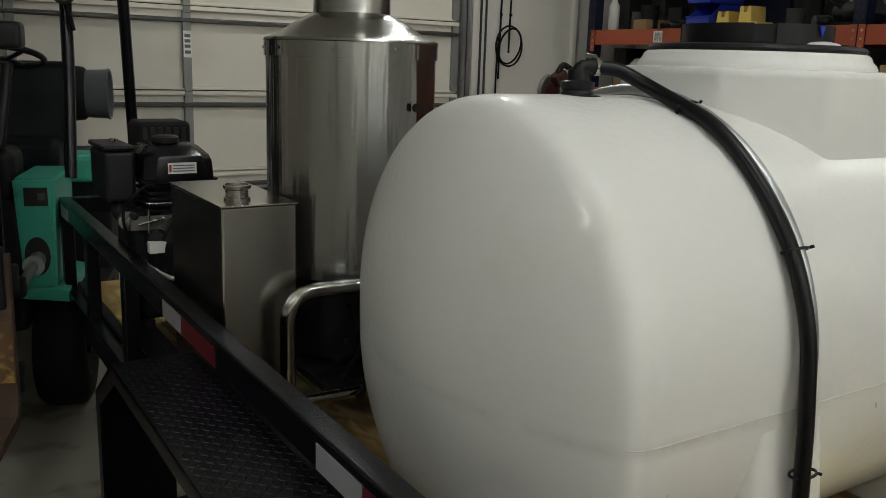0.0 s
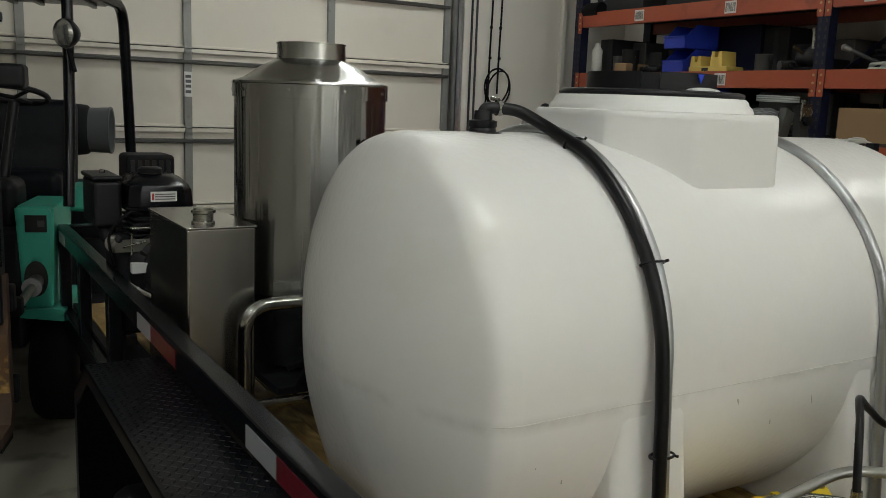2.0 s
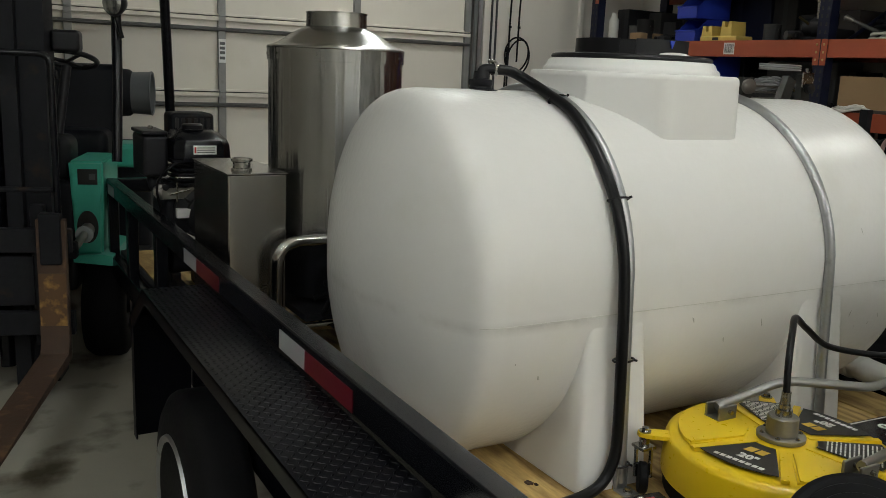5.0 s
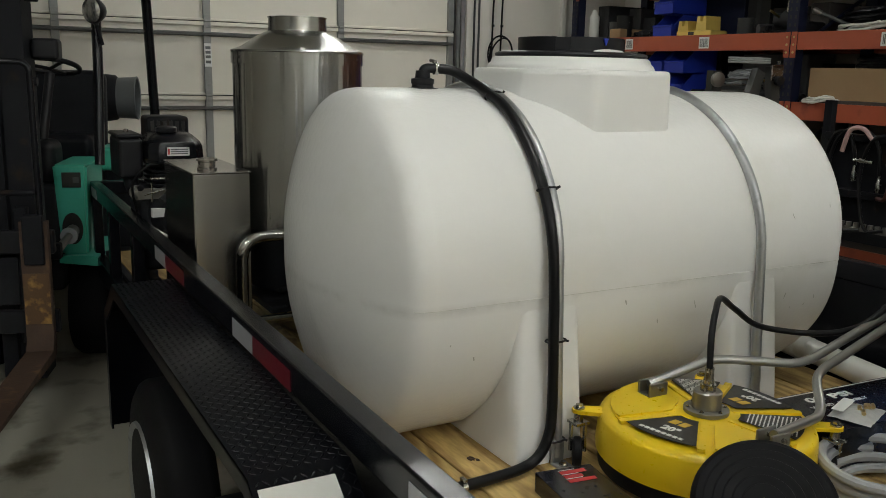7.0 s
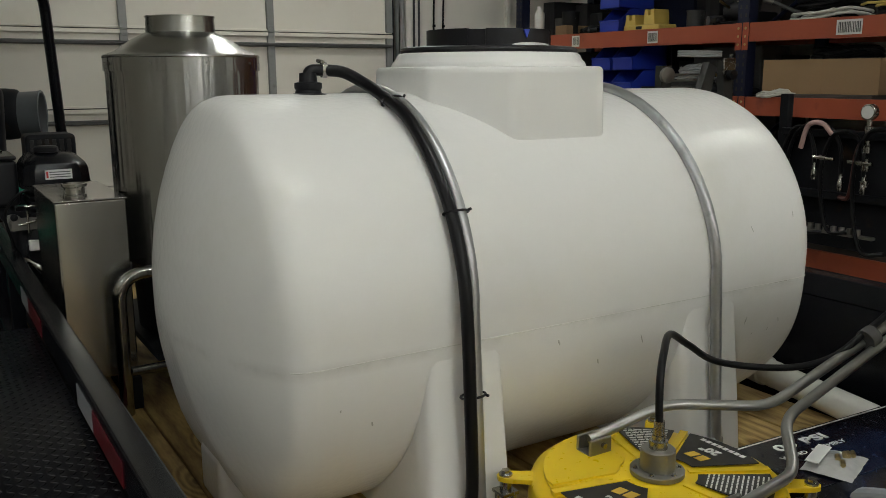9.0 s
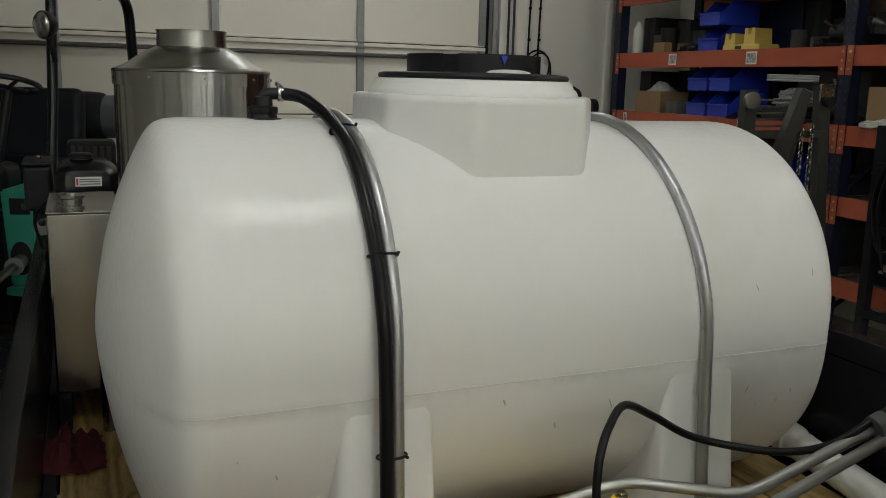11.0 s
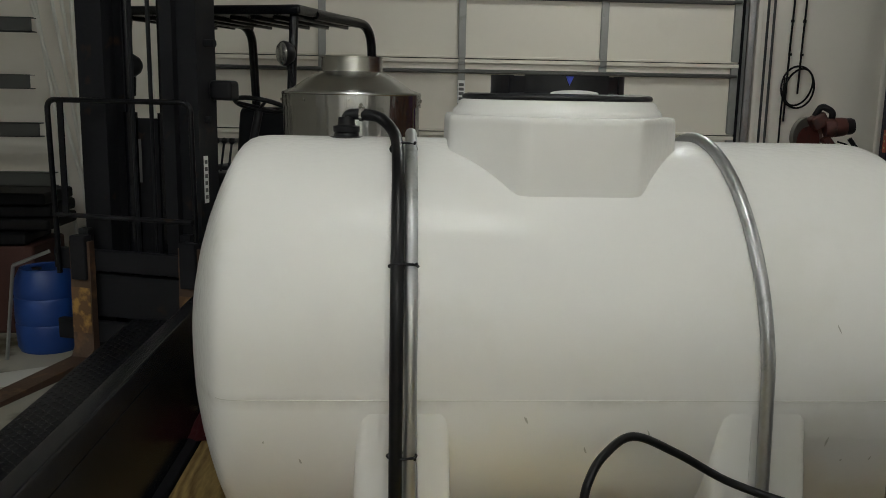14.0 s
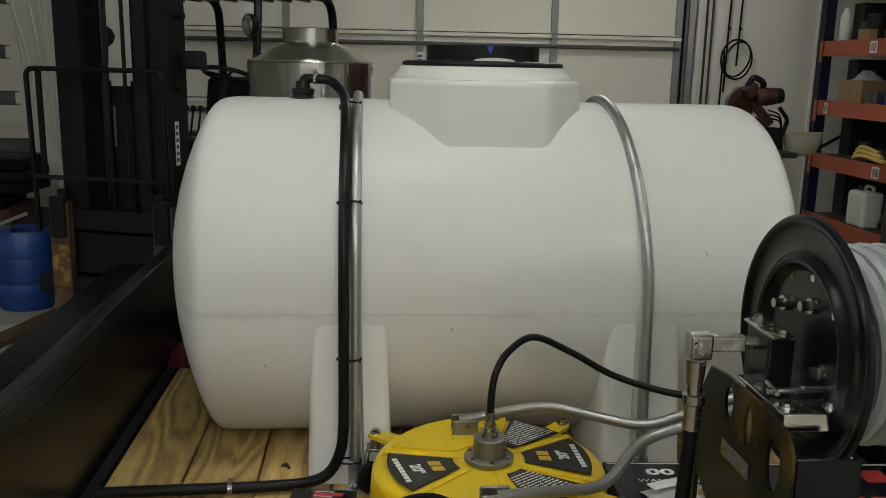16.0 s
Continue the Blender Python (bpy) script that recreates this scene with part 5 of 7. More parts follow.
    outline = [(0.025, 1.158), (0.095, 1.150), (0.130, 1.095), (0.165, 0.96), (0.06, 0.90), (-0.01, 0.86), (-0.05, DECK + 0.004), (-0.245, DECK + 0.004), (-0.215, 1.120), (-0.195, 1.150), (-0.09, 1.158)]
    holes = [(0.010, 1.115, 0.017, 0.030), (-0.066, 1.105, 0.014, 0.034), (-0.160, 1.085, 0.022, 0.046)]
    for x0 in (1.95, 2.50):
        ped = part("pedestal", punched_sheet([(ay + p, q) for p, q in outline], [(ay + p, q, a, b) for p, q, a, b in holes], x0 - 0.003, x0 + 0.003), rust, h, "black sheet steel pedestal with oval cut-outs")
        if x0 < 2.2:
            bm = B()
            box(bm, (x0 - 0.0052, ay - 0.085, 1.018), (x0 - 0.0032, ay + 0.02, 1.046), 0.0005)
            dp = part("data_plate", bm, "zinc_dark", ped, "riveted metal data plate")
            bm = B()
            box(bm, (x0 - 0.0062, ay - 0.055, 1.025), (x0 - 0.0054, ay - 0.020, 1.039))
            part("print", bm, "print_grey", dp)
            for yy in (-0.078, 0.013):
                bm = B()
                bolt(bm, (x0 - 0.0052, ay + yy, 1.032), (-1, 0, 0), 0.003, 0.003)
                part("rivet", bm, "zinc", dp)
        bm = B()
        box(bm, (x0 - 0.004, ay + 0.125, DECK + 0.003), (x0 + 0.004, ay + 0.160, 0.975), 0.001)
        part("back_leg", bm, "black_paint", h)
    bm = B()
    prism(bm, [(1.954, DECK + 0.004), (2.065, DECK + 0.004), (2.05, 1.118), (1.954, 1.118)], ay - 0.222, ay - 0.216, "y")
    part("front_sheet", bm, "black_paint", h, "black sheet steel front")
    # bright channel that carries the bearing and the locking pin
    bm = B()
    box(bm, (1.958, ay - 0.155, 1.159), (2.066, ay + 0.015, 1.163), 0.001)
    box(bm, (1.958, ay - 0.159, 1.135), (2.066, ay - 0.155, 1.163), 0.001)
    box(bm, (2.062, ay - 0.155, 1.163), (2.066, ay + 0.015, 1.180), 0.001)
    shelf = part("pin_bracket", bm, "chrome", h, "bright plated pin bracket")
    for p, q in ((1.975, -0.13), (2.045, -0.13), (1.975, -0.04)):
        bm = B()
        bolt(bm, (p, ay + q, 1.163), (0, 0, 1), 0.007, 0.007)
        part("bolt", bm, "zinc", shelf)
    bm = B()
    rod(bm, (1.965, ay - 0.085, 1.172), (2.13, ay - 0.085, 1.176), 0.0055, n=10)
    rod(bm, (1.975, ay - 0.100, 1.172), (1.975, ay - 0.060, 1.178), 0.004, n=8)
    part("locking_pin", bm, "zinc", h)
    for y in (ay - 0.20, ay + 0.13):
        bm = B()
        rod(bm, (1.98, y, DECK + 0.012), (2.50, y, DECK + 0.012), 0.011, n=10)
        part("base_bar", bm, "black_paint", h)


hose_reel()


def wand_carton():
    c = thing("wand_carton", (2.28, 0.56, DECK), "long dark blue printed carton of a pressure wand", "carton")
    m = Matrix.Translation((1.90, 0.655, DECK + 0.001)) @ Matrix.Rotation(radians(-3), 4, "Z")
    bm = B()
    box(bm, (0, -0.235, 0), (0.74, 0, 0.135), 0.003)
    body = part("box", bm, "blue_box", c, m=m)
    bm = B()
    box(bm, (0.008, -0.012, 0.1352), (0.70, -0.007, 0.1358))
    part("stripe", bm, "print_white", body, "white printed stripe", m=m)
    for word, x in (("00", 0.125), ("PSI", 0.225)):
        lettering(word, 0.050, m @ Matrix.Translation((x, -0.055, 0.1358)) @ Matrix.Diagonal((1.35, 0.8, 1, 1)), "print_white", body, bold=0.0015)
    for word, x in (("WAND", 0.105), ("ASSEMBLY", 0.222)):
        lettering(word, 0.022, m @ Matrix.Translation((x, -0.098, 0.1358)) @ Matrix.Diagonal((1.2, 0.9, 1, 1)), "print_white", body)
    bm = B()
    for k in range(4):
        box(bm, (0.42 + k * 0.05, -0.19, 0.1352), (0.455 + k * 0.05, -0.17, 0.1358))
    box(bm, (0.60, -0.10, 0.1352), (0.66, -0.04, 0.1358))
    part("print", bm, "print_red", body, "small red print", m=m)


wand_carton()


def pump_box():
    c = thing("parts_carton", (1.24, 0.62, DECK), "small dark blue carton with red and white print", "carton")
    m = Matrix.Translation((1.155, 0.715, DECK + 0.001)) @ Matrix.Rotation(radians(-8), 4, "Z")
    bm = B()
    box(bm, (0, -0.26, 0), (0.155, 0, 0.052), 0.003)
    body = part("box", bm, "blue_box", c, m=m)
    bm = B()
    for k, (w, mt) in enumerate(((0.07, 0), (0.05, 0), (0.075, 0))):
        box(bm, (0.055, -0.035 - k * 0.022, 0.0522), (0.055 + w, -0.020 - k * 0.022, 0.0528))
    part("print", bm, "print_red", body, "red bars of print", m=m)
    bm = B()
    for k in range(3):
        box(bm, (0.055, -0.0165 - k * 0.022, 0.0522), (0.10, -0.0145 - k * 0.022, 0.0528))
    part("print", bm, "print_white", body, "white bars of print", m=m)


pump_box()


def rubber_wheel():
    w = thing("rubber_wheel", (1.40, 0.25, DECK), "black ribbed rubber disc with a lime hub cap", "wheel")
    n = Vector((-0.50, -0.42, 0.76)).normalized()
    cpos = Vector((1.415, 0.245, 0.725))
    bm = B()
    prof = [(-0.03, 0.06), (-0.03, 0.135), (-0.02, 0.150), (0.0, 0.153), (0.010, 0.150), (0.016, 0.140)]
    for k in range(5):
        rr = 0.132 - k * 0.02
        prof += [(0.013, rr), (0.013, rr - 0.006), (0.0165, rr - 0.008), (0.0165, rr - 0.014)]
    prof += [(0.014, 0.03), (0.014, 0.001)]
    lathe(bm, cpos, n, prof, 56)
    part("disc", bm, "rubber", w)
    bm = B()
    lathe(bm, cpos + n * 0.014, n, [(0, 0.012), (0.006, 0.011), (0.008, 0.004)], 20)
    part("hub_cap", bm, "lime", w, "lime green cap")
    bm = B()
    rod(bm, cpos - n * 0.028, (1.46, 0.30, DECK), 0.018, n=12)
    part("axle_stub", bm, "zinc_dark", w)


rubber_wheel()


def white_pipe(a, b, r, label):
    p = thing("pvc_pipe", a, label, "pipe")
    bm = B()
    d = (Vector(b) - Vector(a))
    L = d.length
    lathe(bm, a, d, [(0, r * 0.86), (0, r * 1.16), (0.07, r * 1.16), (0.075, r), (L, r), (L, r * 0.86)], 28)
    part("tube", bm, "pvc", p)
    bm = B()
    lathe(bm, Vector(a) + d.normalized() * 0.10, d, [(0, r * 1.01), (0.012, r * 1.04), (0.024, r * 1.01)], 28)
    part("coupling_ring", bm, "pvc", p)


white_pipe((2.66, 1.20, 0.648), (2.44, 0.10, 0.648), 0.043, "white plastic pipe lying on the wooden deck")
bm = B()
for k in range(4):
    a = 0.5 * k
    loop = [(1.93 + 0.14 * math.cos(t + a) * (1 + 0.1 * k), 0.30 + 0.115 * math.sin(t + a) * (1 + 0.08 * k), 0.6155 + 0.027 * k + 0.006 * math.sin(2 * t)) for t in (2 * math.pi * i / 40 for i in range(39))]
    sweep(bm, loop, 0.0135, 9)
tagged(part("hose_coil", bm, "grey_hose"), "coil of grey hose on the wooden deck", "hose")


def fittings_bag():
    g = thing("fittings_bag", (2.06, 0.46, DECK), "clear bag of small brass fittings on the carton", "parts bag")
    m = Matrix.Translation((2.03, 0.47, 0.7385)) @ Matrix.Rotation(radians(20), 4, "Z")
    rng = random.Random(8)
    bm = B()
    n = 9
    rows = [[Vector(((i / n - 0.5) * 0.15, (j / n - 0.5) * 0.11, 0.012 * math.sin(math.pi * i / n) * math.sin(math.pi * j / n) + rng.random() * 0.004)) for i in range(n + 1)] for j in range(n + 1)]
    vs = [[bm.verts.new(p) for p in r] for r in rows]
    for j in range(n):
        for i in range(n):
            bm.faces.new((vs[j][i], vs[j][i + 1], vs[j + 1][i + 1], vs[j + 1][i]))
    part("bag", bm, "clear_bag", g, m=m)
    for k in range(5):
        bm = B()
        x, y = -0.03 + rng.random() * 0.07, -0.03 + rng.random() * 0.04
        rod(bm, (x, y, 0.016), (x + 0.016, y + 0.006, 0.018), 0.006, n=6)
        part("fitting", bm, "brass", g, m=m)
    bm = B()
    box(bm, (-0.06, 0.02, 0.018), (0.05, 0.05, 0.0195))
    part("card", bm, "print_white", g, m=m)


fittings_bag()


def red_rag():
    rng = random.Random(21)
    bm = B()
    n = 16
    c = Vector((0.695, 1.82, DECK + 0.004))
    vs = {}
    for j in range(n + 1):
        for i in range(n + 1):
            u, v = i / n - 0.5, j / n - 0.5
            edge = max(0.0, 1 - 4.2 * (u * u + v * v))
            z = 0.004 + 0.075 * edge * abs(noise.noise(Vector((u * 5, v * 5, 2.2)))) * 2 + 0.02 * edge
            vs[i, j] = bm.verts.new(c + Vector((u * 0.17 + 0.02 * noise.noise(Vector((u * 4, v * 4, 7))), v * 0.24 + 0.03 * noise.noise(Vector((u * 4, v * 4, 9))), z)))
    for j in range(n):
        for i in range(n):
            bm.faces.new((vs[i, j], vs[i + 1, j], vs[i + 1, j + 1], vs[i, j + 1]))
    tagged(part("rag", bm, "red_cloth"), "crumpled dark red rag on the wooden deck", "rag")


red_rag()


# ---- the forklift beside the trailer ----
FORK = Matrix.Translation((0.15, 4.33, 0)) @ Matrix.Rotation(radians(-18), 4, "Z")


def forklift():
    f = thing("forklift", (0.15, 4.33, 0), "teal and black counterbalance forklift with rusty forks", "forklift")

    def P(name, bm, mat, parent=f, label=""):
        return part(name, bm, mat, parent, label, m=FORK)
    # mast channels, outer and inner
    for s in (-1, 1):
        for x0, x1, y0, y1, zt, nm in ((0.235, 0.345, -0.70, -0.52, 2.55, "outer_channel"), (0.165, 0.232, -0.735, -0.56, 2.62, "inner_channel")):
            a, b = sorted((s * x0, s * x1))
            w = 0.016
            bm = B()
            i, o = s * x0, s * x1
            prism(bm, [(o, y0), (o, y1), (i, y1), (i, y1 - w), (o - s * w, y1 - w), (o - s * w, y0 + w), (i, y0 + w), (i, y0)], 0.09, zt)
            P(nm, bm, "black_iron")
        bm = B()
        rod(bm, (s * 0.10, -0.62, 0.15), (s * 0.10, -0.62, 1.55), 0.035, n=16)
        rod(bm, (s * 0.10, -0.62, 1.55), (s * 0.10, -0.62, 2.5), 0.022, n=16)
        P("lift_cylinder", bm, "black_paint")
        bm = B()
        sweep(bm, spline([(s * 0.05, -0.66, 0.6), (s * 0.055, -0.665, 1.4), (s * 0.05, -0.66, 2.5)]), 0.011, 8)
        P("lift_chain", bm, "black_iron")
        # tilt cylinder and wheel, cowl panel
        bm = B()
        rod(bm, (s * 0.40, -0.56, 0.70), (s * 0.40, -0.20, 0.735), 0.02, n=14)
        rod(bm, (s * 0.40, -0.28, 0.727), (s * 0.40, -0.05, 0.75), 0.034, n=16)
        tilt = P("tilt_cylinder", bm, "zinc_dark")
        bm = B()
        lathe(bm, (s * 0.40, -0.315, 0.723), (0, 1, 0.09), [(0, 0.025), (0, 0.043), (0.02, 0.043), (0.02, 0.025)], 24)
        part("collar", bm, "grey_hose", tilt, m=FORK)
        bm = B()
        box(bm, (min(s * 0.345, s * 0.42), -0.60, 0.66), (max(s * 0.345, s * 0.42), -0.54, 0.74), 0.01)
        part("clevis", bm, "black_iron", tilt, m=FORK)
        bm = B()
        outline = [(s * 0.315, 1.085), (s * 0.485, 1.085), (s * 0.47, 0.60), (s * 0.34, 0.60)]
        prism(bm, outline, -0.21, 0.24, "y")
        bmesh.ops.bevel(bm, geom=list(bm.edges), offset=0.012, segments=2, affect="EDGES")
        cowl = P("front_cowl", bm, "teal", label="teal enamelled front cowl")
        bm = B()
        prism(bm, [(s * 0.40 + 0.052 * math.cos(a), 0.745 + 0.085 * math.sin(a)) for a in (2 * math.pi * i / 28 for i in range(28))], -0.2135, -0.2105, "y")
        part("cylinder_opening", bm, "decal_black", cowl, m=FORK)
        bm = B()
        box(bm, (min(s * 0.36, s * 0.455), -0.214, 0.965), (max(s * 0.36, s * 0.455), -0.2105, 1.045), 0.001)
        part("vent_slot", bm, "decal_black", cowl, m=FORK)
        bm = B()
        box(bm, (min(s * 0.415, s * 0.445), -0.2155, 0.99), (max(s * 0.415, s * 0.445), -0.2142, 1.02))
        part("sticker", bm, "grey_goods", cowl, m=FORK)
        bm = B()
        prism(bm, [(s * 0.33, 0.60), (s * 0.33, 0.565), (s * 0.52, 0.545), (s * 0.52, 0.595), (s * 0.475, 0.605)], -0.24, 0.30, "y")
        part("mudguard", bm, "teal", cowl, m=FORK)
        bm = B()
        xo = 0.36
        lathe(bm, (s * xo, -0.02, 0.28), (s, 0, 0), [(0, 0.16), (0.0, 0.25), (0.03, 0.275), (0.05, 0.28), (0.16, 0.28), (0.19, 0.27), (0.21, 0.24), (0.21, 0.15), (0.18, 0.12), (0.18, 0.001)], 40)
        tyre = P("front_wheel", bm, "rubber", label="black solid tyre")
        bm = B()
        lathe(bm, (s * (xo + 0.176), -0.02, 0.28), (s, 0, 0), [(0, 0.15), (0.012, 0.14), (0.012, 0.05), (0.035, 0.045), (0.035, 0.001)], 28)
        part("rim", bm, "black_iron", tyre, m=FORK)
        bm = B()
        lathe(bm, (s * 0.36, 1.25, 0.24), (s, 0, 0), [(0, 0.1), (0.0, 0.22), (0.03, 0.24), (0.14, 0.24), (0.17, 0.2), (0.17, 0.001)], 32)
        P("rear_wheel", bm, "rubber")
        # side body behind the step
        bm = B()
        box(bm, (min(s * 0.45, s * 0.655), 0.24, 1.0), (max(s * 0.45, s * 0.655), 0.50, 1.135), 0.03, seg=3)
        P("side_panel", bm, "teal", label="teal engine bay side panel")
        bm = B()
        box(bm, (min(s * 0.30, s * 0.56), 0.20, 0.36), (max(s * 0.30, s * 0.56), 1.0, 0.40), 0.006)
        P("step", bm, "black_iron")
        # guard legs
        bm = B()
        sweep(bm, rounded_path([(s * 0.545, -0.16, 1.08), (s * 0.545, -0.06, 1.55), (s * 0.535, 0.02, 2.09)], 0.08), 0.026, 10)
        P("guard_front_leg", bm, "black_paint")
        bm = B()
        sweep(bm, rounded_path([(0.70, 0.98, 1.08), (0.68, 0.86, 2.10), (0.58, 0.20, 2.11)] if s > 0 else [(-0.17, 0.96, 1.0), (-0.17, 0.86, 2.10), (-0.30, 0.20, 2.11)], 0.14, 8), 0.030, 10)
        P("guard_rear_leg", bm, "black_paint")
        # work lamps
        lx, ly, lz = (0.545, -0.16, 1.875) if s > 0 else (-0.42, -0.16, 1.80)
        bm = B()
        lathe(bm, (lx, ly, lz), (0.75, 1, 0.05), [(0, 0.064), (0.01, 0.068), (0.03, 0.064), (0.06, 0.045), (0.075, 0.02)], 32)
        lamp = P("work_lamp", bm, "black_plastic", label="round work lamp")
        bm = B()
        lathe(bm, (lx, ly - 0.001, lz), (-0.75, -1, -0.05), [(0, 0.062), (0.012, 0.052), (0.018, 0.03), (0.020, 0.001)], 32)
        part("lens", bm, "lens", lamp, m=FORK)
        bm = B()
        rod(bm, (lx, ly + 0.05, lz - 0.02), (lx + 0.03 * s, ly + 0.08, lz - 0.17), 0.012, n=8)
        part("lamp_bracket", bm, "black_paint", lamp, m=FORK)
    # guard roof
    bm = B()
    box(bm, (-0.60, -0.05, 2.092), (0.60, 0.90, 2.145), 0.015)
    roof = P("guard_roof", bm, "black_paint", label="black overhead guard")
    for i in range(9):
        x = -0.54 + i * 0.135
        bm = B()
        box(bm, (x - 0.014, 0.04, 2.070), (x + 0.014, 0.80, 2.0915), 0.004)
        part("bar", bm, "black_paint", roof, m=FORK)
    # mast cross ties and side fittings
    for z, y in ((2.30, -0.60), (1.32, -0.54), (0.55, -0.54)):
        bm = B()
        box(bm, (-0.235, y - 0.02, z - 0.05), (0.235, y + 0.02, z + 0.05), 0.006)
        P("mast_tie", bm, "black_iron")
    bm = B()
    box(bm, (-0.16, -0.60, 0.20), (0.16, -0.575, 1.52), 0.004)
    P("mast_shield", bm, "black_iron")
    for z, dx in ((1.90, 0.055), (1.52, 0.03)):
        bm = B()
        rod(bm, (0.345, -0.62, z), (0.345 + dx, -0.62, z), 0.02, n=12)
        P("hose_boss", bm, "black_iron")
    bm = B()
    box(bm, (0.345, -0.60, 1.62), (0.47, -0.50, 1.72), 0.02, seg=3)
    P("mirror_box", bm, "black_plastic")
    bm = B()
    box(bm, (0.3455, -0.665, 1.10), (0.3475, -0.625, 1.34))
    lab = P("mast_label", bm, "print_white", label="white strip label")
    bm = B()
    for k in range(6):
        box(bm, (0.3476, -0.658, 1.12 + k * 0.036), (0.3482, -0.632, 1.14 + k * 0.036))
    part("print", bm, "print_grey", lab, m=FORK)
    bm = B()
    box(bm, (0.02, -0.7365, 1.20), (0.035, -0.735, 1.42))
    P("grease_strip", bm, "grey_goods")
    # carriage, backrest, forks
    for z0, z1 in ((0.36, 0.47), (0.74, 0.85)):
        bm = B()
        box(bm, (-0.45, -0.835, z0), (0.45, -0.79, z1), 0.008)
        P("carriage_bar", bm, "black_iron")
    for x in (-0.30, 0.30):
        bm = B()
        box(bm, (x - 0.03, -0.79, 0.30), (x + 0.03, -0.74, 0.95), 0.006)
        P("carriage_plate", bm, "black_iron")
    bm = B()
    sweep(bm, rounded_path([(-0.405, -0.85, 0.72), (-0.405, -0.87, 1.61), (0.405, -0.87, 1.61), (0.405, -0.85, 0.72)], 0.05), 0.014, 10)
    rest = P("load_backrest", bm, "black_paint", label="black tube load backrest")
    bm = B()
    box(bm, (-0.347, -0.875, 1.02), (-0.313, -0.863, 1.60), 0.003)
    part("upright", bm, "black_paint", rest, m=FORK)
    bm = B()
    rod(bm, (-0.392, -0.865, 1.03), (0.392, -0.865, 1.03), 0.012, n=10)
    part("lower_bar", bm, "black_iron", rest, m=FORK)
    for s, x in ((-1, -0.255), (1, 0.375)):
        bm = B()
        w = 0.06
        prof = [(-0.84, 0.90), (-0.88, 0.90), (-0.885, 0.34), (-0.91, 0.295), (-1.96, 0.262), (-1.96, 0.252), (-0.90, 0.25), (-0.855, 0.262), (-0.84, 0.31)]
        prism(bm, prof, x - w, x + w, "x")
        fk = P("fork", bm, "rust", label="rusty steel fork")
        bm = B()
        box(bm, (x - w + 0.004, -0.8885, 0.42), (x + w - 0.004, -0.8862, 0.66))
        part("worn_paint", bm, "rust_yellow", fk, "worn yellow paint", m=FORK)
        bm = B()
        box(bm, (x - 0.045, -0.90, 0.70), (x + 0.045, -0.838, 0.93), 0.008)
        part("fork_hook", bm, "black_iron", fk, m=FORK)
    # low plate between the forks, hydraulics
    bm = B()
    box(bm, (-0.28, -0.80, 0.49), (0.28, -0.765, 0.72), 0.005)
    P("carriage_web", bm, "black_iron")
    # cab: floor, dash, wheel, seat
    bm = B()
    box(bm, (-0.34, -0.20, 0.40), (0.34, 0.16, 0.98), 0.03, seg=3)
    P("dash", bm, "black_plastic")
    bm = B()
    box(bm, (-0.33, -0.12, 0.95), (0.31, 0.12, 1.20), 0.05, seg=3)
    P("dash_top", bm, "black_plastic")
    bm = B()
    rod(bm, (0.22, -0.02, 1.10), (0.265, 0.10, 1.55), 0.025, n=12)
    P("steering_column", bm, "black_plastic")
    bm = B()
    c, nrm = Vector((0.262, 0.13, 1.588)), Vector((0.05, 0.28, 0.96))
    d, u, v = basis(nrm)
    sweep(bm, [c + (u * math.cos(a) + v * math.sin(a)) * 0.15 for a in (2 * math.pi * i / 40 for i in range(41))], 0.014, 8)
    wheel_ = P("steering_wheel", bm, "black_plastic")
    for k in range(3):
        a = 2 * math.pi * k / 3 + 0.4
        bm = B()
        rod(bm, c - d * 0.015, c + (u * math.cos(a) + v * math.sin(a)) * 0.15, 0.010, n=8)
        part("spoke", bm, "black_plastic", wheel_, m=FORK)
    bm = B()
    box(bm, (-0.30, 0.42, 1.02), (0.40, 0.92, 1.19), 0.05, seg=4)
    seat = P("seat", bm, "seat", label="black vinyl seat")
    bm = B()
    box(bm, (-0.20, 0.0, -0.06), (0.44, 0.13, 0.46), 0.05, seg=4)
    bm.transform(Matrix.Translation((0, 0.62, 1.12)) @ Matrix.Rotation(radians(-10), 4, "X"))
    part("backrest", bm, "seat", seat, m=FORK)
    for k, x in enumerate((0.02, 0.07, 0.12)):
        bm = B()
        rod(bm, (x, -0.02, 1.19), (x, 0.03, 1.36), 0.007, n=8)
        lathe(bm, (x, 0.03, 1.36), (0, 0.2, 1), [(0, 0.01), (0.01, 0.018), (0.03, 0.016), (0.036, 0.004)], 14)
        P("lever", bm, "black_plastic")
    # hood and counterweight
    bm = B()
    box(bm, (-0.36, 0.24, 0.42), (0.36, 1.10, 1.03), 0.03, seg=3)
    P("engine_hood", bm, "black_plastic")
    bm = B()
    box(bm, (-0.55, 1.0, 0.28), (0.55, 1.72, 1.04), 0.09, seg=5)
    P("counterweight", bm, "black_iron", label="black rounded counterweight")
    # gas cylinder across the counterweight
    bm = B()
    lathe(bm, (-0.25, 1.14, 1.385), (1, 0, 0), [(0, 0.001), (0.0, 0.06), (0.02, 0.11), (0.06, 0.148), (0.10, 0.155), (0.62, 0.155), (0.68, 0.148), (0.72, 0.11), (0.735, 0.06), (0.735, 0.001)], 40)
    cyl = P("gas_cylinder", bm, "black_iron", label="dark gas cylinder with a grey collar")
    bm = B()
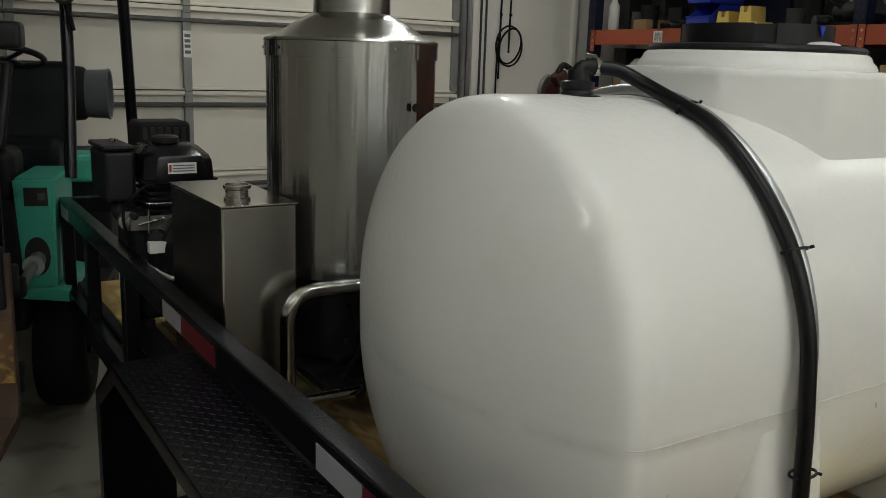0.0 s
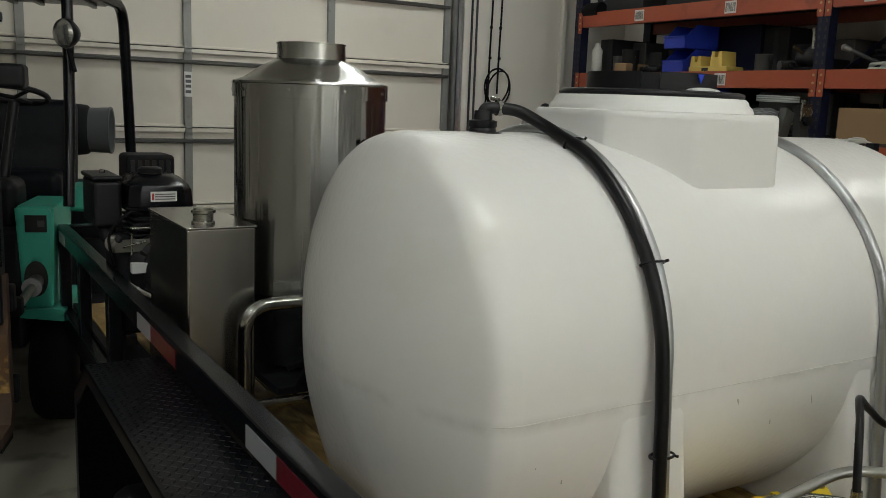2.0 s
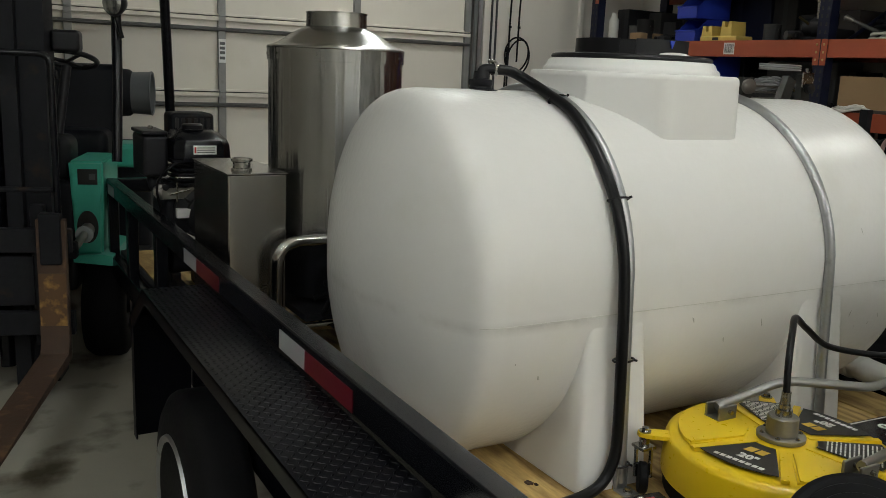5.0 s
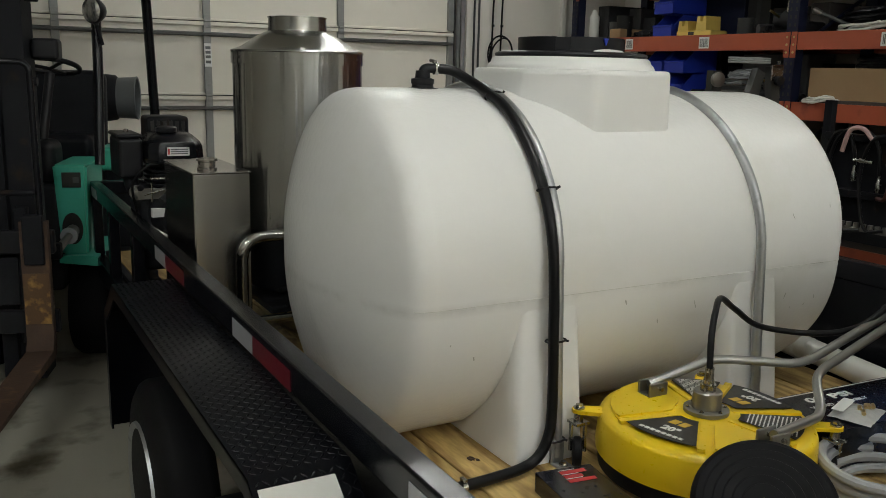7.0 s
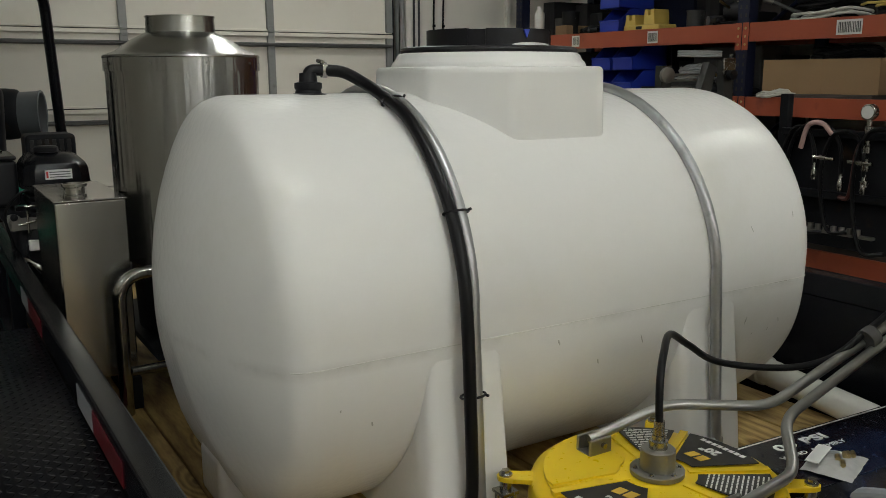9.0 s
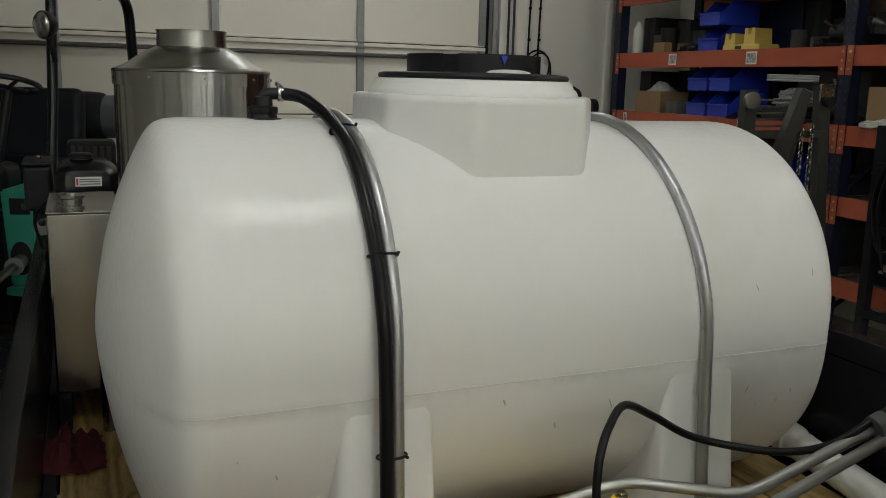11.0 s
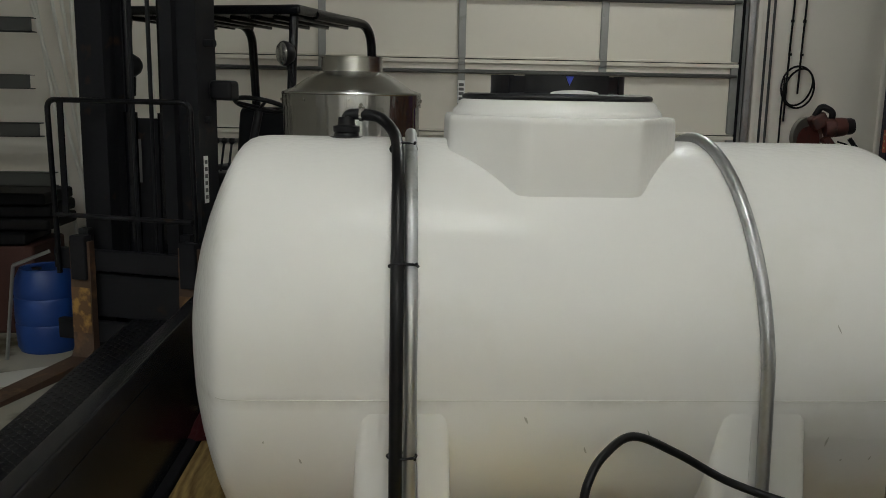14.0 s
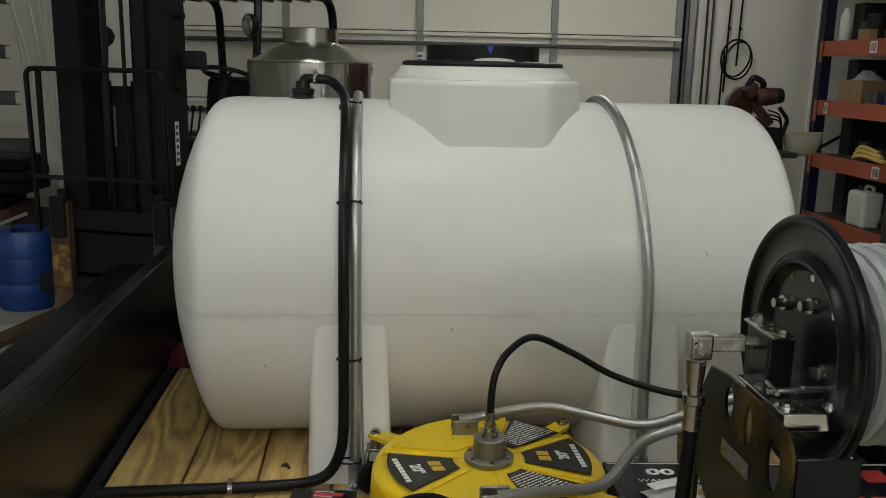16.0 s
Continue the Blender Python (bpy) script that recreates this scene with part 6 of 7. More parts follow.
    lathe(bm, (0.43, 1.14, 1.385), (1, 0, 0), [(0, 0.125), (0.0, 0.132), (0.12, 0.138), (0.135, 0.144), (0.14, 0.138), (0.135, 0.128), (0.02, 0.120)], 36)
    part("collar", bm, "grey_paint", cyl, m=FORK)
    bm = B()
    rod(bm, (0.46, 1.14, 1.385), (0.53, 1.14, 1.385), 0.022, n=10)
    part("valve", bm, "brass", cyl, m=FORK)
    for x in (-0.15, 0.22):
        bm = B()
        box(bm, (x - 0.02, 1.02, 1.03), (x + 0.02, 1.26, 1.30), 0.004)
        part("cradle", bm, "black_iron", cyl, m=FORK)


forklift()


# ---- pallet racking along the east wall ----
RX0, RX1 = 4.92, 5.80
LEVELS = (0.50, 0.985, 1.405, 1.865, 2.36, 2.95)          # beam middles


def upright(y):
    u = thing("rack_upright", (RX0, y, 0), "dark blue punched steel rack upright", "rack upright", "racking along the wall")
    for x in (RX0, RX1 - 0.08):
        bm = B()
        w = 0.045
        box(bm, (x, y - w, 0.004), (x + 0.006, y + w, 3.3), 0.001)
        box(bm, (x, y - w, 0.004), (x + 0.08, y - w + 0.005, 3.3), 0.001)
        box(bm, (x, y + w - 0.005, 0.004), (x + 0.08, y + w, 3.3), 0.001)
        post = part("post", bm, "rack_blue", u)
        if x == RX0:
            for z in [0.9 + 0.051 * k for k in range(36)]:
                for dy in (-0.021, 0.021):
                    bm = B()
                    prism(bm, [(y + dy - 0.008, z - 0.012), (y + dy + 0.008, z - 0.012), (y + dy + 0.005, z + 0.012), (y + dy - 0.005, z + 0.012)], x - 0.0012, x - 0.0002, "x")
                    part("slot", bm, "decal_black", post)
    for k in range(4):
        bm = B()
        rod(bm, (RX0 + 0.04, y, 0.3 + k * 0.75), (RX1 - 0.05, y, 0.75 + k * 0.75), 0.014, n=8)
        part("brace", bm, "rack_blue", u)


def bay(y0, y1, levels):
    for z in levels:
        b = thing("rack_shelf", (RX0, (y0 + y1) / 2, z), "orange rack beams with a dark board deck", "rack shelf", "racking along the wall")
        for x in (RX0 + 0.004, RX1 - 0.06):
            bm = B()
            prism(bm, [(x, z - 0.058), (x + 0.05, z - 0.058), (x + 0.05, z + 0.030), (x + 0.022, z + 0.030), (x + 0.022, z + 0.058), (x, z + 0.058)], y0 + 0.05, y1 - 0.05, "y")
            beam = part("beam", bm, "orange", b)
            if x < RX0 + 0.1:
                for ya, s in ((y0 + 0.05, 1), (y1 - 0.05, -1)):
                    bm = B()
                    a, c = sorted((ya, ya - s * 0.045))
                    box(bm, (x - 0.010, a, z - 0.11), (x - 0.005, c, z + 0.06), 0.001)
                    clip = part("end_clip", bm, "orange", beam)
                    for k in range(3):
                        bm = B()
                        lathe(bm, (x - 0.010, (a + c) / 2, z - 0.075 + k * 0.05), (-1, 0, 0), [(0, 0.009), (0.003, 0.007)], 10)
                        part("rivet", bm, "brass", clip)
        bm = B()
        box(bm, (RX0 + 0.03, y0 + 0.05, z + 0.032), (RX1 - 0.04, y1 - 0.05, z + 0.050), 0.002)
        part("deck_board", bm, "dark_board", b)


for y in (5.58, 3.20, 0.80):
    upright(y)
bay(3.20, 5.58, LEVELS)
bay(0.80, 3.20, LEVELS)


def shelf_tag(y, z, w=0.10):
    t = thing("shelf_tag", (RX0 + 0.003, y, z), "white barcode tag on an orange rack beam", "label", "tags on the rack beams")
    bm = B()
    box(bm, (RX0 + 0.0015, y - w / 2, z - 0.042), (RX0 + 0.0035, y + w / 2, z + 0.042))
    c = part("card", bm, "print_white", t)
    bm = B()
    rng = random.Random(int(y * 100))
    yy = y - w / 2 + 0.008
    while yy < y + w / 2 - 0.012:
        d = 0.003 + rng.random() * 0.005
        box(bm, (RX0 + 0.0006, yy, z - 0.03), (RX0 + 0.0014, yy + d, z + 0.030))
        yy += d + 0.003 + rng.random() * 0.003
    part("bars", bm, "print_grey", c)


for y, z, w in ((4.83, 1.865, 0.09), (3.99, 1.865, 0.10), (2.46, 1.865, 0.16), (4.85, 2.36, 0.10), (3.95, 2.36, 0.10), (2.9, 2.36, 0.08), (4.62, 0.985, 0.09), (4.0, 1.405, 0.14), (5.40, 1.405, 0.05)):
    shelf_tag(y, z, w)


def shelf_top(k):
    return LEVELS[k] + 0.0505


def stack_bin(x, y, z, w=0.21, d=0.36, h=0.18, mat="bin_blue", label="blue open-front stacking bin"):
    """Open-fronted bin with a sloping mouth towards the aisle."""
    b = thing("stacking_bin", (x, y, z), label, "bin", "stacking bins on the rack")
    t = 0.006
    bm = B()
    box(bm, (x, y - w / 2, z), (x + d, y + w / 2, z + t))
    box(bm, (x + d - t, y - w / 2, z), (x + d, y + w / 2, z + h))
    side = [(x, z), (x + d, z), (x + d, z + h), (x + 0.12, z + h), (x + 0.03, z + h * 0.55), (x, z + h * 0.55)]
    for yy in (y - w / 2, y + w / 2 - t):
        prism(bm, side, yy, yy + t, "y")
    box(bm, (x, y - w / 2, z), (x + t, y + w / 2, z + h * 0.5))
    box(bm, (x - 0.012, y - w / 2, z + h * 0.46), (x + 0.004, y + w / 2, z + h * 0.52), 0.002)
    part("tub", bm, mat, b)


def carton(x0, y0, z0, x1, y1, z1, mat="cardboard", label="brown cardboard box on the rack", rot=0.0, open_top=False):
    c = thing("carton", ((x0 + x1) / 2, (y0 + y1) / 2, z0), label, "carton")
    m = Matrix.Translation(((x0 + x1) / 2, (y0 + y1) / 2, 0)) @ Matrix.Rotation(radians(rot), 4, "Z") @ Matrix.Translation((-(x0 + x1) / 2, -(y0 + y1) / 2, 0))
    bm = B()
    if open_top:
        t = 0.006
        box(bm, (x0, y0, z0), (x1, y1, z0 + t))
        box(bm, (x0, y0, z0), (x0 + t, y1, z1))
        box(bm, (x1 - t, y0, z0), (x1, y1, z1))
        box(bm, (x0, y0, z0), (x1, y0 + t, z1))
        box(bm, (x0, y1 - t, z0), (x1, y1, z1))
    else:
        box(bm, (x0, y0, z0), (x1, y1, z1), 0.006)
    body = part("box", bm, mat, c, m=m)
    bm = B()
    box(bm, (x0 - 0.0012, (y0 + y1) / 2 - 0.02, z0 + 0.01), (x0 - 0.0002, (y0 + y1) / 2 + 0.02, z1 - 0.008))
    part("tape", bm, mat, body, m=m)
    return c


def tool_case(x, y, z, w, h, d, mat="dark_goods", label="black tool case on the rack"):
    c = thing("tool_case", (x, y, z), label, "tool case")
    bm = B()
    box(bm, (x, y - w / 2, z), (x + d, y + w / 2, z + h), 0.015, seg=3)
    part("shell", bm, mat, c)
    bm = B()
    sweep(bm, rounded_path([(x - 0.001, y - 0.05, z + h * 0.6), (x - 0.025, y - 0.05, z + h * 0.6), (x - 0.025, y + 0.05, z + h * 0.6), (x - 0.001, y + 0.05, z + h * 0.6)], 0.01), 0.006, 6)
    part("handle", bm, "black_plastic", c)
    for s in (-1, 1):
        bm = B()
        box(bm, (x - 0.006, y + s * w * 0.33 - 0.012, z + h * 0.45), (x + 0.001, y + s * w * 0.33 + 0.012, z + h * 0.62), 0.002)
        part("latch", bm, "zinc_dark", c)


def cable_heap(x, y, z, mat, r, spread, n, seed, label, cat="cable"):
    rng = random.Random(seed)
    bm = B()
    for k in range(n):
        a0 = rng.random() * 6
        R = spread * (0.55 + 0.45 * rng.random())
        pts = []
        for i in range(22):
            a = a0 + i * 0.33
            pts.append((x + R * 0.55 * math.cos(a) + rng.uniform(-0.01, 0.01), y + R * math.sin(a), z + r + k * r * 1.5 + rng.random() * r + 0.02 * max(0, math.sin(a * 2))))
        sweep(bm, spline(pts, 3), r, 7)
    tagged(part("cable_coil", bm, mat), label, cat, kind="stuff")


z3, z2, z1, z4, z0 = (shelf_top(k) for k in (3, 2, 1, 4, 0))
# on the upper shelf
carton(RX0 + 0.06, 5.02, z3, RX0 + 0.32, 5.16, z3 + 0.085)
bm = B()
lathe(bm, (RX0 + 0.12, 5.45, z3), (0, 0, 1), [(0, 0.04), (0.005, 0.043), (0.2, 0.043), (0.23, 0.025), (0.25, 0.022), (0.26, 0.022)], 20)
tagged(part("spray_bottle", bm, "pvc"), "tall pale plastic bottle on the rack", "bottle")
stack_bin(RX0 + 0.05, 4.50, z3)
stack_bin(RX0 + 0.05, 4.50, z3 + 0.181)


def yellow_tray(x, y, z):
    t = thing("tool_holder", (x, y, z), "yellow moulded tool holder with slots", "tool holder")
    bm = B()
    box(bm, (x, y - 0.20, z), (x + 0.18, y + 0.16, z + 0.045), 0.01)
    part("base", bm, "bin_yellow", t)
    for yy, h in ((y + 0.10, 0.12), (y - 0.09, 0.15)):
        bm = B()
        prism(bm, [(yy - 0.055, z + 0.04), (yy + 0.055, z + 0.04), (yy + 0.045, z + h), (yy + 0.02, z + h), (yy + 0.012, z + h - 0.04), (yy - 0.012, z + h - 0.04), (yy - 0.02, z + h), (yy - 0.045, z + h)], x + 0.01, x + 0.16, "x")
        part("fin", bm, "bin_yellow", t)
    bm = B()
    box(bm, (x - 0.002, y - 0.03, z + 0.012), (x - 0.0005, y + 0.03, z + 0.034))
    part("slot", bm, "decal_black", t)


yellow_tray(RX0 + 0.04, 4.17, z3)


def pump_unit(x, y, z, seed, label="dark pump with brass fittings on the rack"):
    rng = random.Random(seed)
    p = thing("pump", (x, y, z), label, "pump")
    bm = B()
    box(bm, (x, y - 0.12, z), (x + 0.2, y + 0.12, z + 0.03), 0.005)
    part("base", bm, "black_iron", p)
    bm = B()
    lathe(bm, (x + 0.1, y - 0.12, z + 0.10), (0, 1, 0), [(0, 0.03), (0.0, 0.065), (0.12, 0.07), (0.125, 0.05), (0.2, 0.05), (0.22, 0.03)], 24)
    part("housing", bm, "dark_goods", p)
    bm = B()
    rod(bm, (x + 0.06, y - 0.04, z + 0.15), (x + 0.06, y - 0.04, z + 0.26), 0.014, n=10)
    lathe(bm, (x + 0.06, y - 0.04, z + 0.26), (0, 0, 1), [(0, 0.02), (0.02, 0.02), (0.02, 0.01)], 12)
    part("riser", bm, "zinc", p)
    bm = B()
    rod(bm, (x + 0.05, y + 0.03, z + 0.12), (x - 0.02, y + 0.05, z + 0.16), 0.009, n=8)
    part("tap", bm, "brass", p)


pump_unit(RX0 + 0.06, 3.38, z3, 1)


def paint_can(x, y, z, r, h, mat):
    c = thing("metal_can", (x, y, z), "dark metal can with a wire handle on the rack", "can", "cans on the rack")
    bm = B()
    lathe(bm, (x, y, z), (0, 0, 1), [(0, r * 0.97), (0.004, r), (h - 0.012, r), (h - 0.008, r * 1.03), (h, r * 1.03), (h, r * 0.9), (h - 0.006, r * 0.88), (h - 0.006, 0.001)], 24)
    part("body", bm, mat, c)
    bm = B()
    sweep(bm, [(x - 0.004 - 0.3 * r * math.sin(a), y + r * 1.02 * math.cos(a), z + h * 0.75 - r * 0.9 * math.sin(a) * 0.5) for a in (math.pi * i / 12 for i in range(13))], 0.002, 5)
    part("wire_handle", bm, "zinc_dark", c)


def power_tool(x, y, z, turn, mat):
    """A corded drill lying on its side: motor, gear nose, grip, lead."""
    m = Matrix.Translation((x, y, z + 0.04)) @ Matrix.Rotation(turn, 4, "Z")
    t = thing("power_drill", (x, y, z), "dark corded power drill lying on the rack", "power tool", "tools on the rack")
    bm = B()
    lathe(bm, (-0.09, 0, 0), (1, 0, 0), [(0, 0.02), (0.004, 0.036), (0.10, 0.040), (0.12, 0.030), (0.16, 0.026), (0.165, 0.016), (0.20, 0.014), (0.21, 0.006)], 18)
    part("motor_body", bm, mat, t, m=m)
    bm = B()
    box(bm, (-0.085, -0.14, -0.022), (-0.035, -0.02, 0.022), 0.014, seg=3)
    part("grip", bm, "black_plastic", t, m=m)
    bm = B()
    sweep(bm, spline([(-0.06, -0.14, 0), (-0.07, -0.19, -0.02), (-0.02, -0.22, -0.034), (0.06, -0.17, -0.034), (0.10, -0.10, -0.034)], 5), 0.005, 6)
    part("lead", bm, "rubber", t, m=m)


def ratchet_bar(x, y, z, ln, turn, lift):
    b = thing("steel_bar", (x, y, z), "dark steel bar tool leaning in the rack", "bar tool", "tools on the rack")
    m = Matrix.Translation((x, y, z)) @ Matrix.Rotation(turn, 4, "Z") @ Matrix.Rotation(-lift, 4, "Y")
    bm = B()
    rod(bm, (0, 0, 0.014), (ln, 0, 0.014), 0.012, n=10)
    part("shaft", bm, "grey_goods", b, m=m)
    bm = B()
    lathe(bm, (ln, 0, 0.014), (1, 0, 0), [(0, 0.016), (0.05, 0.022), (0.06, 0.01)], 12)
    part("head", bm, "zinc_dark", b, m=m)


def mixed_goods(y0, y1, z, tallest, seed):
    """Made-up dark boxes stand in for a shelf's shaded back, with tools and cans lying before them."""
    rng = random.Random(seed)
    y = y0
    while y < y1 - 0.08:
        w = min(rng.uniform(0.16, 0.42), y1 - y)
        h = tallest * rng.uniform(0.55, 1.0)
        carton(RX0 + 0.42 + rng.random() * 0.1, y + 0.01, z, RX0 + 0.80, y + w - 0.01, z + h, rng.choice(("dark_goods", "dark_board", "dark_goods", "grey_goods")), "filler box for the dark back of the rack", rng.uniform(-5, 5))
        y += w
    y = y0 + 0.08
    while y < y1 - 0.10:
        kind = rng.random()
        x = RX0 + 0.13 + rng.random() * 0.14
        if kind < 0.34:
            power_tool(x, y, z, rng.uniform(0, 6.28), rng.choice(("dark_goods", "black_plastic", "red_tool", "grey_goods")))
        elif kind < 0.58:
            r = rng.uniform(0.045, 0.075)
            paint_can(x, y, z, r, r * rng.uniform(2.0, 2.8), rng.choice(("dark_goods", "grey_goods", "rack_blue")))
        elif kind < 0.76:
            ratchet_bar(x, y, z, rng.uniform(0.2, 0.34), rng.uniform(0.6, 2.4), rng.uniform(0.0, 0.7))
        else:
            tool_case(x, y, z, 0.15, rng.uniform(0.06, 0.13), 0.22, "dark_goods", "small black tool case on the rack")
        y += rng.uniform(0.13, 0.21)


# added fillers that block the bright wall seen past the rack's end
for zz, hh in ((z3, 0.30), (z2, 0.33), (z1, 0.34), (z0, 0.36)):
    carton(RX0 + 0.22, 5.38, zz, RX0 + 0.84, 5.53, zz + hh, "dark_goods", "tall dark filler box closing the end of the rack")
mixed_goods(4.66, 5.36, z3, 0.34, 31)
mixed_goods(3.26, 4.02, z3, 0.36, 32)
mixed_goods(3.26, 4.22, z2, 0.33, 33)
mixed_goods(4.22, 5.36, z1, 0.33, 34)
mixed_goods(3.26, 3.50, z1, 0.33, 35)
mixed_goods(4.20, 5.36, z0, 0.36, 36)
mixed_goods(0.90, 3.10, z3, 0.34, 37)
mixed_goods(0.90, 2.20, z2, 0.34, 38)
# added dark fillers, their colour standing in for the shelves' shaded interior
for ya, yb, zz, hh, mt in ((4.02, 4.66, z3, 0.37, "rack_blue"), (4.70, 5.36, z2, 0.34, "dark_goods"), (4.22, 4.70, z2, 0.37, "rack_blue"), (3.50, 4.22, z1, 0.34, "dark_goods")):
    carton(RX0 + 0.46, ya + 0.02, zz, RX0 + 0.80, yb - 0.02, zz + hh, mt, "large filler box for the dark back of the rack")
cable_heap(RX0 + 0.30, 2.72, z3, "hose", 0.011, 0.30, 9, 5, "heap of black cable on the rack")
cable_heap(RX0 + 0.18, 2.70, z3, "pvc", 0.009, 0.28, 3, 6, "loops of white hose on the rack", "hose")
cable_heap(RX0 + 0.25, 2.30, z3 + 0.06, "bin_yellow", 0.008, 0.25, 2, 7, "loops of yellow cord on the rack", "cord")
tool_case(RX0 + 0.15, 1.5, z3, 0.5, 0.25, 0.4)
# on the middle shelf
carton(RX0 + 0.07, 5.06, z2, RX0 + 0.36, 5.36, z2 + 0.17, rot=4)
bm = B()
n = 10
vs = {}
for j in range(n + 1):
    for i in range(n + 1):
        u, v = i / n, j / n
        h = 0.10 * math.sin(math.pi * u) * math.sin(math.pi * v) * (0.7 + 0.5 * noise.noise(Vector((u * 6, v * 6, 1)))) + 0.002
        vs[i, j] = bm.verts.new((RX0 + 0.10 + 0.22 * u, 5.12 + 0.17 * v, z2 + 0.17 + h))
for j in range(n):
    for i in range(n):
        bm.faces.new((vs[i, j], vs[i + 1, j], vs[i + 1, j + 1], vs[i, j + 1]))
tagged(part("plastic_bag", bm, "clear_bag"), "crumpled milky plastic bag on a cardboard box", "bag")
carton(RX0 + 0.05, 4.80, z2, RX0 + 0.30, 4.94, z2 + 0.10, "grey_goods", "small grey box on the rack")
for yy in (4.58, 4.34):
    stack_bin(RX0 + 0.05, yy, z2)
    stack_bin(RX0 + 0.05, yy, z2 + 0.181)
tool_case(RX0 + 0.35, 3.62, z2, 0.6, 0.34, 0.3, "grey_goods", "grey machine casing at the back of the rack")
cable_heap(RX0 + 0.16, 3.72, z2 + 0.10, "grey_hose", 0.007, 0.17, 9, 12, "coil of grey wire standing on the rack", "wire coil")
bm = B()
box(bm, (RX0 + 0.05, 3.56, z2), (RX0 + 0.28, 3.90, z2 + 0.10), 0.004)
tagged(part("wire_carton", bm, "dark_goods"), "low dark carton under a wire coil", "carton")
pump_unit(RX0 + 0.05, 3.40, z2, 2)
carton(RX0 + 0.05, 2.28, z2 + 0.03, RX0 + 0.45, 3.06, z2 + 0.235, label="long open cardboard box full of black cable", open_top=True)
bm = B()
box(bm, (RX0 + 0.03, 2.3, z2), (RX0 + 0.44, 3.08, z2 + 0.029), 0.004)
tagged(part("board", bm, "dark_board"), "flat dark board under a cardboard box", "board")
cable_heap(RX0 + 0.25, 2.62, z2 + 0.19, "hose", 0.013, 0.33, 5, 14, "black cable heaped in a cardboard box")
cable_heap(RX0 + 0.05, 2.95, z2 + 0.0, "pvc", 0.008, 0.17, 3, 16, "loops of white hose hanging at the rack edge", "hose")
tool_case(RX0 + 0.15, 1.6, z2, 0.6, 0.25, 0.4)
# lower shelves
bm = B()
for k in range(3):
    sweep(bm, spline([(RX0 + 0.05, 5.0 - 0.02 * k, z1 + 0.02 + 0.03 * k), (RX0 + 0.03, 4.85, z1 + 0.05 + 0.03 * k), (RX0 + 0.06, 4.6 + 0.05 * k, z1 + 0.02 + 0.03 * k)]), 0.018, 8)
tagged(part("strap_bundle", bm, "bin_yellow"), "bundle of yellow lifting strap on the rack", "strap")
stack_bin(RX0 + 0.05, 3.95, z1, 0.24, 0.36, 0.2)
stack_bin(RX0 + 0.05, 3.68, z1, 0.24, 0.36, 0.2)
tool_case(RX0 + 0.15, 2.6, z1, 0.7, 0.22, 0.4)
tool_case(RX0 + 0.12, 1.6, z1, 0.6, 0.25, 0.4)


def jug(x, y, z):
    j = thing("jerry_can", (x, y, z), "white plastic jug on a low shelf", "jug")
    bm = B()
    box(bm, (x - 0.08, y - 0.12, z), (x + 0.08, y + 0.12, z + 0.27), 0.03, seg=3)
    part("body", bm, "pvc", j)
    bm = B()
    lathe(bm, (x, y + 0.06, z + 0.27), (0, 0, 1), [(0, 0.025), (0.03, 0.025), (0.035, 0.02)], 16)
    part("cap", bm, "dark_goods", j)
    bm = B()
    sweep(bm, rounded_path([(x, y + 0.01, z + 0.26), (x, y + 0.01, z + 0.31), (x, y - 0.09, z + 0.31), (x, y - 0.09, z + 0.26)], 0.02), 0.012, 8)
    part("handle", bm, "pvc", j)


jug(RX0 + 0.10, 4.86, z0)
tool_case(RX0 + 0.12, 4.3, z0, 0.6, 0.3, 0.4)
tool_case(RX0 + 0.12, 3.6, z0, 0.5, 0.3, 0.4)
for y in (5.2, 4.4, 3.6, 2.7):
    tool_case(RX0 + 0.10, y, z4, 0.55, 0.24, 0.5)
# a cylinder lying on the top shelf's end
bm = B()
lathe(bm, (RX0 + 0.05, 5.63, 2.44), (0, 1, 0), [(0, 0.05), (0.0, 0.065), (0.18, 0.065), (0.2, 0.055)], 24)
for v in bm.verts:
    v.co.y -= 0.28
tagged(part("hose_drum", bm, "rubber"), "small black drum at the end of the top shelf", "drum")


# ---- stands and tools between the racking and the trailer ----
def chain(bm, top, n, L=0.034):
    x, y, z = top
    for k in range(n):
        c = Vector((x, y, z - k * L * 0.74))
        u = Vector((1, 0, 0)) if k % 2 else Vector((0, 1, 0))
        loop = [c + u * math.cos(a) * 0.010 + Vector((0, 0, 1)) * math.sin(a) * L * 0.5 for a in (2 * math.pi * i / 12 for i in range(13))]
        sweep(bm, loop, 0.0038, 5)


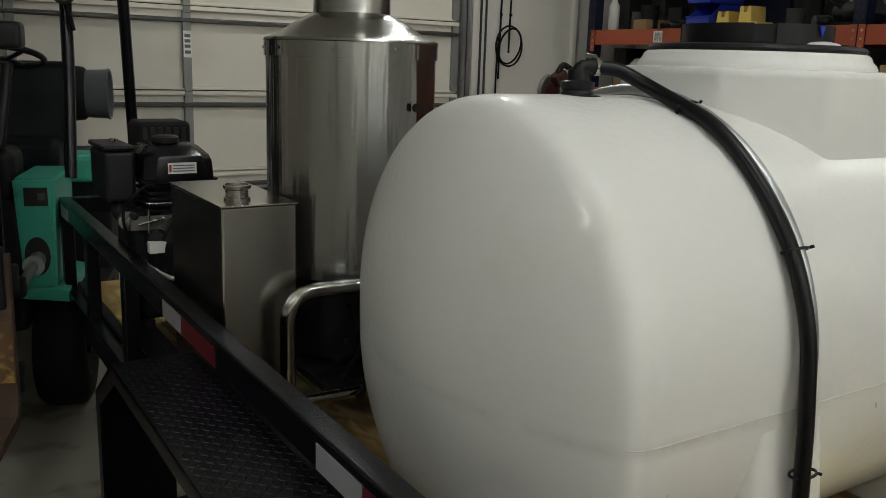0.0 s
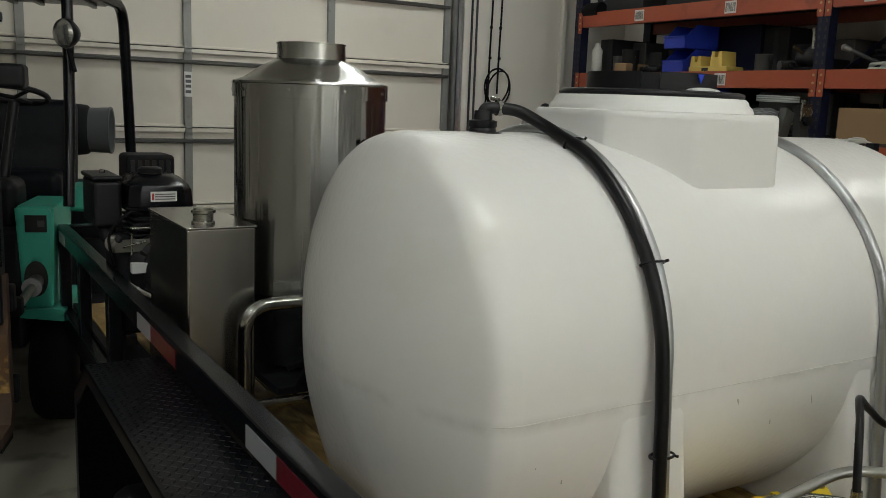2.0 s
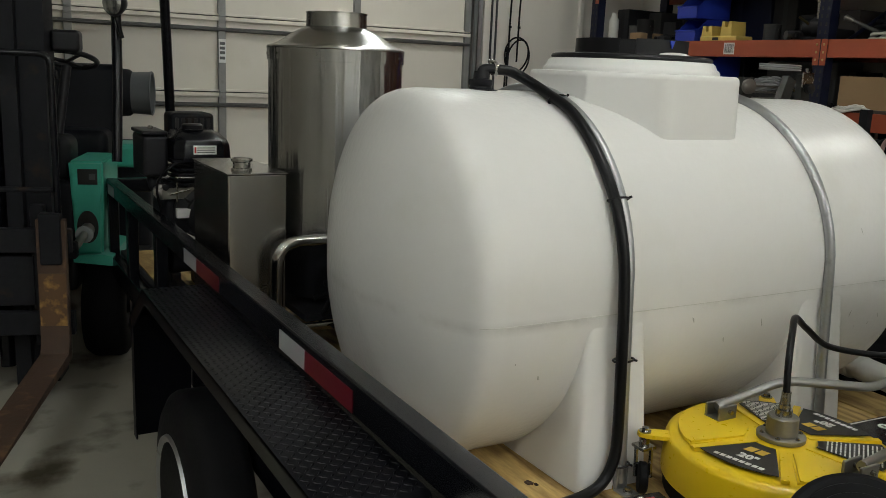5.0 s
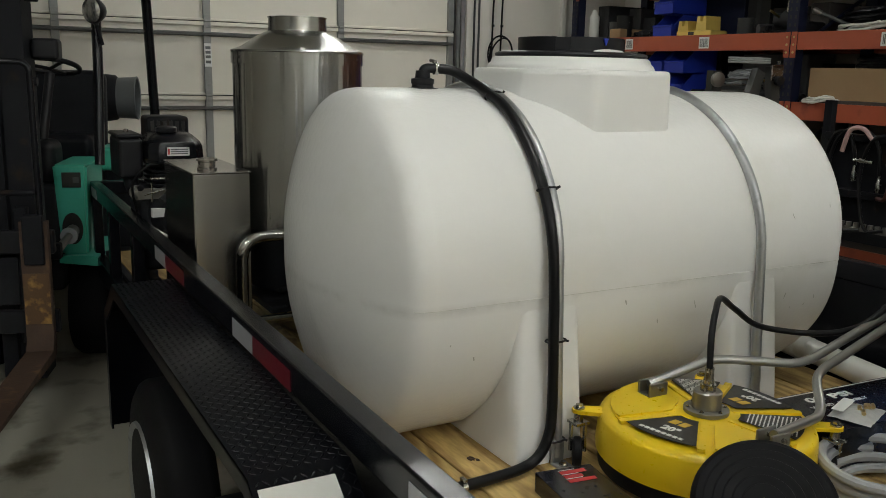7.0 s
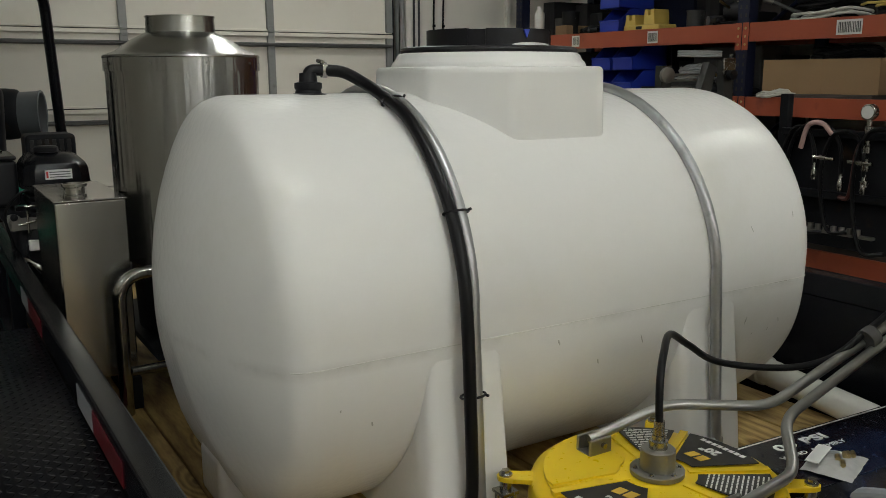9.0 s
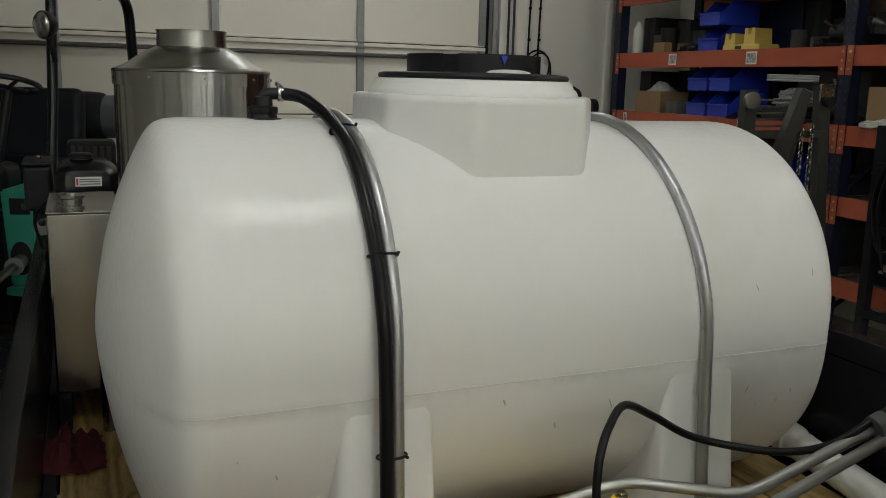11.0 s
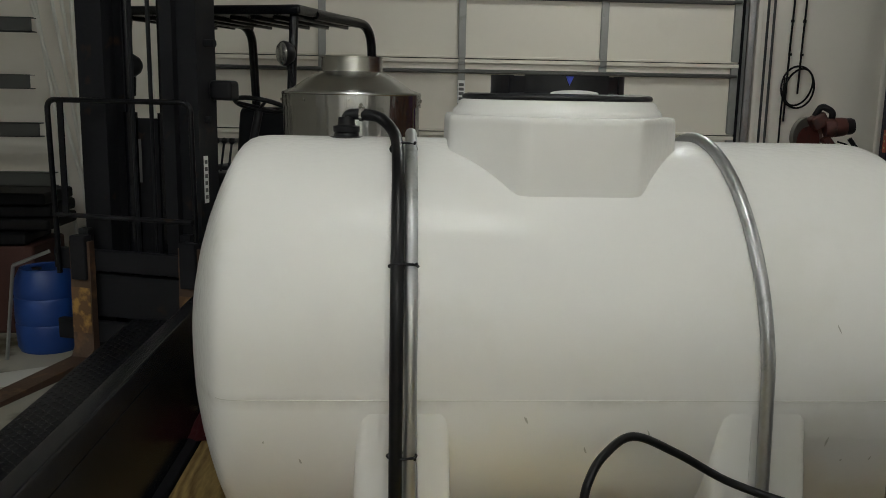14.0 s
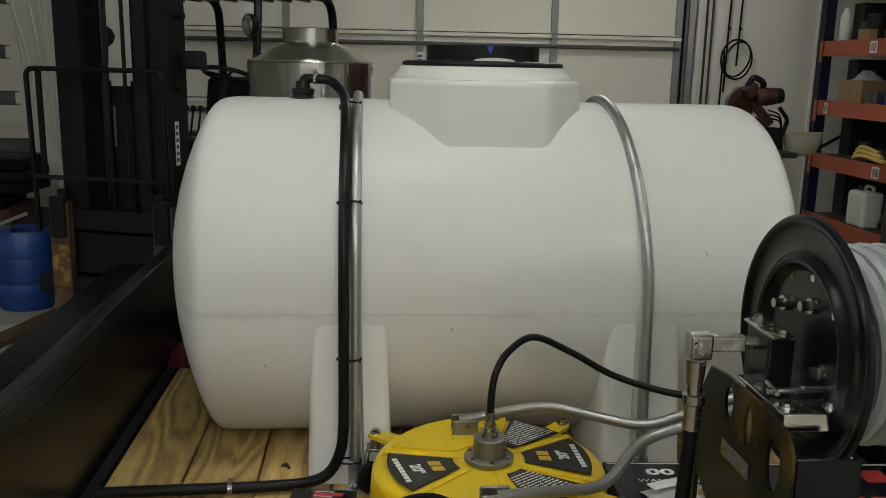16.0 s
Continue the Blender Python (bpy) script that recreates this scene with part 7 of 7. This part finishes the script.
def steel_trestle():
    s = thing("steel_stand", (4.40, 3.08, 0), "dark grey steel stand with sloping legs and a hanging chain", "steel stand")

    at = Matrix.Translation((4.40, 3.08, 0)) @ Matrix.Diagonal((1.15, 1.0, 1.0, 1.0)) @ Matrix.Translation((-3.85, -2.6, 0))

    def bar(a, b, w=0.035, mat="stand_grey", name="leg"):
        bm = B()
        a, b = Vector(a), Vector(b)
        d = (b - a).normalized()
        u = d.cross(Vector((0, 1, 0))).normalized()
        v = Vector((0, 1, 0))
        rings(bm, [[p + u * (w * sx) + v * (w * 0.7 * sy) for sx, sy in ((-1, -1), (1, -1), (1, 1), (-1, 1))] for p in (a, b)])
        part(name, bm, mat, s, m=at)
    bar((3.60, 2.6, 0.002), (3.60, 2.6, 1.655), name="post")
    bar((4.14, 2.55, 0.002), (4.05, 2.6, 1.69), 0.035, name="post")
    bar((3.55, 2.45, 0.9), (3.92, 2.58, 1.66))
    bar((3.72, 2.5, 0.9), (3.95, 2.6, 1.60), 0.016)
    bm = B()
    box(bm, (3.56, 2.56, 1.40), (4.08, 2.64, 1.44), 0.004)
    part("crossbar", bm, "stand_grey", s, m=at)
    bm = B()
    for k in range(5):
        rod(bm, (3.62, 2.62, 1.46 + k * 0.036), (3.95, 2.64, 1.46 + k * 0.036), 0.006, n=8)
    part("rod_rack", bm, "zinc_dark", s, m=at)
    bm = B()
    box(bm, (4.0, 2.55, 1.60), (4.09, 2.562, 1.70), 0.003)
    plate = part("head_plate", bm, "zinc", s, "bright punched head plate", m=at)
    bm = B()
    lathe(bm, (4.045, 2.55, 1.60), (0, -1, 0), [(0, 0.03), (0.03, 0.03), (0.035, 0.012)], 20)
    part("pulley", bm, "black_iron", plate, m=at)
    bm = B()
    chain(bm, (3.97, 2.55, 1.46), 18)
    part("chain", bm, "zinc", s, "bright link chain", m=at)
    bm = B()
    chain(bm, (3.90, 2.54, 1.44), 10)
    part("chain", bm, "zinc", s, "bright link chain", m=at)
    bm = B()
    lathe(bm, (3.57, 2.55, 1.60), (0, -1, 0), [(0, 0.035), (0.004, 0.045), (0.025, 0.045), (0.03, 0.03)], 24)
    part("winch_drum", bm, "zinc_dark", s, m=at)
    bm = B()
    box(bm, (3.5, 2.25, 0.0), (3.7, 2.95, 0.012), 0.003)
    box(bm, (4.05, 2.25, 0.0), (4.23, 2.95, 0.012), 0.003)
    part("foot", bm, "stand_grey", s, m=at)
    bm = B()
    for k in range(3):
        loop = [(3.86 + 0.15 * math.cos(a), 2.60 + 0.06 * math.sin(a), 1.712 + 0.013 * k) for a in (2 * math.pi * i / 30 for i in range(31))]
        sweep(bm, loop, 0.006, 6)
    part("wire_coil", bm, "grey_hose", s, "coil of pale wire", m=at)


steel_trestle()


def hose_board():
    """A dark stand hung with hoses, gauges and couplings."""
    h = thing("hose_stand", (4.40, 2.05, 0), "black stand hung with hoses, couplings and a gauge", "hose stand")
    for y in (2.46, 1.60):
        bm = B()
        box(bm, (4.40, y - 0.025, 0), (4.45, y + 0.025, 1.50), 0.004)
        part("post", bm, "black_iron", h)
    for z in (1.30, 0.98, 0.55):
        bm = B()
        box(bm, (4.395, 1.60, z - 0.02), (4.44, 2.46, z + 0.02), 0.004)
        part("crossbar", bm, "black_iron", h)
    bm = B()
    box(bm, (4.45, 1.62, 0.70), (4.47, 2.44, 1.30), 0.003)
    part("back_sheet", bm, "black_iron", h)
    rng = random.Random(9)
    for k, (yc, zt, w, dp, mt) in enumerate(((2.32, 1.32, 0.10, 0.42, "hose"), (2.22, 1.34, 0.16, 0.55, "hose"), (2.05, 1.31, 0.12, 0.50, "hose"), (1.85, 1.33, 0.13, 0.6, "hose"))):
        bm = B()
        x = 4.365 - 0.006 * k
        pts = [(x, yc - w, zt - dp * 0.5), (x, yc - w * 0.9, zt - 0.1), (x, yc - w * 0.4, zt), (x, yc + w * 0.4, zt), (x, yc + w * 0.9, zt - 0.1), (x, yc + w, zt - dp * 0.55), (x, yc + w * 0.5, zt - dp), (x, yc - w * 0.5, zt - dp)]
        sweep(bm, spline(pts, 6), 0.011, 8)
        hs = part("hose", bm, mt, h)
        bm = B()
        lathe(bm, (x, yc - w, zt - dp * 0.5 - 0.05), (0, 0, 1), [(0, 0.012), (0.02, 0.015), (0.05, 0.015), (0.055, 0.011), (0.09, 0.011)], 14)
        part("coupling", bm, "zinc", hs)
    bm = B()
    pts = [(4.35, 2.30, 1.22), (4.345, 2.26, 1.34), (4.345, 2.18, 1.355), (4.35, 2.12, 1.30)]
    sweep(bm, spline(pts, 6), 0.013, 8)
    part("hose", bm, "pink_hose", h, "short pale pink hose")
    bm = B()
    lathe(bm, (4.37, 1.93, 1.42), (-1, 0, 0), [(0, 0.04), (0.03, 0.04), (0.034, 0.035), (0.034, 0.001)], 28)
    g = part("gauge", bm, "zinc", h, "round pressure gauge")
    bm = B()
    lathe(bm, (4.3355, 1.93, 1.42), (-1, 0, 0), [(0, 0.032), (0.0012, 0.032)], 28)
    part("dial", bm, "print_white", g)
    for z in (1.35, 1.25, 1.16, 1.08):
        bm = B()
        lathe(bm, (4.36, 1.93, z - 0.03), (0, 0, 1), [(0, 0.012), (0.0, 0.02), (0.03, 0.02), (0.034, 0.012), (0.06, 0.012)], 6 * 3)
        part("fitting", bm, "zinc", g)
    for y, z, L in ((2.22, 1.18, 0.12), (2.02, 1.17, 0.13)):
        bm = B()
        rod(bm, (4.35, y, z), (4.35, y - L, z - 0.005), 0.010, n=10)
        rod(bm, (4.35, y - L * 0.3, z), (4.35, y - L * 0.6, z - 0.003), 0.014, n=6)
        part("lance", bm, "zinc", h)
    bm = B()
    for k in range(9):
        rod(bm, (4.36, 2.30 - k * 0.045, 0.80), (4.36, 2.30 - k * 0.045, 0.83), 0.015, n=8)
    box(bm, (4.355, 1.86, 0.785), (4.39, 2.34, 0.80), 0.002)
    part("socket_row", bm, "zinc_dark", h)
    bm = B()
    pts = [(4.36, 2.06, 0.98), (4.35, 2.0, 1.0), (4.35, 1.98, 1.2), (4.36, 1.96, 1.28)]
    sweep(bm, spline(pts, 6), 0.012, 8)
    part("hose", bm, "red_tool", h, "dark red hose")


hose_board()


def mitre_saw():
    x, y = 4.20, 5.0
    s = thing("chop_saw", (x, y, 0), "worn red and black sliding chop saw on a dark stand", "saw")
    for px in (x - 0.22, x + 0.20):
        for py in (y - 0.16, y + 0.16):
            bm = B()
            rod(bm, (px, py, 0), (x + (px - x) * 0.7, y + (py - y) * 0.7, 1.06), 0.018, n=10)
            part("leg", bm, "black_iron", s)
    bm = B()
    box(bm, (x - 0.24, y - 0.18, 1.06), (x + 0.24, y + 0.17, 1.10), 0.008)
    part("table", bm, "stand_grey", s)
    bm = B()
    lathe(bm, (x, y, 1.10), (0, 0, 1), [(0, 0.12), (0.03, 0.12), (0.035, 0.11), (0.035, 0.001)], 32)
    part("turntable", bm, "zinc_dark", s)
    bm = B()
    box(bm, (x - 0.22, y + 0.03, 1.10), (x - 0.02, y + 0.055, 1.18), 0.004)
    box(bm, (x + 0.02, y + 0.03, 1.10), (x + 0.22, y + 0.055, 1.18), 0.004)
    part("fence", bm, "zinc_dark", s)
    ax = Vector((0.35, -1, 0.0)).normalized()
    c = Vector((x - 0.16, y + 0.03, 1.43))
    bm = B()
    lathe(bm, c, ax, [(0, 0.02), (0.0, 0.125), (0.012, 0.135), (0.04, 0.130), (0.046, 0.02)], 36)
    guard = part("blade_guard", bm, "zinc_dark", s, "dull metal blade guard")
    bm = B()
    lathe(bm, c + ax * 0.047, ax, [(0, 0.018), (0.006, 0.018), (0.008, 0.010)], 14)
    part("arbor_nut", bm, "black_iron", guard)
    bm = B()
    lathe(bm, c + Vector((-0.01, -0.015, -0.03)), ax, [(0.048, 0.01), (0.048, 0.10), (0.052, 0.10), (0.052, 0.01)], 36)
    part("lower_guard", bm, "red_tool", guard)
    # motor: finned red can with a dark end cap
    mx = Vector((1, -0.15, 0.10)).normalized()
    m0 = Vector((x - 0.06, y - 0.06, 1.49))
    bm = B()
    lathe(bm, m0, mx, [(0, 0.03), (0.0, 0.060), (0.05, 0.066), (0.052, 0.058), (0.062, 0.058), (0.064, 0.066), (0.12, 0.062), (0.14, 0.055)], 28)
    motor = part("motor", bm, "red_tool", s, "worn red motor housing")
    bm = B()
    lathe(bm, m0 + mx * 0.138, mx, [(0, 0.056), (0.03, 0.056), (0.05, 0.048), (0.056, 0.02)], 24)
    part("end_cap", bm, "black_plastic", motor)
    bm = B()
    box(bm, (-0.055, -0.05, -0.05), (0.055, 0.05, 0.05), 0.02, seg=3, m=Matrix.Translation((x - 0.10, y - 0.04, 1.535)) @ Matrix.Rotation(radians(-30), 4, "Y"))
    part("gear_case", bm, "red_tool", s)
    bm = B()
    box(bm, (-0.03, -0.03, -0.09), (0.03, 0.03, 0.09), 0.012, seg=2, m=Matrix.Translation((x + 0.02, y - 0.02, 1.36)) @ Matrix.Rotation(radians(-42), 4, "Y"))
    part("link_arm", bm, "red_tool", s)
    bm = B()
    sweep(bm, rounded_path([(x - 0.13, y - 0.05, 1.57), (x - 0.10, y - 0.07, 1.64), (x - 0.02, y - 0.08, 1.60), (x - 0.02, y - 0.06, 1.54)], 0.03), 0.022, 10)
    part("handle", bm, "black_plastic", s)
    bm = B()
    sweep(bm, rounded_path([(x + 0.14, y - 0.02, 1.42), (x + 0.21, y - 0.03, 1.33), (x + 0.17, y - 0.03, 1.20), (x + 0.10, y - 0.02, 1.24)], 0.03), 0.016, 10)
    part("carry_handle", bm, "black_plastic", s)
    for dz in (0.0, 0.06):
        bm = B()
        rod(bm, (x - 0.02, y + 0.02, 1.34 - dz), (x + 0.20, y + 0.10, 1.20 - dz), 0.014, n=12)
        part("slide_rail", bm, "zinc", s)
    bm = B()
    box(bm, (x + 0.06, y - 0.05, 1.11), (x + 0.18, y + 0.08, 1.27), 0.02, seg=3)
    part("pivot_housing", bm, "black_iron", s)
    rng = random.Random(5)
    for k in range(3):
        bm = B()
        sweep(bm, spline([(x + 0.05, y - 0.03, 1.40 - 0.03 * k), (x + 0.13, y - 0.06, 1.36 - 0.02 * k), (x + 0.16, y - 0.05, 1.22), (x + 0.10 + 0.03 * k, y - 0.09, 1.12)], 6), 0.006, 7)
        part("lead", bm, "rubber", s)
    # cloth dust bag with a straight rim
    bm = B()
    loops = []
    for z, w, k in ((1.235, 0.150, 0.045), (1.19, 0.146, 0.060), (1.12, 0.128, 0.062), (1.08, 0.105, 0.050), (1.066, 0.07, 0.03)):
        loops.append([Vector((x + 0.345 + w * math.copysign(abs(math.cos(a)) ** 0.6, math.cos(a)) + 0.003 * math.sin(5 * a + z * 40), y - 0.02 + k * math.sin(a), z + 0.008 * math.cos(a))) for a in (2 * math.pi * i / 24 for i in range(24))])
    rings(bm, loops)
    part("dust_bag", bm, "pale_cloth", s, "pale cloth dust bag")


mitre_saw()


def hanging_cords():
    c = thing("hanging_cord", (4.42, 6.09, 1.5), "two black cords hanging on the wall with a loop", "cord")
    for x, zt in ((4.365, 1.50), (4.462, 1.72)):
        bm = B()
        sweep(bm, spline([(x, 6.085, 3.70), (x + 0.004, 6.082, 2.6), (x - 0.004, 6.084, 2.1), (x - 0.01, 6.082, zt)]), 0.0085, 8)
        part("line", bm, "rubber", c)
        for z in (2.75, 2.28, 2.02):
            bm = B()
            lathe(bm, (x, 6.085, z), (0, 0, 1), [(0, 0.009), (0.0, 0.014), (0.02, 0.014), (0.02, 0.009)], 10)
            part("knot", bm, "rubber", c)
    for k in range(2):
        bm = B()
        loop = [(4.440 + (0.135 - 0.025 * k) * math.cos(a) + 0.03 * math.sin(a) * k, 6.06 - 0.014 * k, 1.775 + (0.165 - 0.02 * k) * math.sin(a)) for a in (2 * math.pi * i / 36 for i in range(37))]
        sweep(bm, loop, 0.008, 8)
        part("loop", bm, "rubber", c)
    bm = B()
    sweep(bm, spline([(4.33, 6.06, 1.85), (4.325, 6.07, 1.6), (4.33, 6.08, 1.3)]), 0.008, 8)
    part("line", bm, "rubber", c)


hanging_cords()
for x in (4.165, 4.215):
    bm = B()
    rod(bm, (x, 6.09, 0.02), (x, 6.09, CEILING - 0.03), 0.010, n=10)
    tagged(part("conduit", bm, "dark_goods" if x < 4.2 else "grey_goods"), "thin dark conduit running up the wall", "conduit", "conduits beside the door")


# ---- the west side ----
def cantilever_rack():
    r = thing("cantilever_rack", (-1.1, 4.9, 0), "dark steel storage rack with long arms", "storage rack")
    bm = B()
    box(bm, (-2.75, 4.80, 0.04), (-2.65, 4.90, 2.9), 0.006)
    part("column", bm, "stand_grey", r)
    bm = B()
    box(bm, (-2.90, 4.5, 0), (-2.50, 5.3, 0.04), 0.006)
    part("base", bm, "grey_goods", r)
    for z, xe in ((2.36, -1.10), (2.05, -1.03), (1.70, -1.06), (1.40, -1.02), (1.085, -0.95)):
        bm = B()
        w = 0.006
        for q in ((0, 0.0, 0.08, w), (0, 0.0, w, 0.09), (0, 0.084, 0.08, 0.09)):
            box(bm, (-2.9, 4.78 + q[1] * 0.0, z - 0.045 + q[1]), (xe, 4.78 + q[2], z - 0.045 + q[3]))
        part("arm", bm, "stand_grey", r)


cantilever_rack()
pipes = ((-1.50, 6.05, 3.1, -0.84, 5.45, 0.014), (-1.42, 6.05, 3.1, -0.80, 5.45, 0.014), (-1.72, 6.05, 3.1, -0.76, 5.36, 0.014), (-1.26, 6.05, 3.2, -0.98, 5.42, 0.014), (-1.62, 6.05, 3.2, -1.02, 5.5, 0.014), (-0.62, 6.0, 3.2, -0.44, 5.75, 0.014), (-0.72, 6.0, 3.2, -0.50, 5.75, 0.014))
for k, (xa, ya, za, xb, yb, zb) in enumerate(pipes):
    bm = B()
    rod(bm, (xb, yb, zb), (xa, ya, za), 0.014, n=14)
    tagged(part("leaning_pipe", bm, "pvc"), "long white plastic pipe leaning on the wall", "pipe", "pipes leaning on the wall")


def blue_drum():
    x, y = -1.0, 4.70
    d = thing("plastic_drum", (x, y, 0), "blue plastic drum standing on the floor", "drum")
    bm = B()
    lathe(bm, (x, y, 0.0), (0, 0, 1), [(0, 0.16), (0.0, 0.18), (0.03, 0.195), (0.17, 0.203), (0.185, 0.197), (0.20, 0.203), (0.34, 0.203), (0.355, 0.197), (0.37, 0.203), (0.47, 0.190), (0.525, 0.165), (0.535, 0.16), (0.525, 0.15), (0.52, 0.001)], 44)
    part("body", bm, "drum_blue", d)
    bm = B()
    lathe(bm, (x - 0.05, y - 0.03, 0.52), (0, 0, 1), [(0, 0.03), (0.015, 0.03), (0.015, 0.001)], 18)
    part("bung", bm, "black_plastic", d)


blue_drum()


def leaning_frame():
    f = thing("angle_iron_frame", (-1.1, 4.4, 0), "thin pale metal angle frame leaning by a drum", "metal frame")
    for a, b in (((-1.16, 4.42, 0.0), (-1.12, 4.50, 0.58)), ((-1.12, 4.50, 0.58), (-0.90, 4.52, 0.67))):
        bm = B()
        rod(bm, a, b, 0.012, n=6)
        part("rail", bm, "galvanised", f)


leaning_frame()
for k, (x, y, z, L) in enumerate(((-1.85, 5.25, 0.93, 1.5), (-1.9, 5.28, 0.84, 1.6), (-1.85, 5.3, 0.75, 1.5), (-2.0, 5.2, 0.66, 1.5))):
    bm = B()
    box(bm, (x - L / 2, y - 0.25, z - 0.042), (x + L / 2, y + 0.25, z + 0.04), 0.02, seg=2)
    bm.transform(Matrix.Translation((x, y, z)) @ Matrix.Rotation(radians(3 * (k % 2) - 1), 4, "Z") @ Matrix.Translation((-x, -y, -z)))
    tagged(part("folded_tarp", bm, "rubber"), "folded black tarpaulin in a stack", "tarpaulin", "tarpaulins in a stack")
bm = B()
box(bm, (-2.7, 5.0, 0), (-1.2, 5.55, 0.614), 0.02)
tagged(part("crate", bm, "red_brown"), "dark red-brown crate under folded tarpaulins", "crate")
for k, (x, y, w, d, a) in enumerate(((-0.92, 4.08, 0.42, 0.26, 30), (-1.35, 4.2, 0.4, 0.3, 12))):
    bm = B()
    box(bm, (-w / 2, -d / 2, 0.001), (w / 2, d / 2, 0.007), 0.002)
    bm.transform(Matrix.Translation((x, y, 0)) @ Matrix.Rotation(radians(a), 4, "Z"))
    tagged(part("cardboard_sheet", bm, "paper"), "flat pale cardboard sheet on the floor", "cardboard")
